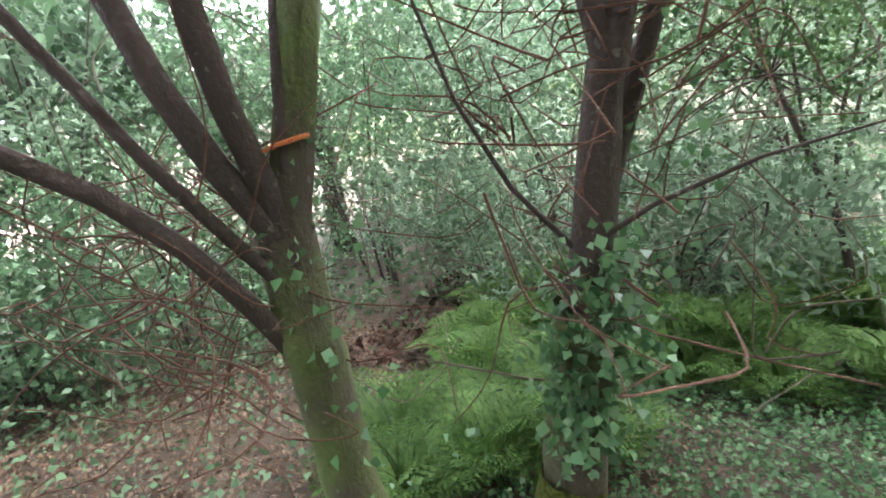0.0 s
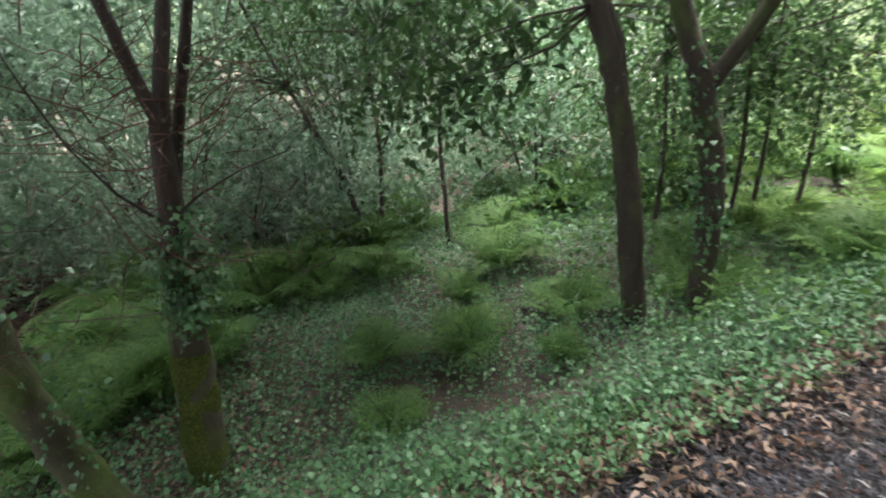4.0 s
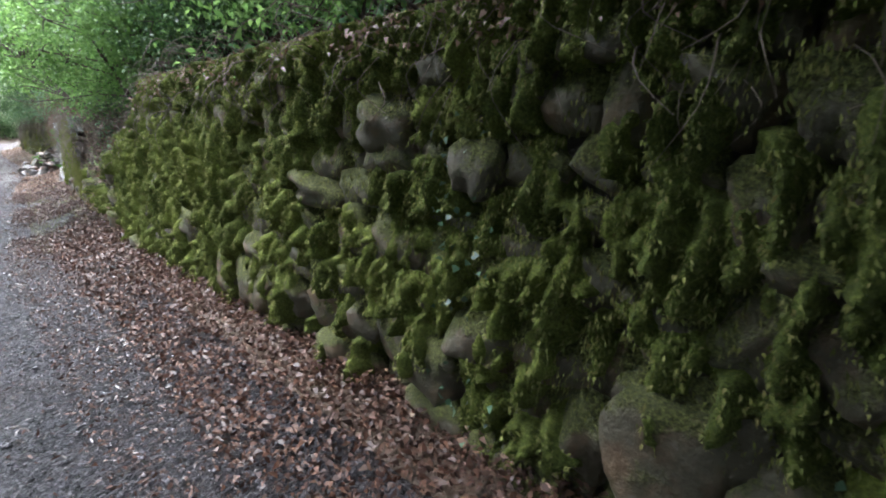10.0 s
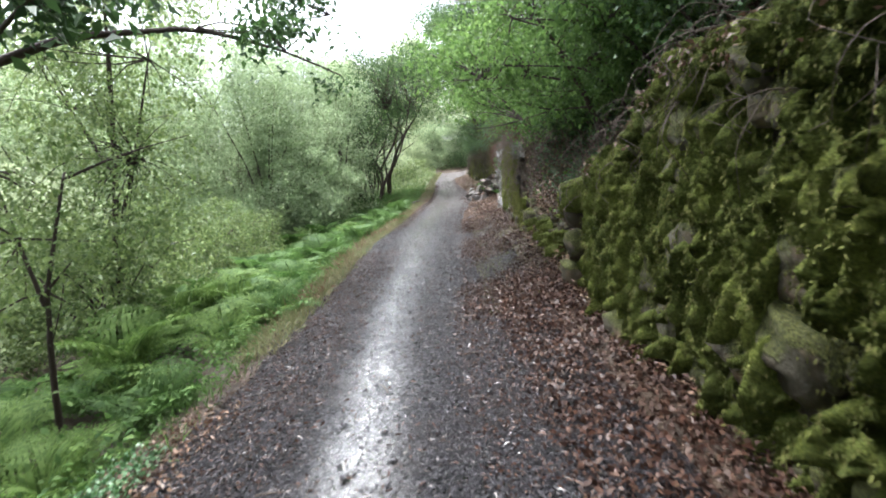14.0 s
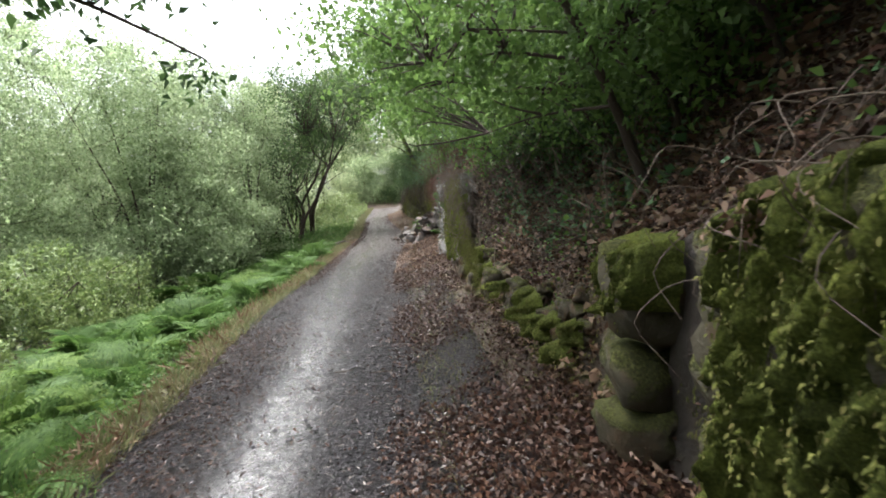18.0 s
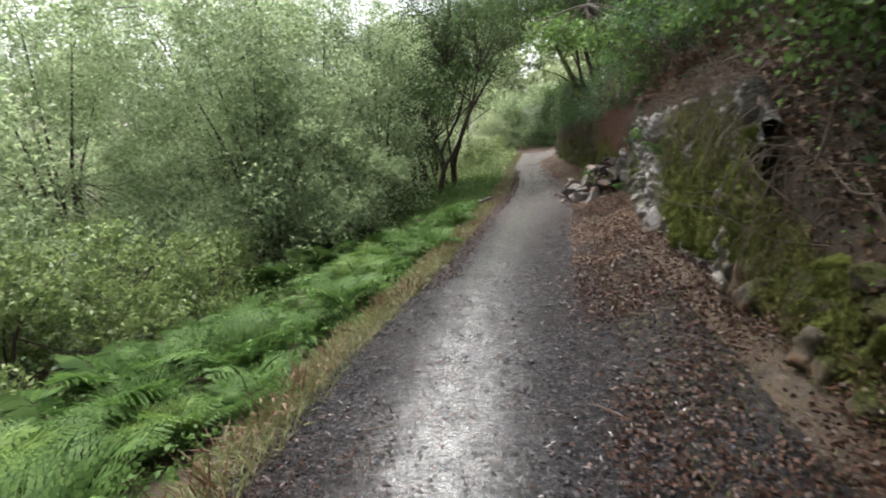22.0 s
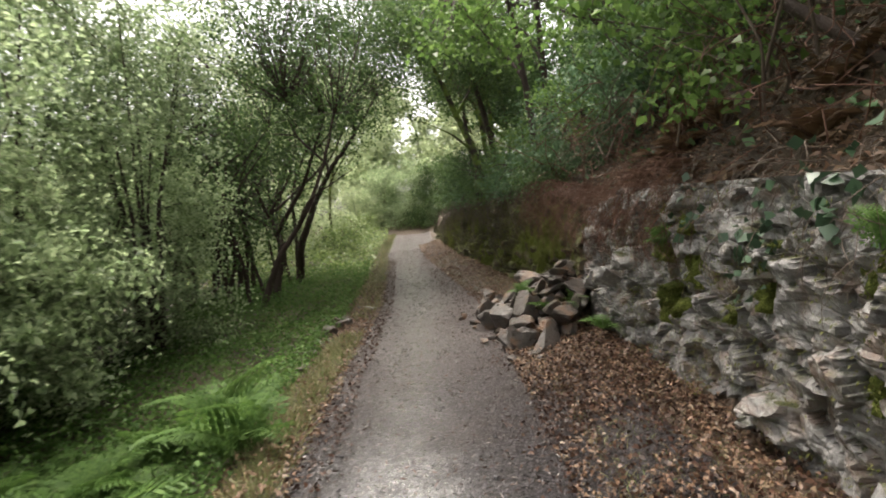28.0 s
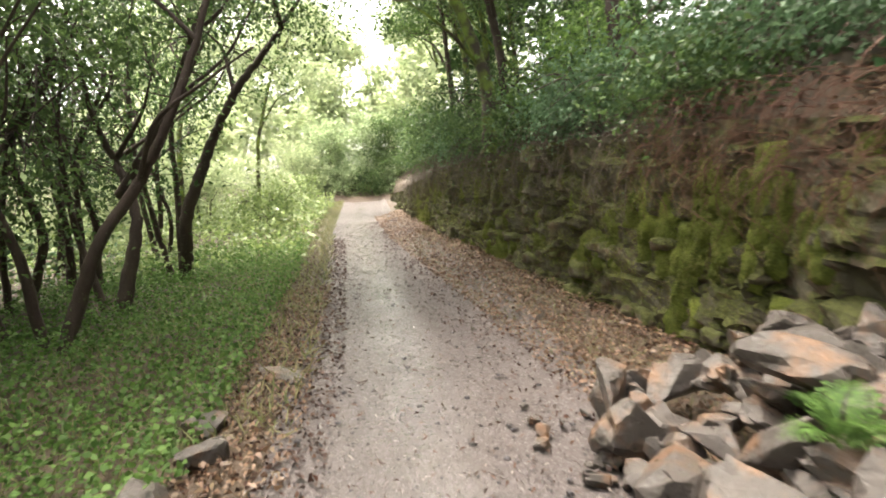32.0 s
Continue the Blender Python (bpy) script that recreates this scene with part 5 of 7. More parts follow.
cluster_tree([([(-1.23, 27.6, -0.2), (-1.08, 27.6, 0.39), (-0.8, 27.6, 1.04), (-0.44, 27.6, 1.53), (-0.09, 27.6, 2.07), (0.25, 27.6, 2.9), (0.5, 27.6, 3.9)], 0.075), ([(-1.5, 27.9, -0.2), (-1.6, 27.9, 0.9), (-1.9, 27.9, 1.9), (-1.8, 28, 3.0)], 0.06), ([(-1.9, 28.1, -0.2), (-2.1, 28.1, 1.2), (-1.9, 28.1, 2.4), (-2.3, 28, 3.6)], 0.055)],
             [(0.2, 27.0, 6.1, 1.6, 1.4, 0.8), (-1.3, 27.4, 6.2, 1.6, 1.4, 0.8), (0.3, 27.8, 4.0, 1.2, 1.2, 0.5), (-1.6, 28.0, 3.4, 1.3, 1.3, 0.7), (-2.6, 28.2, 2.6, 1.0, 1.0, 0.7), (-2.4, 27.6, 1.6, 0.6, 0.7, 0.4), (-0.8, 27.6, 4.6, 1.4, 1.4, 0.5)], 10500, 162, M_COPPICE)
for k, (x, y) in enumerate(((-2.7, 29.4), (-2.4, 30.8), (-3.6, 30.2), (-2.0, 33.4), (-3.2, 28.4), (-3.4, 32.6), (-4.4, 29.6))):
    g = float(height(x, y)) - 0.15
    q = np.random.default_rng(180 + k)
    stems = [([(x + 0.12 * j, y + 0.1 * j, g)] + [(x + 0.12 * j + q.normal(0.1, 0.25) * (i + 1) * 0.5, y + 0.1 * j, g + 1.15 * (i + 1)) for i in range(4)], q.uniform(0.04, 0.075)) for j in range(3)]
    cluster_tree(stems, [(x + q.uniform(-1, 1), y + q.uniform(-1, 1), g + q.uniform(1.4, 5.8), q.uniform(0.8, 1.3), q.uniform(0.8, 1.3), q.uniform(0.4, 0.7)) for _ in range(8)], 4200, 170 + k, M_OAK if k % 2 else M_COPPICE)


# ---- the bank above the wall ----
def bank_z(x, y):
    return float(height(x, y))


# an oak added on the bank: its boughs, out of view, shade the start
tree("tree", "oak added on the bank, unseen boughs shading the path", "tree", [
    ([(3.3, -2.4, 2.1), (3.0, -2.3, 3.2), (2.3, -2.0, 4.3), (1.4, -1.6, 5.2)], 0.16, 0.06, "trunk"),
    ([(2.5, -2.1, 4.0), (1.2, -0.8, 4.7), (-0.4, 0.6, 5.1)], 0.07, 0.015, "limb"), ([(2.2, -2.0, 4.4), (0.8, -2.6, 5.0), (-0.8, -3.0, 5.4)], 0.06, 0.015, "limb")],
    [(0.6, -1.4, 5.4, 2.2, 2.4, 0.6), (-0.8, 0.8, 5.6, 2.0, 2.0, 0.6), (-0.6, -3.2, 5.7, 2.2, 2.0, 0.6), (1.2, 1.4, 5.5, 1.8, 2.0, 0.6), (2.6, 3.0, 5.8, 2.2, 2.2, 0.6), (0.8, 1.0, 6.2, 2.0, 2.0, 0.5)], 15000, 0.22, M_OAK, M_DARKBARK, 283, 0.35, twigs=80)
# added to darken the far undergrowth; the crown hangs above the view
tree("tree", "tall tree added at the back, its unseen crown shading the shrubs", "tree", [
    ([(-9.0, -5.6, -0.9), (-9.1, -5.4, 3.0), (-9.2, -4.2, 6.0), (-9.2, -3.0, 8.0)], 0.2, 0.08, "trunk"), ([(-9.2, -4.2, 6.0), (-8.6, -1.4, 7.4), (-8.2, 0.8, 8.0)], 0.08, 0.02, "limb")],
    [(-9.0, -3.6, 8.0, 2.6, 2.6, 0.8), (-8.4, -0.4, 8.2, 2.4, 2.4, 0.8), (-7.4, -6.0, 7.8, 2.2, 2.2, 0.8), (-11.0, -1.0, 8.4, 2.4, 2.6, 0.8)], 9000, 0.28, M_OAK, M_DARKBARK, 287, 0.4, twigs=50)
# an overhead crown added only for the shade it throws on the wall
tree("tree", "unseen ash added high on the bank to shade the mossy wall", "tree", [
    ([(5.6, 6.0, 3.4), (5.4, 6.0, 4.8), (4.6, 6.2, 6.2), (3.6, 6.4, 7.2)], 0.16, 0.06, "trunk"), ([(4.9, 6.1, 5.6), (3.8, 4.8, 6.2), (2.8, 4.0, 6.6)], 0.06, 0.015, "limb"), ([(4.6, 6.2, 6.2), (3.6, 8.0, 6.6), (3.0, 9.2, 6.8)], 0.06, 0.015, "limb")],
    [(3.2, 5.6, 6.6, 2.0, 2.2, 0.6), (3.4, 8.2, 6.8, 1.8, 2.0, 0.6), (4.6, 6.6, 7.2, 2.0, 2.2, 0.7)], 11000, 0.2, M_OAK, M_DARKBARK, 286, 0.35, twigs=50)
# added out of view: a coarse-leaved canopy that dims the start
tree("tree", "unseen oak added behind the start, its dense crown for shade", "tree", [
    ([(-2.6, -7.2, -0.8), (-2.7, -7.0, 2.0), (-2.9, -6.2, 4.4), (-3.2, -5.0, 6.2)], 0.2, 0.08, "trunk"),
    ([(-2.9, -6.2, 4.4), (-3.4, -3.8, 5.6), (-3.8, -1.2, 6.2)], 0.09, 0.02, "limb"), ([(-2.8, -6.6, 3.6), (-1.6, -5.0, 5.0), (-0.8, -3.4, 5.8)], 0.08, 0.02, "limb"), ([(-3.1, -5.4, 5.6), (-4.8, -3.6, 6.4), (-5.6, -1.6, 6.6)], 0.07, 0.015, "limb")],
    [(-3.4, -4.2, 6.0, 2.4, 2.4, 0.8), (-3.8, -1.4, 6.2, 2.4, 2.2, 0.7), (-5.6, -2.0, 6.6, 2.0, 2.2, 0.7), (-1.0, -3.6, 6.0, 2.0, 2.0, 0.7), (-3.4, 1.2, 6.4, 2.2, 2.0, 0.6), (-5.8, 1.0, 6.8, 2.0, 2.2, 0.7), (-5.6, 3.4, 6.9, 2.0, 1.8, 0.7)], 16500, 0.22, M_OAK, M_DARKBARK, 284, 0.4, twigs=80)
# two trees that stand on the far face
tree("tree", "dark crooked tree rooted on top of the mossy face", "tree", [
    ([(4.02, 29.84, 1.95), (4.02, 29.84, 2.3), (4.05, 29.84, 2.9), (3.75, 29.84, 3.7), (3.35, 29.84, 4.6), (2.8, 29.84, 6.0)], 0.13, 0.04, "trunk"),
    ([(3.9, 29.84, 3.3), (3.3, 29.5, 3.7), (2.6, 29.0, 3.9)], 0.04, 0.01, "limb"), ([(3.5, 29.84, 4.2), (4.0, 30.2, 5.0), (4.3, 30.6, 6.0)], 0.05, 0.015, "limb")],
    [(2.6, 29.6, 5.8, 1.8, 1.8, 0.8), (2.5, 29.0, 4.1, 0.7, 0.7, 0.35), (4.2, 30.6, 5.8, 1.4, 1.4, 0.7), (1.2, 30.0, 6.4, 1.5, 1.6, 0.6)], 9500, 0.09, M_COPPICE, M_BARK, 281, 0.3, twigs=90)
tree("tree", "slim dark tree standing on the bank above the mossy face", "tree", [
    ([(5.9, 33.0, 2.2), (5.9, 33.0, 3.4), (5.7, 33.0, 4.8), (5.5, 33.0, 6.4)], 0.09, 0.03, "trunk"), ([(5.85, 33, 3.9), (5.0, 32.8, 4.6), (4.2, 32.4, 5.2)], 0.035, 0.01, "limb")],
    [(5.3, 33, 6.2, 1.8, 1.8, 0.9), (4.2, 32.4, 5.2, 1.0, 1.0, 0.4)], 6500, 0.09, M_COPPICE, M_BARK, 282, 0.3, twigs=60)


# bank trees; the two at negative y are unseen, added to shade the start
for k, (dx, y, lean, h, r) in enumerate(((1.5, 6.2, -0.5, 5.0, 0.12), (1.2, 9.6, -0.6, 5.0, 0.08), (2.6, 12.0, -0.5, 6.5, 0.10), (1.4, 16.5, -0.6, 5.5, 0.08),
                                         (2.6, 20.0, -0.4, 6.5, 0.10), (0.9, 27.5, -0.7, 6.0, 0.09), (0.9, 31.0, -0.9, 6.0, 0.10), (1.8, 29.0, -0.4, 6.5, 0.09), (2.6, 25.0, -0.2, 6.5, 0.10), (1.2, 36.0, -0.5, 6.0, 0.1), (1.2, -0.8, -0.9, 4.0, 0.1), (3.2, 33.0, -0.3, 6.5, 0.1), (1.0, 1.2, -1.0, 3.2, 0.09), (0.8, 0.0, -0.8, 2.8, 0.07), (1.3, -2.6, -1.0, 3.8, 0.09), (1.7, 10.8, -0.9, 3.8, 0.08), (1.9, 13.2, -0.9, 3.8, 0.08), (1.8, 18.2, -0.8, 4.0, 0.08), (1.8, 22.0, -0.7, 4.0, 0.08), (1.1, 7.5, -0.6, 2.8, 0.08), (2.4, 9.0, -0.5, 3.4, 0.08), (2.8, 10.6, -0.4, 3.2, 0.08), (3.0, 14.6, -0.4, 3.4, 0.08))):
    x = float(wx(y)) + dx
    z = bank_z(x, y)
    top = (x + 1.5 * lean, y + 0.4, z + h)
    side = 1 if k % 2 else -1
    tree("tree", "dark-stemmed tree on the bank leaning over the path", "tree", [
        ([(x, y, z - 0.2), (x + 0.15 * lean, y + 0.1, z + 0.25 * h), (x + 0.75 * lean, y - 0.1 * side, z + 0.6 * h), top], r, 0.03, "trunk"),
        ([(x + 0.3 * lean, y + 0.05, z + 0.35 * h), (x + 0.8 * lean, y + 0.6 * side, z + 0.5 * h), (x + 1.6 * lean, y + 1.2 * side, z + 0.58 * h)], r * 0.5, 0.012, "limb"),
        ([(x + 0.6 * lean, y, z + 0.52 * h), (x + 1.3 * lean, y - 0.9 * side, z + 0.66 * h), (x + 2.2 * lean, y - 1.6 * side, z + 0.7 * h)], r * 0.45, 0.012, "limb")],
        [(top[0] + (0.9 if 7 < y < 22 else 0.0), top[1], top[2], 1.8 if 7 < y < 22 else 2.2, 2.4, 1.0), (x + 1.6 * lean, y + 1.1 * side, z + 0.6 * h, 1.0, 1.2, 0.4), (x + 2.0 * lean, y - 1.4 * side, z + 0.7 * h, 1.0, 1.2, 0.4), (x + 1.0, y, z + 0.75 * h, 1.4, 1.6, 0.8)],
        (7000 if 7 < y < 16 else 10500) if h < 4.5 else 8000, 0.064 if h < 4.5 else 0.09, M_HAZEL if k % 3 == 0 or 7 < y < 22 and k % 2 else M_OAK, M_DARKBARK, 200 + k, 0.3, twigs=70, group="trees on the bank")

for k, (dx, y, rx_, ry_, h, n, leaf, mt) in enumerate((
        (1.3, 5.2, 0.9, 1.3, 1.3, 4200, 0.06, M_HAZEL), (1.4, 8.2, 0.9, 1.2, 1.5, 4600, 0.07, M_HAZEL), (1.6, 2.2, 1.0, 1.3, 1.4, 4000, 0.06, M_HAZEL), (1.4, -0.8, 1.0, 1.4, 1.3, 3400, 0.06, M_OAK),
        (1.5, 11.4, 0.8, 1.1, 1.4, 3600, 0.06, M_HAZEL), (2.2, 13.6, 1.0, 1.2, 1.8, 4600, 0.06, M_OAK), (1.9, 18.8, 1.0, 1.3, 1.5, 4200, 0.06, M_OAK),
        (1.6, 22.2, 1.0, 1.2, 1.5, 4600, 0.06, M_BRAMBLE), (0.9, 25.2, 0.8, 1.3, 1.2, 4200, 0.06, M_BRAMBLE), (0.9, 28.6, 0.8, 1.3, 1.3, 4200, 0.06, M_HAZEL), (0.7, 32.0, 0.9, 1.4, 1.6, 4200, 0.06, M_HAZEL),
        (2.6, 3.6, 1.4, 1.8, 2.2, 4600, 0.08, M_OAK), (2.8, 8.4, 1.4, 1.8, 2.4, 4600, 0.08, M_OAK), (3.2, 15.0, 1.4, 1.8, 2.4, 4600, 0.08, M_OAK), (3.2, 21.0, 1.4, 1.8, 2.4, 4600, 0.08, M_OAK), (1.3, 10.0, 0.8, 1.0, 1.6, 3600, 0.065, M_HAZEL), (1.4, 12.4, 0.8, 1.1, 1.7, 4200, 0.065, M_HAZEL), (1.6, 14.2, 0.7, 1.0, 1.5, 4200, 0.06, M_HAZEL), (1.6, 17.4, 0.9, 1.1, 1.5, 4200, 0.06, M_HAZEL), (1.7, 20.4, 0.9, 1.1, 1.6, 4200, 0.06, M_HAZEL), (1.3, 23.6, 0.9, 1.1, 1.5, 4600, 0.06, M_BRAMBLE), (0.9, 3.6, 0.8, 1.0, 1.1, 3600, 0.055, M_HAZEL), (0.9, 6.8, 0.8, 1.0, 1.2, 3600, 0.055, M_OAK), (0.9, 0.6, 0.8, 1.0, 1.1, 3400, 0.055, M_OAK), (2.6, 30.5, 1.4, 1.8, 2.4, 4600, 0.08, M_OAK), (2.4, 26.0, 1.4, 1.8, 2.2, 4600, 0.08, M_OAK), (0.5, 25.8, 0.5, 0.8, 0.8, 2600, 0.055, M_COPPICE), (0.5, 27.4, 0.5, 0.8, 0.9, 2600, 0.055, M_BRAMBLE), (0.45, 28.9, 0.5, 0.7, 0.8, 2600, 0.055, M_COPPICE), (0.45, 30.8, 0.5, 0.8, 0.9, 2600, 0.055, M_COPPICE), (0.45, 32.6, 0.5, 0.8, 0.9, 2600, 0.055, M_BRAMBLE), (0.45, 34.6, 0.5, 0.9, 0.9, 2600, 0.055, M_COPPICE))):
    shrub("bush", "leafy green bush on top of the bank", float(wx(y)) + dx, y, rx_ * 1.1, ry_ * 1.15, h, int(n * 1.7), leaf * 1.05, M_OAK if mt is M_HAZEL and k % 3 == 1 and y > 9 else mt, 230 + k, 6, group="bushes on the bank")

for k, y in enumerate((8.9, 9.9, 10.9, 12.0, 13.1, 14.2, 15.4, 7.2, 8.1)):
    w, q = float(wx(y)), 0.15 * math.sin(5 * k)
    z = bank_z(w + 1.1, y)
    tree("hazel", "young hazel arching from the leaf bank towards the path", "tree", [
        ([(w + 1.1, y, z - 0.1), (w + 1.0, y + q, z + 0.3), (w + 0.5, y + q, z + 0.75), (w - 0.4, y + 0.2, z + 0.9)], 0.022, 0.005, "trunk"),
        ([(w + 1.0, y + q, z + 0.3), (w + 0.8, y + 0.5, z + 0.8), (w + 0.4, y + 0.8, z + 1.1)], 0.014, 0.004, "branch")],
        [(w + 0.5, y + q, z + 0.75, 0.6, 0.7, 0.25), (w - 0.3, y + 0.2, z + 0.9, 0.45, 0.55, 0.2), (w + 0.5, y + 0.7, z + 1.05, 0.6, 0.6, 0.3), (w + 1.2, y, z + 1.2, 0.7, 0.8, 0.4)],
        3600, 0.058, M_HAZEL, M_DARKBARK, 320 + k, 0.15, 0.7, group="hazels on the leaf bank", twigs=50)

for k, y in enumerate((13.4, 14.6, 15.8, 16.9, 18.0, 19.1, 20.3, 21.4, 22.6, 23.7)):
    w, z = float(wx(y)), float(np.interp(y, *HT)) + (1.0 if y < 17 else 1.15)
    q = 0.2 * math.sin(7 * k + 1)
    tree("bank_shrub", "leafy shrub hanging over the steep rooty bank", "shrub", [
        ([(w + 1.2, y, bank_z(w + 1.2, y) - 0.1), (w + 0.9, y + q, z + 0.55), (w + 0.4, y + q, z + 0.2)], 0.02, 0.005, "stem"),
        ([(w + 1.3, y + 0.3, bank_z(w + 1.3, y + 0.3) - 0.1), (w + 0.9, y + 0.5, z + 0.8), (w + 0.3, y + 0.6, z + 0.6)], 0.018, 0.005, "stem")],
        [(w + 0.4, y + q, z + 0.1, 0.35, 0.55, 0.2), (w + 0.75, y + 0.4, z + 0.45, 0.45, 0.6, 0.25), (w + 0.2, y + 0.6, z + 0.55, 0.45, 0.55, 0.22), (w + 1.0, y, z + 0.9, 0.6, 0.7, 0.3)],
        3300, 0.055, M_HAZEL if k % 3 == 0 else M_OAK if k % 3 == 1 else M_BRAMBLE, M_DARKBARK, 340 + k, 0.15, 0.65, group="shrubs on the steep bank", twigs=40)

# a hazel bough reaching down over the bank
tree("hazel", "hazel with a long bare branch and broad green leaves", "tree", [
    ([(3.15, 9.9, 1.3), (2.95, 9.9, 1.9), (2.6, 9.85, 2.6), (2.2, 9.8, 3.2), (1.7, 9.7, 3.9)], 0.045, 0.012, "trunk"),
    ([(2.7, 9.88, 2.4), (2.2, 10.3, 2.6), (1.7, 10.8, 2.65)], 0.018, 0.005, "branch"),
    ([(2.45, 9.83, 2.85), (2.6, 9.3, 3.0), (2.5, 8.7, 3.05)], 0.018, 0.005, "branch"),
    ([(2.85, 9.9, 2.1), (2.55, 10.5, 2.15), (2.3, 11.2, 2.1)], 0.015, 0.004, "branch")],
    [(1.5, 11.5, 3.1, 0.8, 1.0, 0.4), (1.9, 12.2, 2.7, 0.6, 1.0, 0.4), (2.1, 9.9, 3.0, 0.7, 0.9, 0.4), (2.3, 10.5, 2.6, 0.5, 0.8, 0.3), (2.6, 8.9, 3.0, 0.5, 0.6, 0.3)], 7000, 0.06, M_HAZEL, M_DARKBARK, 260, 0.2, 0.7, twigs=80)
tree("hazel", "broad-leaved hazel spray hanging over the rock face", "tree", [
    ([(4.1, 19.2, 2.3), (3.6, 20.2, 3.4), (2.9, 21.5, 4.1), (2.2, 22.8, 4.2)], 0.045, 0.01, "trunk")],
    [(2.3, 22.6, 3.9, 0.8, 0.9, 0.4), (3.1, 21.0, 3.4, 0.7, 0.9, 0.4), (3.5, 20.2, 2.8, 0.5, 0.7, 0.4)], 2600, 0.075, M_HAZEL, M_DARKBARK, 261, 0.16, 0.7, twigs=60)


# ---- ferns ----
def frond_mesh(name, seed, mat, length=0.6, pairs=17, fine=False):
    """One arching frond with its pairs of leaflets."""
    rng = np.random.default_rng(seed)
    t = np.linspace(0, 1, 40)
    arch = rng.uniform(0.55, 0.9)
    mid = np.stack([length * t * (1 - 0.12 * t), 0.03 * length * np.sin(3 * t + seed), length * (0.6 * arch * t - 0.95 * arch * t ** 2.6)], 1)
    pieces = [tube(mid[::4], 0.004, 0.001, 4, 0.06, 0.0, seed)]
    pos, al, size = [], [], []
    for k in range(pairs):
        q = 0.14 + 0.86 * k / pairs
        c = np.array([np.interp(q, t, mid[:, j]) for j in range(3)])
        d = np.array([np.interp(min(q + 0.03, 1), t, mid[:, j]) for j in range(3)]) - c
        d /= np.linalg.norm(d) + 1e-9
        s = 0.36 * length * (math.sin(math.pi * min(1, 0.12 + 0.9 * q) ** 0.8) ** 0.8) * rng.uniform(0.85, 1.1) + 0.012
        for sd in (-1, 1):
            a = d * 0.45 + np.array([0, sd, 0]) + [0, 0, -0.12 + rng.normal(0, 0.08)]
            a /= np.linalg.norm(a)
            if fine:
                m = 6
                for j in range(m):
                    f = (j + 0.6) / m
                    w = s * 0.28 * (1 - 0.75 * f)
                    for e in (-1, 1):
                        pos.append(c + a * s * f)
                        al.append(a * 0.5 + d * e)
                        size.append(w)
                pos.append(c + a * s * 0.8)
                al.append(a)
                size.append(s * 0.22)
            else:
                pos.append(c)
                al.append(a)
                size.append(s)
    n = len(pos)
    along, size = np.array(al), np.array(size)
    pos = np.array(pos)
    along /= np.linalg.norm(along, axis=1)[:, None]
    side = np.cross(along, [0, 0, 1.0])
    side /= np.linalg.norm(side, axis=1)[:, None] + 1e-9
    w = 0.52 if fine else 0.24
    up = np.array([0, 0, 1.0])
    v = np.stack([pos, pos + along * size[:, None] * 0.4 + side * size[:, None] * w * 0.5 + up * size[:, None] * 0.04, pos + along * size[:, None] - up * size[:, None] * 0.1, pos + along * size[:, None] * 0.4 - side * size[:, None] * w * 0.5 + up * size[:, None] * 0.04], 1).reshape(-1, 3)
    pieces.append((v, np.arange(4 * n).reshape(-1, 4)))
    v, f = joined(pieces)
    return smooth_mesh(name, v, f, mat, False)


FRONDS = {(m.name, fine): [frond_mesh("frond", 300 + 7 * i, m, 0.62, 18, fine) for i in range(4)] for m in (M_FERN, M_FERNY, M_BROWNFERN) for fine in (False, True)}


def fern(x, y, size, mat, seed, n=8, fine=False, z=None, label="", group="ferns on the slope", tilt=0.0):
    rng = np.random.default_rng(seed)
    root = tagged(new("fern"), label or "green lady fern with arching feathery fronds", "fern", group)
    root.matrix_basis = pose(x, y, float(height(x, y)) - 0.02 if z is None else z, 0, 0, rng.uniform(0, 360))
    for k in range(n):
        s = size * rng.uniform(0.75, 1.2)
        part("frond", FRONDS[(mat.name, fine)][rng.integers(4)], root, "", pose(0, 0, 0, rng.normal(0, 12), -rng.uniform(22, 68), 360 * (k + rng.uniform(-0.3, 0.3)) / n) @ Matrix.Diagonal((s, s, s, 1)))
    return root


RF = np.random.default_rng(77)
# in the first view
for x, y, size, m in ((-3.2, -1.1, 1.0, M_FERN), (-3.6, -1.9, 1.0, M_FERN), (-3.0, -1.7, 0.8, M_FERN), (-4.1, -0.6, 1.1, M_FERN), (-4.6, -1.4, 1.1, M_FERN), (-4.6, 0.3, 1.1, M_FERN), (-5.2, 0.9, 1.0, M_FERN), (-4.4, 0.9, 0.9, M_FERN), (-4.2, 1.6, 0.8, M_FERN),
                      (-5.6, 1.6, 1.2, M_FERNY), (-5.6, -0.9, 1.1, M_FERNY), (-2.3, -2.6, 0.6, M_FERN), (-2.0, -2.1, 0.5, M_FERN), (-5.8, 0.2, 1.2, M_FERNY), (-3.4, -0.5, 0.9, M_FERN), (-3.9, -1.2, 1.0, M_FERN)):
    q = beside((x, y, 0))
    fern(q[0], q[1], size * 1.05, m, int(RF.integers(9999)), 9, True)
for x, y, size in ((-2.62, 1.0, 0.62), (-2.9, 0.5, 0.6), (-2.2, 0.35, 0.5), (-3.5, 1.75, 0.75), (-3.3, 1.3, 0.5), (-4.2, 2.2, 0.8), (-2.7, 1.9, 0.6), (-2.25, 1.5, 0.45), (-5.2, 2.6, 1.1), (-4.6, 3.2, 1.1)):
    fern(x, y, size * 1.2, M_FERN, int(RF.integers(9999)), 7, True)
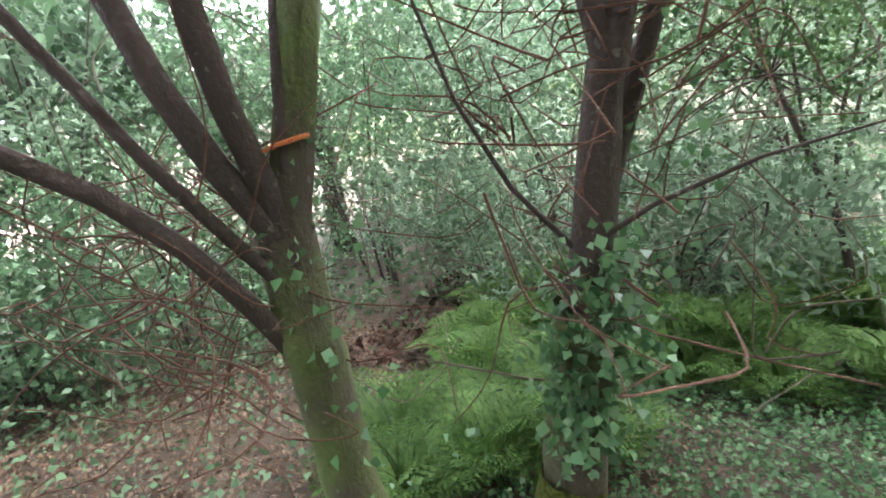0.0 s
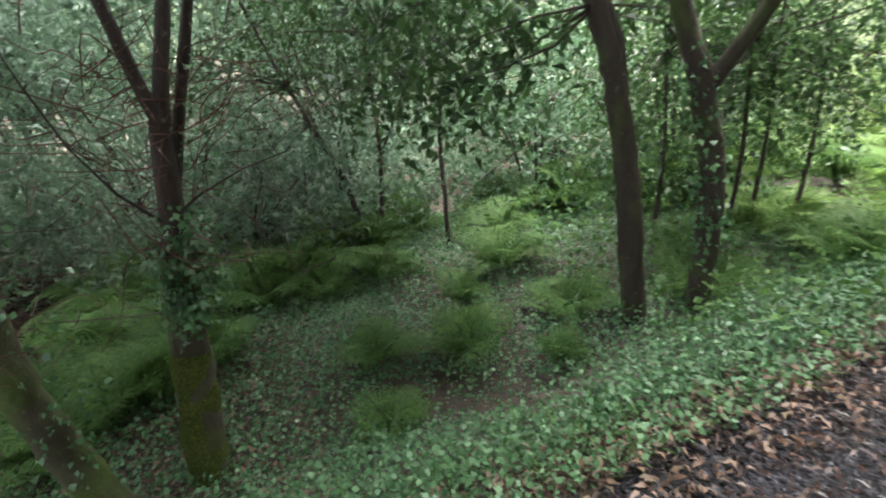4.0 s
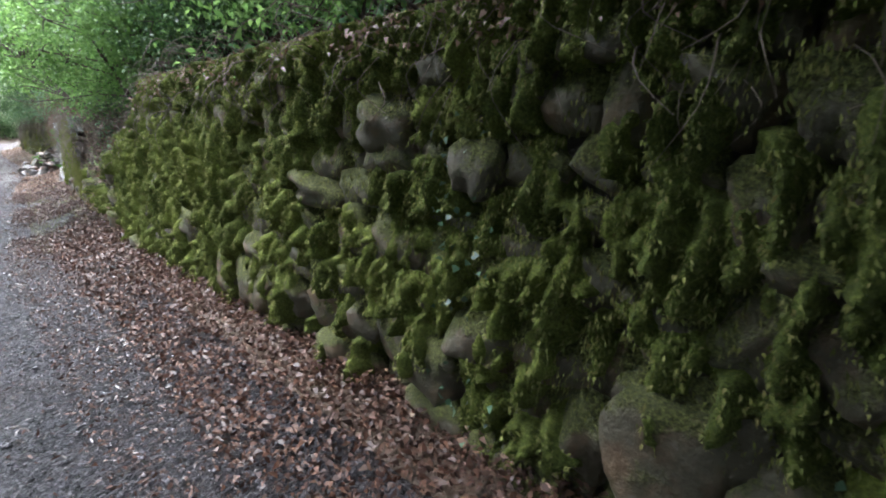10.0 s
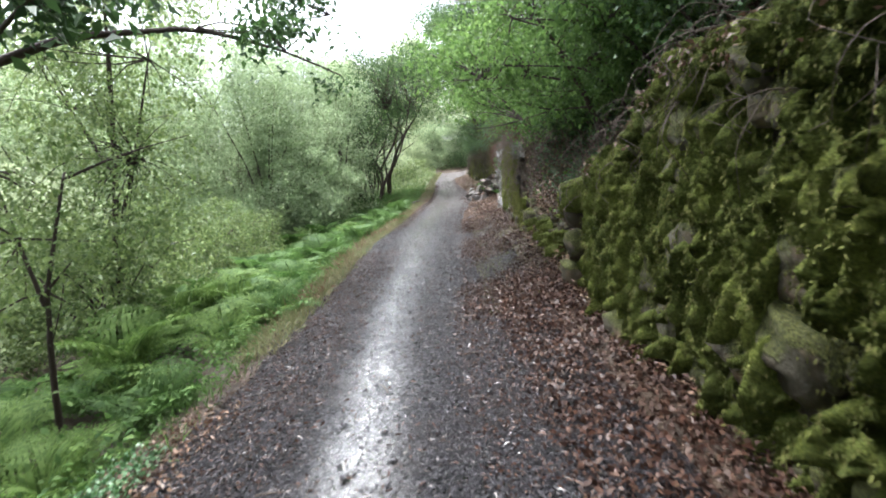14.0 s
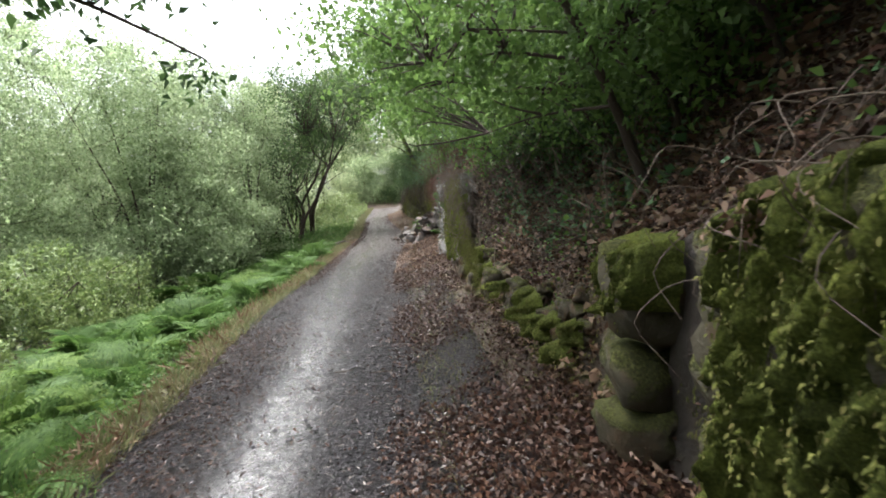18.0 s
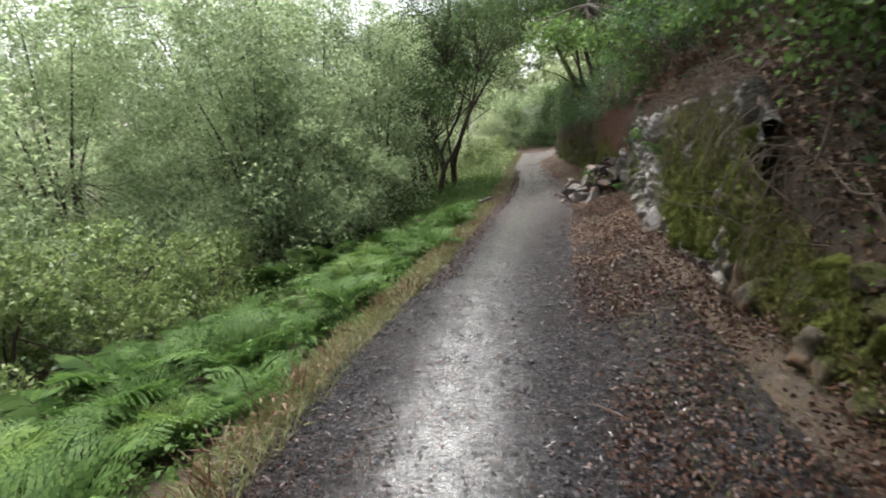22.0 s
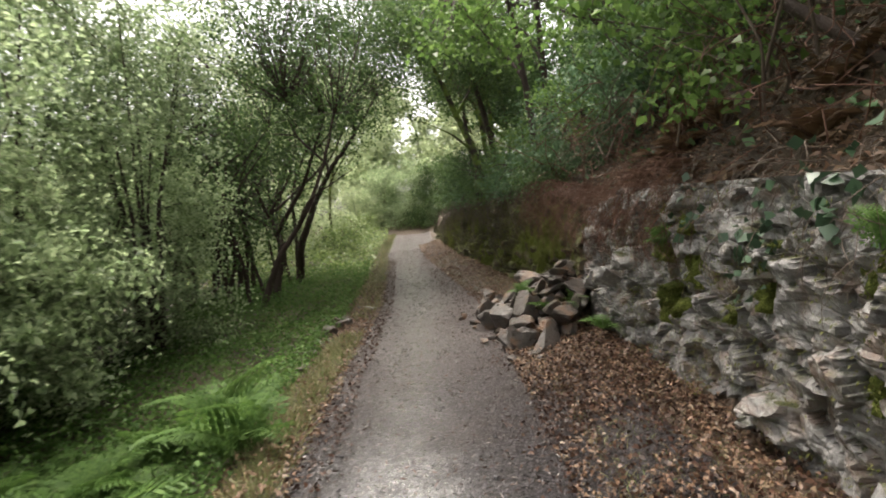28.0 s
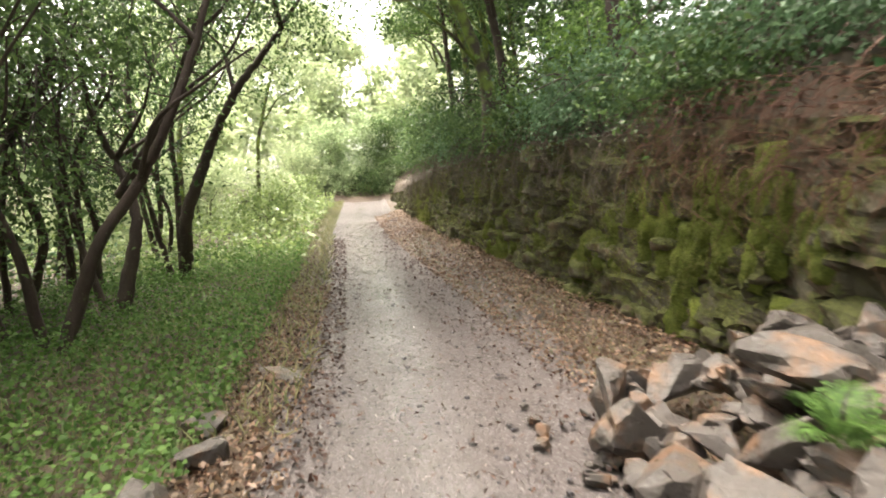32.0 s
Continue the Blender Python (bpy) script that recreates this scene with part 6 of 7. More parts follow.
for k in range(20):
    fern(RF.uniform(-7.0, -4.3), RF.uniform(-1.8, 1.6), RF.uniform(0.8, 1.3), M_FERN, int(RF.integers(9999)), 8, True)
# along the slope beside the path
for k in range(175):
    y = 2.6 + 19 * RF.random() ** 0.9
    d = 0.25 + 3.4 * RF.random() ** 0.9
    if 2.2 < y < 6 and d < 0.5:
        d += 0.5
    near = d < 2.4
    fern(float(lx(y)) - d, y, RF.uniform(0.6, 1.0) + 0.75 * RF.random() ** 2, M_FERNY if 4.5 < y < 11 and RF.random() < 0.55 or RF.random() < 0.12 else M_FERN, int(RF.integers(9999)), 6, near)
for y, z, out in ((22.9, 0.32, -0.55), (23.35, 0.5, -0.75), (23.6, 0.42, -0.5), (22.6, 0.45, -0.2), (20.6, 1.3, 0.0), (18.4, 1.4, -0.05), (17.2, 1.2, 0.0), (21.9, 0.3, -0.1)):
    fern(float(wx(y)) + out, y, 0.5, M_FERN, int(RF.integers(9999)), 5, True, z, "small green fern growing between the rocks", "ferns among the rocks")
for k in range(30):
    y = RF.uniform(17.5, 23.5)
    x = float(wx(y)) + RF.uniform(0.2, 0.9)
    fern(x, y, RF.uniform(0.4, 0.65), M_BROWNFERN, int(RF.integers(9999)), 6, False, None, "dead brown bracken hanging over the rock face", "dead bracken on the rock face")


# ---- low growth as sheets of small leaves ----
def carpet(seed, n, place, lift, size, up, mat, name, label, category, width=0.8, fold=0.12):
    rng = np.random.default_rng(seed)
    x, y = place(rng, n)
    laid = 0.012 + 0.03 * ((x > wx(y) - 0.75) & (x < wx(y) + 0.1)) + 0.016 * ((x > lx(y) - 0.05) & (x < np.minimum(rx(y) + 0.8, wx(y) - 0.22)))
    pos = np.stack([x, y, height(x, y) + laid + np.abs(rng.normal(0, 1, len(x))) * lift], 1)
    v, f = kites(pos, rng.normal(0, 1, (len(x), 3)) * [1, 1, 0.35] + [0, 0, up], rng.uniform(*size, len(x)), width, rng, fold)
    return stuff(name, (v, f), mat, label, category)


def strip(y0, y1, a, b, power=1.0):
    """Places beside the path's edge: from a to b metres off it."""
    def place(rng, n):
        y = rng.uniform(y0, y1, n)
        return lx(y) - (a + (b - a) * rng.random(n) ** power), y
    return place


def margin(y0, y1, a, b, power=1.0):
    """Places off the foot of the wall, towards the path."""
    def place(rng, n):
        y = rng.uniform(y0, y1, n)
        return wx(y) - (a + (b - a) * rng.random(n) ** power), y
    return place


def patchy(place, scale, cut):
    def inner(rng, n):
        x, y = place(rng, n)
        k = np.sin(scale * x + 1.3) * np.sin(scale * y * 0.8 + 0.4) + 0.5 * np.sin(2.3 * scale * x - 1.7 * scale * y) + rng.normal(0, 0.3, n) > cut
        return x[k], y[k]
    return inner


carpet(401, 80000, patchy(strip(-1.6, 4.8, 0.15, 4.8, 1.1), 1.3, -1.2), 0.06, (0.016, 0.036), 0.25, M_IVY, "ground_ivy", "low carpet of dark ivy leaves under the trees", "ivy")
carpet(448, 12000, strip(-2.0, 6.5, -0.06, 0.4), 0.05, (0.014, 0.036), 0.3, M_IVY, "ground_ivy", "ivy and small herbs creeping onto the path edge", "ivy")
carpet(449, 4000, strip(-2.5, 7.0, -0.25, 0.25), 0.02, (0.02, 0.06), 0.15, M_RUSSET, "leaf_litter", "russet leaves caught along the path edge", "leaves", 0.4, 0.25)
carpet(434, 5000, strip(-3, 1.0, 3.2, 6.5), 0.03, (0.06, 0.12), 0.3, M_LITTER, "leaf_litter", "reddish leaf litter between the ferns", "leaves", 0.5, 0.2)
carpet(402, 2600, patchy(strip(-7, -0.9, 0.9, 3.8), 1.1, -0.2), 0.2, (0.03, 0.065), 0.2, M_BRAMBLE, "bramble", "low bramble leaves beside the litter", "bramble")
carpet(403, 9000, strip(2.0, 12, 0.1, 3.2), 0.16, (0.03, 0.08), 0.4, M_FERN, "undergrowth", "low green undergrowth between the ferns", "undergrowth", 0.5)
carpet(404, 11000, strip(11, 23, 0.25, 3.6), 0.16, (0.03, 0.08), 0.4, M_FERN, "undergrowth", "low green undergrowth between the ferns", "undergrowth", 0.5)
carpet(405, 52000, strip(20, 34, 0.35, 4.2), 0.12, (0.025, 0.06), 0.4, M_FERN, "undergrowth", "dark green ground cover under the tree cluster", "undergrowth")
carpet(406, 16000, strip(31, 51, 0.25, 9.0), 0.35, (0.06, 0.13), 0.5, M_BUSH, "undergrowth", "sunlit pale green growth beyond the trees", "undergrowth")
carpet(407, 26000, strip(-8, 40, 4.0, 16.0), 0.3, (0.06, 0.14), 0.4, M_BRAMBLE, "undergrowth", "tangled green undergrowth across the low ground", "undergrowth", 0.5)
carpet(408, 8000, margin(-5, 36, -5.0, -0.5), 0.10, (0.06, 0.13), 0.4, M_IVY, "bank_cover", "dark ivy and low leaves covering the bank", "ivy")
carpet(409, 7000, margin(-5, 36, -5.0, -0.3), 0.02, (0.05, 0.11), 0.15, M_LITTER, "leaf_litter", "dead leaves strewn over the bank", "leaves", 0.6, 0.25)
# fallen leaves
carpet(447, 22000, margin(-3, 9.8, -0.08, 0.8, 1.6), 0.025, (0.022, 0.06), 0.15, M_LITTER, "leaf_litter", "wet brown oak leaves heaped along the foot of the wall", "leaves", 0.5, 0.3)
carpet(411, 16000, margin(-3, 9.8, 0.1, 1.25, 1.4), 0.012, (0.014, 0.045), 0.1, M_LITTER, "leaf_litter", "wet brown leaves drifted along the foot of the wall", "leaves", 0.4, 0.2)
carpet(412, 34000, patchy(margin(8.4, 24, 0.0, 1.15, 1.25), 2.3, -0.3), 0.014, (0.014, 0.045), 0.1, M_LITTER, "leaf_litter", "brown leaves scattered below the bank", "leaves", 0.6, 0.2)
carpet(413, 5000, margin(8.6, 14.8, -1.6, 0.05), 0.03, (0.03, 0.06), 0.15, M_LITTER, "leaf_litter", "deep russet leaf litter on the bank", "leaves", 0.6, 0.25)
carpet(414, 17000, strip(-3, 13, -0.85, 0.15, 0.8), 0.012, (0.014, 0.05), 0.08, M_LITTER, "leaf_litter", "narrow brown leaves along the open edge of the path", "leaves", 0.26, 0.2)
carpet(415, 26000, patchy(strip(-7, 0, 0.3, 5.5), 0.9, -0.7), 0.015, (0.025, 0.065), 0.1, M_RUSSET, "leaf_litter", "reddish leaf litter under the leaning tree", "leaves", 0.5, 0.2)
carpet(416, 4500, margin(14.8, 24, -0.05, 0.9, 1.4), 0.014, (0.02, 0.055), 0.12, M_LITTER, "leaf_litter", "russet leaves below the rock face", "leaves", 0.6, 0.25)
carpet(432, 15000, patchy(margin(11.5, 38, -0.05, 1.35, 1.8), 1.9, -0.2), 0.014, (0.018, 0.05), 0.12, M_LITTER, "leaf_litter", "russet leaves lying between the path and the rock face", "leaves", 0.6, 0.25)
carpet(433, 30000, margin(6.8, 15.0, -2.6, 0.0), 0.05, (0.018, 0.055), 0.2, M_LITTER, "leaf_litter", "deep russet leaf litter on the bank", "leaves", 0.55, 0.25)
carpet(435, 2200, patchy(strip(9.5, 22, -0.1, 0.45), 2.0, 0.1), 0.05, (0.03, 0.09), 0.4, M_BROWNFERN, "leaf_litter", "russet dead bracken along the path edge", "leaves", 0.3, 0.2)
carpet(437, 11000, patchy(margin(16.5, 24, -0.05, 1.15, 1.3), 2.6, -0.4), 0.02, (0.018, 0.05), 0.15, M_RUSSET, "leaf_litter", "dry russet leaves heaped below the rock face", "leaves", 0.55, 0.25)
carpet(450, 16000, margin(21.5, 40, -0.05, 1.0, 1.2), 0.02, (0.02, 0.06), 0.15, M_RUSSET, "leaf_litter", "russet leaves drifted below the mossy face", "leaves", 0.5, 0.25)
carpet(438, 5500, strip(19, 29, -0.2, 0.5), 0.02, (0.02, 0.06), 0.15, M_RUSSET, "leaf_litter", "tan leaves and earth along the verge", "leaves", 0.5, 0.25)
carpet(439, 16000, margin(6.8, 15.0, -2.4, 0.05), 0.05, (0.018, 0.05), 0.2, M_RUSSET, "leaf_litter", "russet leaves on the bank", "leaves", 0.5, 0.25)
carpet(451, 9000, patchy(margin(8.6, 15.0, -2.4, -0.05), 1.6, -0.2), 0.09, (0.04, 0.1), 0.4, M_RUSSET, "leaf_litter", "large curled russet leaves piled on the bank", "leaves", 0.6, 0.3)
carpet(452, 5000, patchy(margin(9.2, 15.5, -3.2, -0.5), 1.1, 0.1), 0.16, (0.04, 0.1), 0.5, M_BRAMBLE, "bank_cover", "low green bramble leaves spreading over the bank", "bramble", 0.6, 0.2)
carpet(440, 5000, margin(-3, 9, -0.6, 0.05), 0.03, (0.03, 0.07), 0.2, M_RUSSET, "leaf_litter", "russet leaves along the top of the wall", "leaves", 0.5, 0.25)
carpet(420, 9000, strip(16, 34, -0.4, 0.5), 0.012, (0.018, 0.05), 0.1, M_LITTER, "leaf_litter", "tan leaves along the grassy verge", "leaves", 0.6, 0.2)
carpet(417, 5000, margin(-3, 8.6, -1.2, -0.1), 0.02, (0.04, 0.09), 0.15, M_LITTER, "leaf_litter", "dead leaves lying along the top of the wall", "leaves", 0.6, 0.25)


def whole_path(rng, n):
    y = -3 + 41 * rng.random(n) ** 1.3
    return lx(y) + (rx(y) + 0.2 - lx(y)) * rng.random(n), y


carpet(418, 14000, whole_path, 0.004, (0.015, 0.06), 0.05, M_LITTER, "leaf_litter", "narrow scraps of brown leaf on the gravel", "leaves", 0.25, 0.1)
carpet(419, 15000, whole_path, 0.004, (0.012, 0.06), 0.03, M_PALE, "leaf_litter", "pale curled leaves and bark scraps on the gravel", "leaves", 0.17, 0.1)


def blades(seed, n, place, lengths, mat, name, label, lean=0.5):
    rng = np.random.default_rng(seed)
    x, y = place(rng, n)
    m = len(x)
    pos = np.stack([x, y, height(x, y) - 0.01], 1)
    v, f = kites(pos, rng.normal(0, lean, (m, 3)) * [1, 1, 0] + [0, 0, 1], rng.uniform(*lengths, m), 0.06, rng, 0.02, 0.2)
    return stuff(name, (v, f), mat, label, "grass")


blades(421, 15000, strip(8, 24, -0.12, 0.3), (0.05, 0.2), M_GRASS, "edge_grass", "dry yellowish grass along the path edge", 0.7)
blades(425, 2600, patchy(strip(9, 21, -0.02, 0.5), 2.2, 0.0), (0.08, 0.3), M_BROWNFERN, "dry_bracken", "withered brown bracken stalks at the path edge", 0.9)
blades(422, 15000, strip(25, 51, -0.12, 2.2, 1.5), (0.06, 0.24), M_GRASS, "edge_grass", "pale grass on the far verge", 0.7)
blades(423, 13000, margin(8.6, 34, 0.05, 0.9), (0.03, 0.12), M_GRASS, "edge_grass", "thin dry grass below the bank", 0.8)
blades(424, 1500, strip(-2, 8, -0.05, 0.4), (0.05, 0.2), M_FERN, "edge_grass", "short green grass at the path edge", 0.6)


def loose_stones():
    rng = np.random.default_rng(430)
    base = np.array([(0, 0, 1), (1, 0, 0.1), (0, 1, 0.1), (-1, 0, 0.1), (0, -1, 0.1), (0, 0, -0.6)], float)
    faces = np.array([(0, 1, 2), (0, 2, 3), (0, 3, 4), (0, 4, 1), (5, 2, 1), (5, 3, 2), (5, 4, 3), (5, 1, 4)])
    x, y = whole_path(rng, 38000)
    kept = rng.random(len(x)) > np.clip((y - 14) / 6, 0, 1) * 0.65
    x, y = x[kept], y[kept]
    pieces_v, pieces_f = [], []
    s = rng.uniform(0.004, 0.014, len(x)) * (1 + 1.2 * (rng.random(len(x)) < 0.06))
    z = on_path(x, y) + 0.002
    ang = rng.uniform(0, 6.28, len(x))
    sh = base[None] * rng.uniform(0.6, 1.3, (len(x), 6, 1)) * [1, 1, 0.6]
    c, sn = np.cos(ang)[:, None], np.sin(ang)[:, None]
    v = np.stack([sh[..., 0] * c - sh[..., 1] * sn, sh[..., 0] * sn + sh[..., 1] * c, sh[..., 2]], -1) * s[:, None, None] + np.stack([x, y, z], 1)[:, None]
    f = (faces[None] + 6 * np.arange(len(x))[:, None, None]).reshape(-1, 3)
    stuff("loose_gravel", (v.reshape(-1, 3), f), M_PEBBLE, "small loose stones on the path", "gravel")


loose_stones()


def ground_twig(x, y, length, turn, r=0.006):
    z = float(on_path(x, y)) + r
    d = np.array([math.cos(turn), math.sin(turn), 0]) * length
    a = np.array([x, y, z])
    v, f = tube([a - d / 2, a + [0, 0, 0.006] + np.cross(d, [0, 0, 0.08]), a + d / 2], r, r * 0.4, 6, 0.03, 0.15, int(1000 + 100 * x + 10 * y))
    tagged(new("twig", smooth_mesh("twig", v, f, M_TWIG)), "thin fallen twig lying on the gravel", "twig", "twigs on the path")


for x, y, length, turn in ((0.78, 11.05, 0.16, 0.05), (1.1, 10.9, 0.2, 3.0), (-0.2, 6.0, 0.14, 0.1), (1.2, 4.9, 0.16, 0.0), (-0.24, 2.66, 0.22, 2.6), (-0.55, 1.9, 0.25, 0.9), (-0.3, 9.6, 0.2, 1.2), (1.0, 7.6, 0.12, 0.4),
                           (-0.45, 10.4, 0.5, 1.1), (-0.5, 11.2, 0.35, 0.9), (0.1, 13.1, 0.2, 0.3), (1.4, 13.2, 0.25, 2.4), (0.3, 7.1, 0.18, 2.0), (0.35, 2.35, 0.15, 1.9)):
    ground_twig(x, y, length, turn)
carpet(446, 5200, patchy(margin(7.0, 15.0, -2.2, -0.1), 2.4, 0.1), 0.2, (0.025, 0.06), 0.3, M_HAZEL, "bramble", "green bramble and hazel shoots on the leaf bank", "bramble")
bare_twigs(73, 60, (2.4, 8.8, 0.7), (3.2, 14.6, 1.7), (-0.3, 0.0, 1.0), 0.7, M_TWIG, "thin_stems", "thin grey stems standing out of the leaf bank", 0.006, 0.15)
bare_twigs(64, 90, (2.5, 8.9, 0.9), (3.6, 14.6, 2.2), (-0.3, 0.0, 0.2), 0.7, M_TWIG, "dead_branches", "dead bare branches sticking out of the leaf bank")


def root_curtain(seed, n, y0, y1, drop, mat, name, label, top=None):
    """Roots and dead stems that grow out over an edge and hang down."""
    rng = np.random.default_rng(seed)
    pieces = []
    for k in range(n):
        y = rng.uniform(y0, y1)
        z = float(np.interp(y, *HT)) * 1.0 + rng.uniform(-0.35, 0.3) + 0.022 * max(0.0, y - 25)
        s = np.array([float(wx(y)) + rng.uniform(0.15, 0.4), y, z])
        out = rng.uniform(0.15, 0.45)
        length = drop * rng.uniform(0.4, 1.3)
        w = rng.normal(0, 0.10, (3, 2))
        pts = [s, s + [-0.6 * out, w[0, 0], 0.05 * rng.random()], s + [-out, w[0, 0] + w[1, 0], -0.45 * length], s + [-out * rng.uniform(0.5, 1.0) + w[1, 1] * 0.3, w[0, 0] + w[2, 0] * 1.5, -length]]
        pieces.append(tube(pts, rng.uniform(0.002, 0.005), 0.0012, 4, 0.06, 0.2, k))
    stuff(name, joined(pieces), mat, label, "twigs")


root_curtain(65, 260, 14.6, 20.5, 0.4, M_TWIG, "hanging_roots", "brown roots and dead stems hanging over the rock face")
root_curtain(67, 900, 20.3, 26.0, 0.45, M_ROOT, "root_curtain", "curtain of reddish roots and dead bracken below the bushes")
root_curtain(68, 700, 26.0, 38.0, 0.7, M_TWIG, "root_curtain", "dead stems hanging over the mossy face")
bare_twigs(71, 260, (3.3, 15.2, 2.0), (3.9, 23.4, 2.9), (-0.35, 0.1, -0.5), 0.6, M_ROOT, "hanging_roots", "reddish dead stems hanging down the steep bank above the rock", 0.005, 0.18)
bare_twigs(72, 46, (3.5, 16.0, 2.1), (4.2, 23.0, 2.6), (-0.1, 0.2, 1.0), 1.1, M_TWIG, "thin_stems", "thin grey stems growing up the steep bank above the rock", 0.011, 0.08)
carpet(445, 14000, margin(14.8, 24.5, -1.6, -0.12), 0.05, (0.03, 0.085), 0.1, M_RUSSET, "leaf_litter", "russet leaves and dead bracken on the steep bank", "leaves", 0.4, 0.25)
root_curtain(66, 340, -1.0, 8.4, 0.3, M_TWIG, "hanging_roots", "thin roots and stems hanging over the mossy wall")
root_curtain(69, 130, 13.8, 16.2, 0.7, M_TWIG, "hanging_roots", "mossy strands hanging from the dark overhang")


def wall_ivy(seed, n, spots_, size, label):
    rng = np.random.default_rng(seed)
    c = np.asarray(spots_, float)
    k = rng.integers(0, len(c), n)
    y, z = c[k, 0] + rng.normal(0, 0.12, n), c[k, 1] + rng.normal(0, 0.13, n)
    pos = np.stack([wx(y) - 0.08 + 0.05 * z + rng.normal(0, 0.02, n), y, z], 1)
    v, f = kites(pos, rng.normal(0, 0.6, (n, 3)) + [-0.5, 0, -0.6], size * rng.uniform(0.6, 1.4, n), 0.9, rng)
    stuff("wall_ivy", (v, f), M_DARKIVY, label, "ivy")


def wall_top_leaves(seed, n, y0, y1):
    """Dead leaves and scraps caught along the top of the wall, hanging over its edge."""
    rng = np.random.default_rng(seed)
    y = rng.uniform(y0, y1, n)
    k = np.sin(3.1 * y) + np.sin(7.3 * y + 1) + rng.normal(0, 0.6, n) > -0.4
    y = y[k]
    z = np.interp(y, *HT) + 0.05 - 0.22 * rng.random(len(y)) ** 2
    pos = np.stack([wx(y) - 0.06 + 0.05 * z + rng.normal(0, 0.03, len(y)) + 0.12 * (z > np.interp(y, *HT)), y, z], 1)
    return kites(pos, rng.normal(0, 0.6, (len(y), 3)) + [-0.4, 0, -0.4], rng.uniform(0.02, 0.055, len(y)), 0.5, rng, 0.25)


stuff("leaf_litter", wall_top_leaves(444, 5200, -1.5, 8.1), M_RUSSET, "russet leaves caught along the top edge of the mossy wall", "leaves")
wall_ivy(441, 340, [(0.35, 0.5), (0.3, 0.75), (0.5, 0.4), (0.2, 0.3)], 0.036, "dark ivy leaves at the foot of the mossy wall")
wall_ivy(442, 60, [(1.95, 1.1), (1.93, 0.9), (1.95, 1.3), (1.95, 1.5), (1.9, 0.4)], 0.035, "a trail of small ivy leaves down the mossy wall")
wall_ivy(443, 120, [(19.3, 1.5), (19.4, 1.3), (20.2, 1.6), (18.8, 1.7), (17.8, 1.5)], 0.07, "broad green leaves rooted in the rock face")


for k, (x, y, lean, h) in enumerate(((-2.6, 38.5, 0.8, 7.5), (-1.0, 44.5, 0.9, 8.0), (6.6, 39.0, -0.8, 7.0), (7.4, 45.0, -0.9, 8.0), (-5.0, 42.0, 0.4, 8.5), (5.8, 34.6, -0.9, 6.5), (6.2, 37.2, -1.7, 7.2))):
    z = float(height(x, y))
    tree("tree", "slim tree arching towards the far end of the path", "tree", [
        ([(x, y, z - 0.2), (x + 0.2 * lean, y, z + 0.4 * h), (x + 1.0 * lean, y, z + 0.75 * h), (x + 2.2 * lean, y + 0.3, z + h)], 0.1, 0.03, "trunk"),
        ([(x + 0.3 * lean, y, z + 0.45 * h), (x + 1.2 * lean, y - 0.6, z + 0.6 * h), (x + 2.4 * lean, y - 1.0, z + 0.66 * h)], 0.05, 0.012, "limb")],
        [(x + 2.0 * lean, y, z + h, 2.0, 2.0, 0.9), (x + 2.4 * lean, y - 1.0, z + 0.68 * h, 1.3, 1.4, 0.5), (x, y, z + 0.8 * h, 1.6, 1.6, 0.8)], 7000, 0.13, M_FAR_LIT if k in (0, 1, 4) else M_COPPICE, M_BARK, 310 + k, 0.35, twigs=50, group="trees at the end of the path")


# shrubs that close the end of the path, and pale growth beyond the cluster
for k, (x, y, r, h, mt, what) in enumerate(((2.2, 53.2, 1.6, 3.6, M_WILLOW, "blue-green shrub closing the end of the path"), (4.4, 53.6, 1.7, 4.2, M_WILLOW, "blue-green shrub closing the end of the path"), (6.4, 52.4, 1.6, 4.0, M_COPPICE, "leafy shrub at the end of the path"), (0.4, 51.6, 1.6, 3.4, M_FAR_LIT, "pale bush at the path's end, light put in its leaves"),
        (-0.6, 45.0, 1.2, 2.2, M_FAR_LIT, "pale bush beyond the trees"), (-2.2, 40.0, 1.6, 2.6, M_FAR_LIT, "pale bush beyond the trees"), (-0.2, 38.2, 0.9, 1.5, M_BUSH, "pale bush beyond the trees"), (-4.6, 37.0, 1.8, 3.2, M_FAR_LIT, "pale bush beyond the trees"), (3.0, 52.0, 1.1, 1.5, M_WILLOW, "low bramble on the bank that ends the path"), (4.6, 52.0, 1.1, 1.5, M_COPPICE, "low bramble on the bank that ends the path"), (5.8, 51.4, 0.9, 1.6, M_WILLOW, "low bramble on the bank that ends the path"), (0.6, 48.6, 1.0, 2.0, M_BUSH, "pale bush beyond the trees"),
        (5.6, 41.0, 0.9, 2.6, M_COPPICE, "leafy bush on the far bank"), (6.2, 45.0, 1.0, 3.0, M_COPPICE, "leafy bush on the far bank"), (5.0, 36.6, 0.9, 1.8, M_COPPICE, "leafy bush on the far bank"))):
    shrub("bush", what, x, y, r, r, h, int(2600 * r * h / 1.6), 0.12, mt, 290 + k, 6, group="bushes at the end of the path")


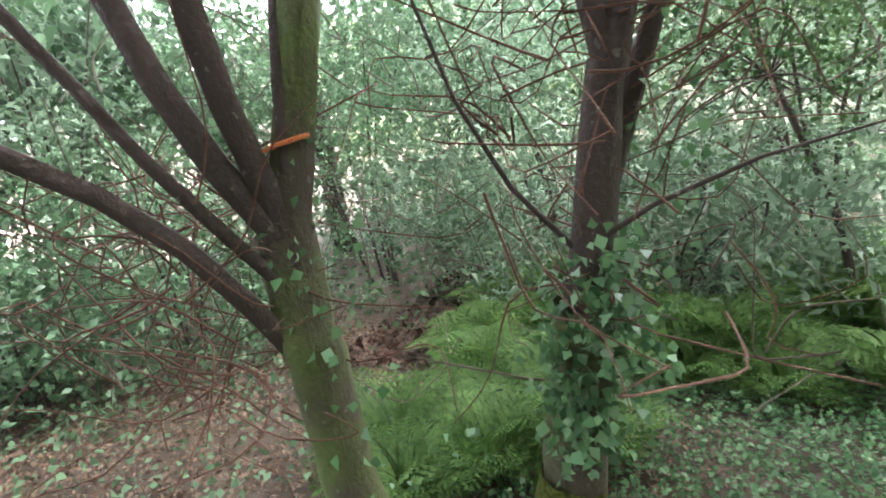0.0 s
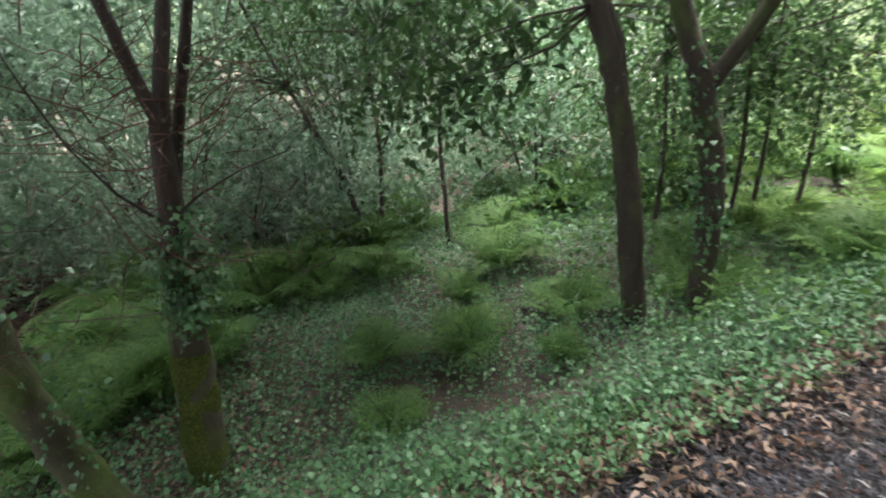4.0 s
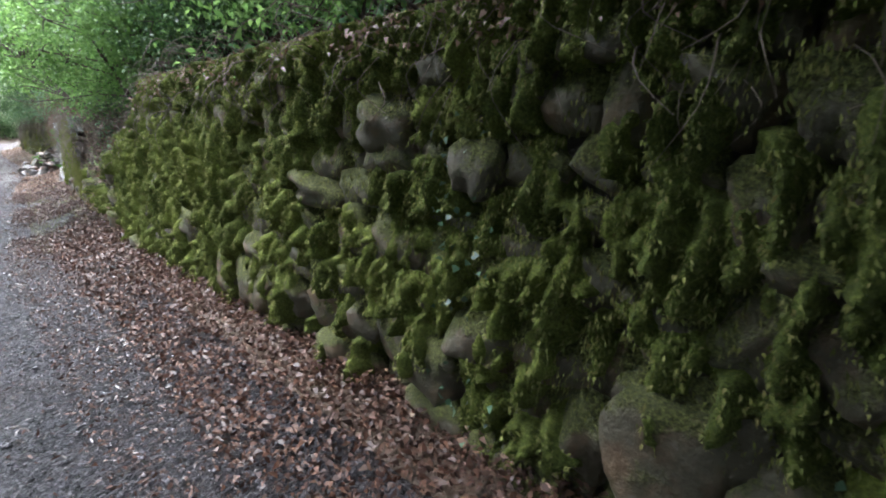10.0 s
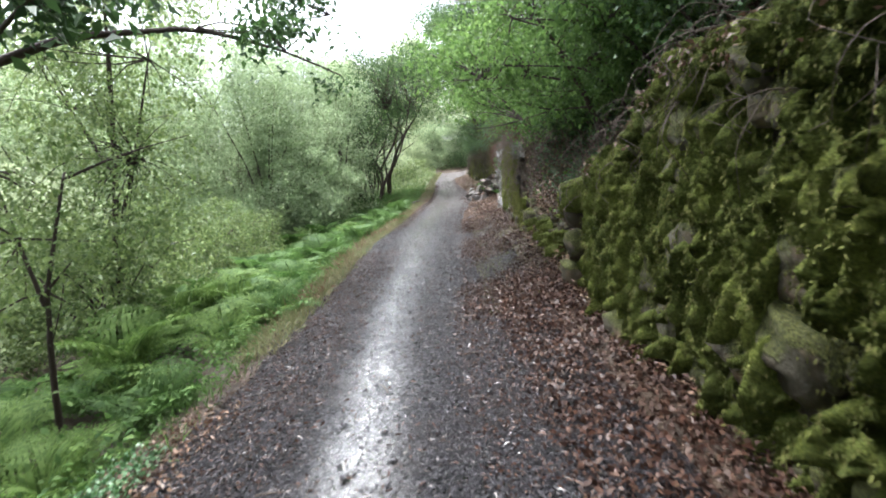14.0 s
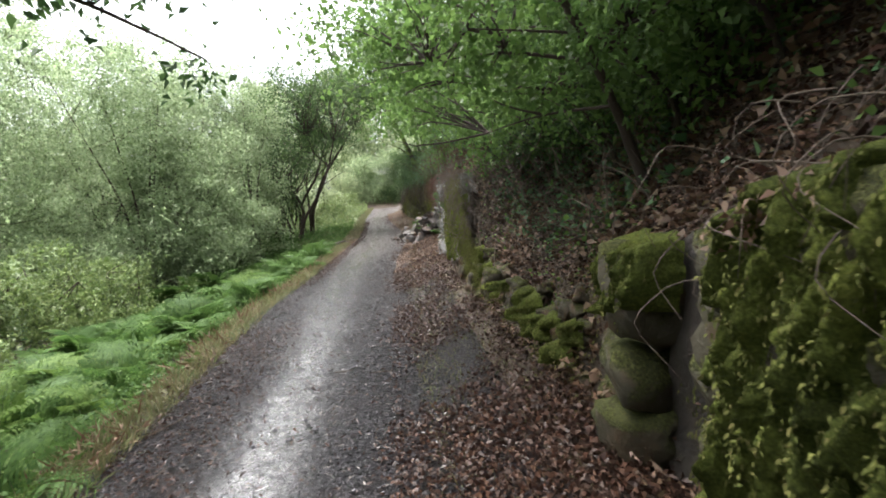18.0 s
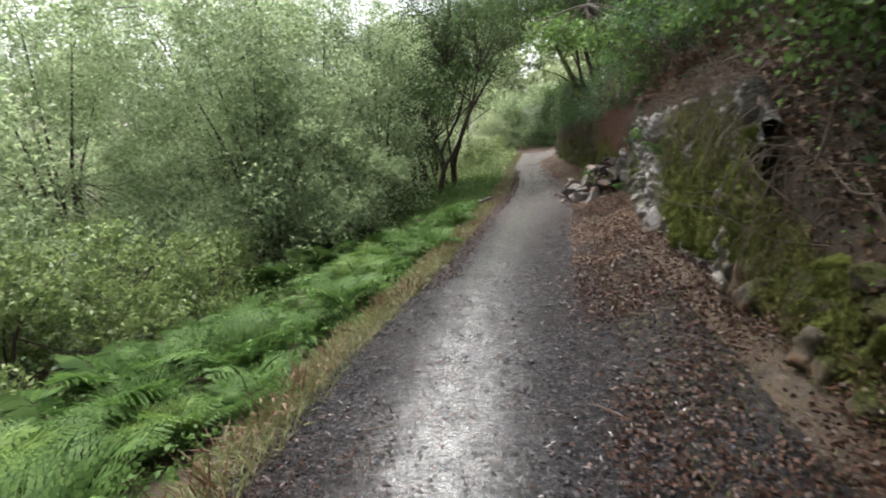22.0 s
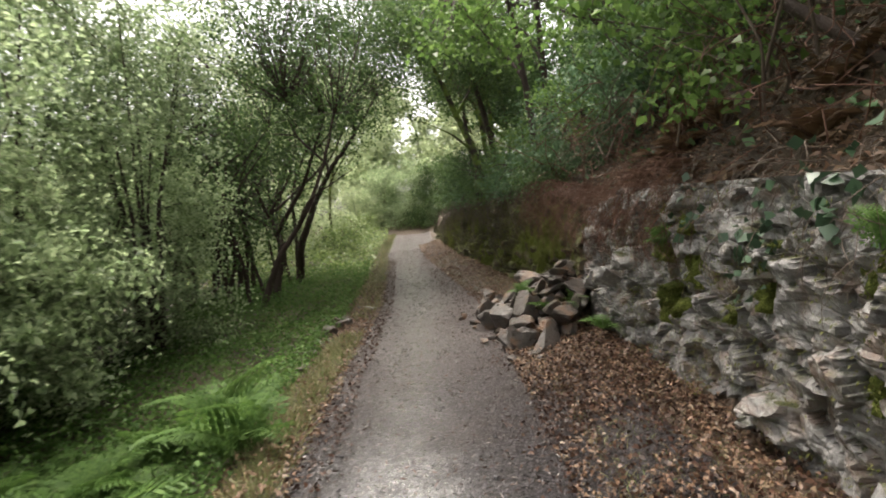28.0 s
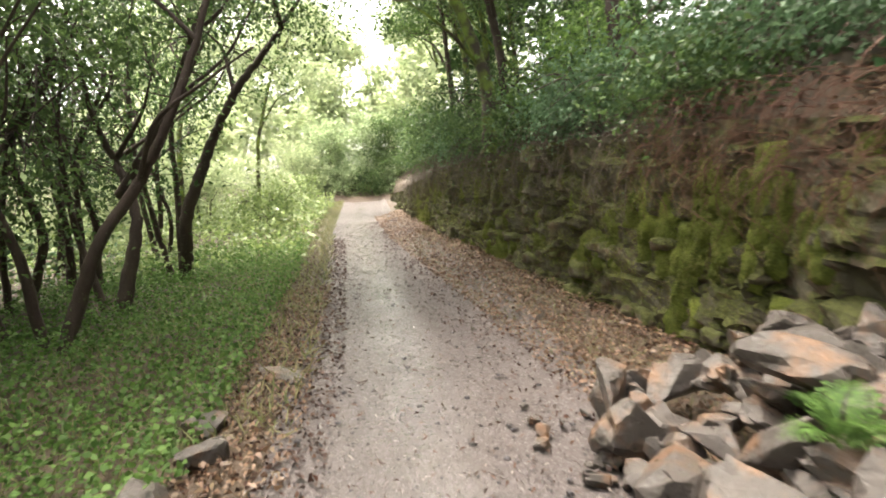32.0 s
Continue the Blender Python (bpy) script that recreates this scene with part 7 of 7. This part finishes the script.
# ---- woods beyond ----
def far_woods(seed, n, places, size, mat, name, label):
    rng = np.random.default_rng(seed)
    blobs = []
    for x, y, r, h in places:
        z = float(height(x, y))
        for k in range(5):
            a = rng.uniform(0, 6.28)
            blobs.append((x + 0.5 * r * math.cos(a), y + 0.5 * r * math.sin(a), z + h * rng.uniform(0.25, 0.85), r * rng.uniform(0.4, 0.7), r * rng.uniform(0.4, 0.7), h * rng.uniform(0.14, 0.28)))
    pos = clumped(rng, blobs, n, 0.5, 60)
    v, f = kites(pos, rng.normal(0, 1, (n, 3)), size * rng.uniform(0.6, 1.4, n), 0.6, rng)
    stuff(name, (v, f), mat, label, "woods")


RW = np.random.default_rng(91)
far_woods(451, 34000, [(-16 - 12 * RW.random(), y, 4.0, 4.5 + 2.5 * RW.random()) for y in np.arange(-8, 60, 4.0)], 0.42, M_FAR_LIT, "far_woods", "woodland across the valley, bright light put in its pale leaves")
far_woods(452, 34000, [(-34 - 18 * RW.random(), y, 6.5, 9) for y in np.arange(-25, 90, 6.0)], 0.8, M_FAR_LIT, "far_woods", "wooded hillside beyond the valley, haze put in its pale leaves")
far_woods(453, 42000, [(-5, 42, 2.5, 5), (-3.5, 47, 2.5, 6), (0, 57, 3, 7), (4, 59, 3, 9), (8.5, 56, 2.6, 8), (9.5, 47, 2.6, 7), (-6, 53, 3, 7), (6.5, 41, 1.6, 5), (-8, 37, 2.5, 6), (12, 60, 4, 12), (-2, 62, 4, 13), (3, 66, 4, 14), (8, 63, 4, 14), (-7, 58, 4, 12)], 0.4, M_FAR_LIT, "far_woods", "pale green trees closing the path, brightness put in their leaves")
far_woods(454, 26000, [(10 + 5 * RW.random(), y, 3.4, 8) for y in np.arange(-12, 46, 4.0)], 0.42, M_OAK, "bank_woods", "dark dense woodland up the bank")
far_woods(456, 26000, [(-9.5, -8.5, 2.6, 7), (-6.5, -9.5, 2.6, 8), (-12, -6, 2.6, 8), (-12.5, -2, 2.6, 8), (-12.5, 2, 2.6, 8), (-11, 5.5, 2.4, 7), (-4, -10.5, 2.6, 7)], 0.26, M_SHADE, "bank_woods", "shaded feathery woodland behind the undergrowth")
far_woods(455, 14000, [(-3 + 3 * RW.random(), -8 - 4 * k, 3.0, 6) for k in range(4)] + [(4, -10, 3, 7), (7, -6, 3, 6), (-9, -8, 3, 6), (-13, -3, 3, 6), (-13, 4, 3, 6)], 0.3, M_BRAMBLE, "bank_woods", "shaded woodland behind the start of the path")
carpet(436, 6000, lambda rng, n: (rng.uniform(0.5, 8.0, n), rng.uniform(50.7, 54.0, n)), 0.08, (0.05, 0.13), 0.4, M_RUSSET, "leaf_litter", "brown leaves on the bank that ends the path", "leaves", 0.5, 0.2)
carpet(443, 5000, lambda rng, n: (rng.uniform(0.0, 8.0, n), rng.uniform(50.9, 54.0, n)), 0.25, (0.06, 0.14), 0.5, M_BUSH, "undergrowth", "low green growth on the bank that ends the path", "undergrowth")
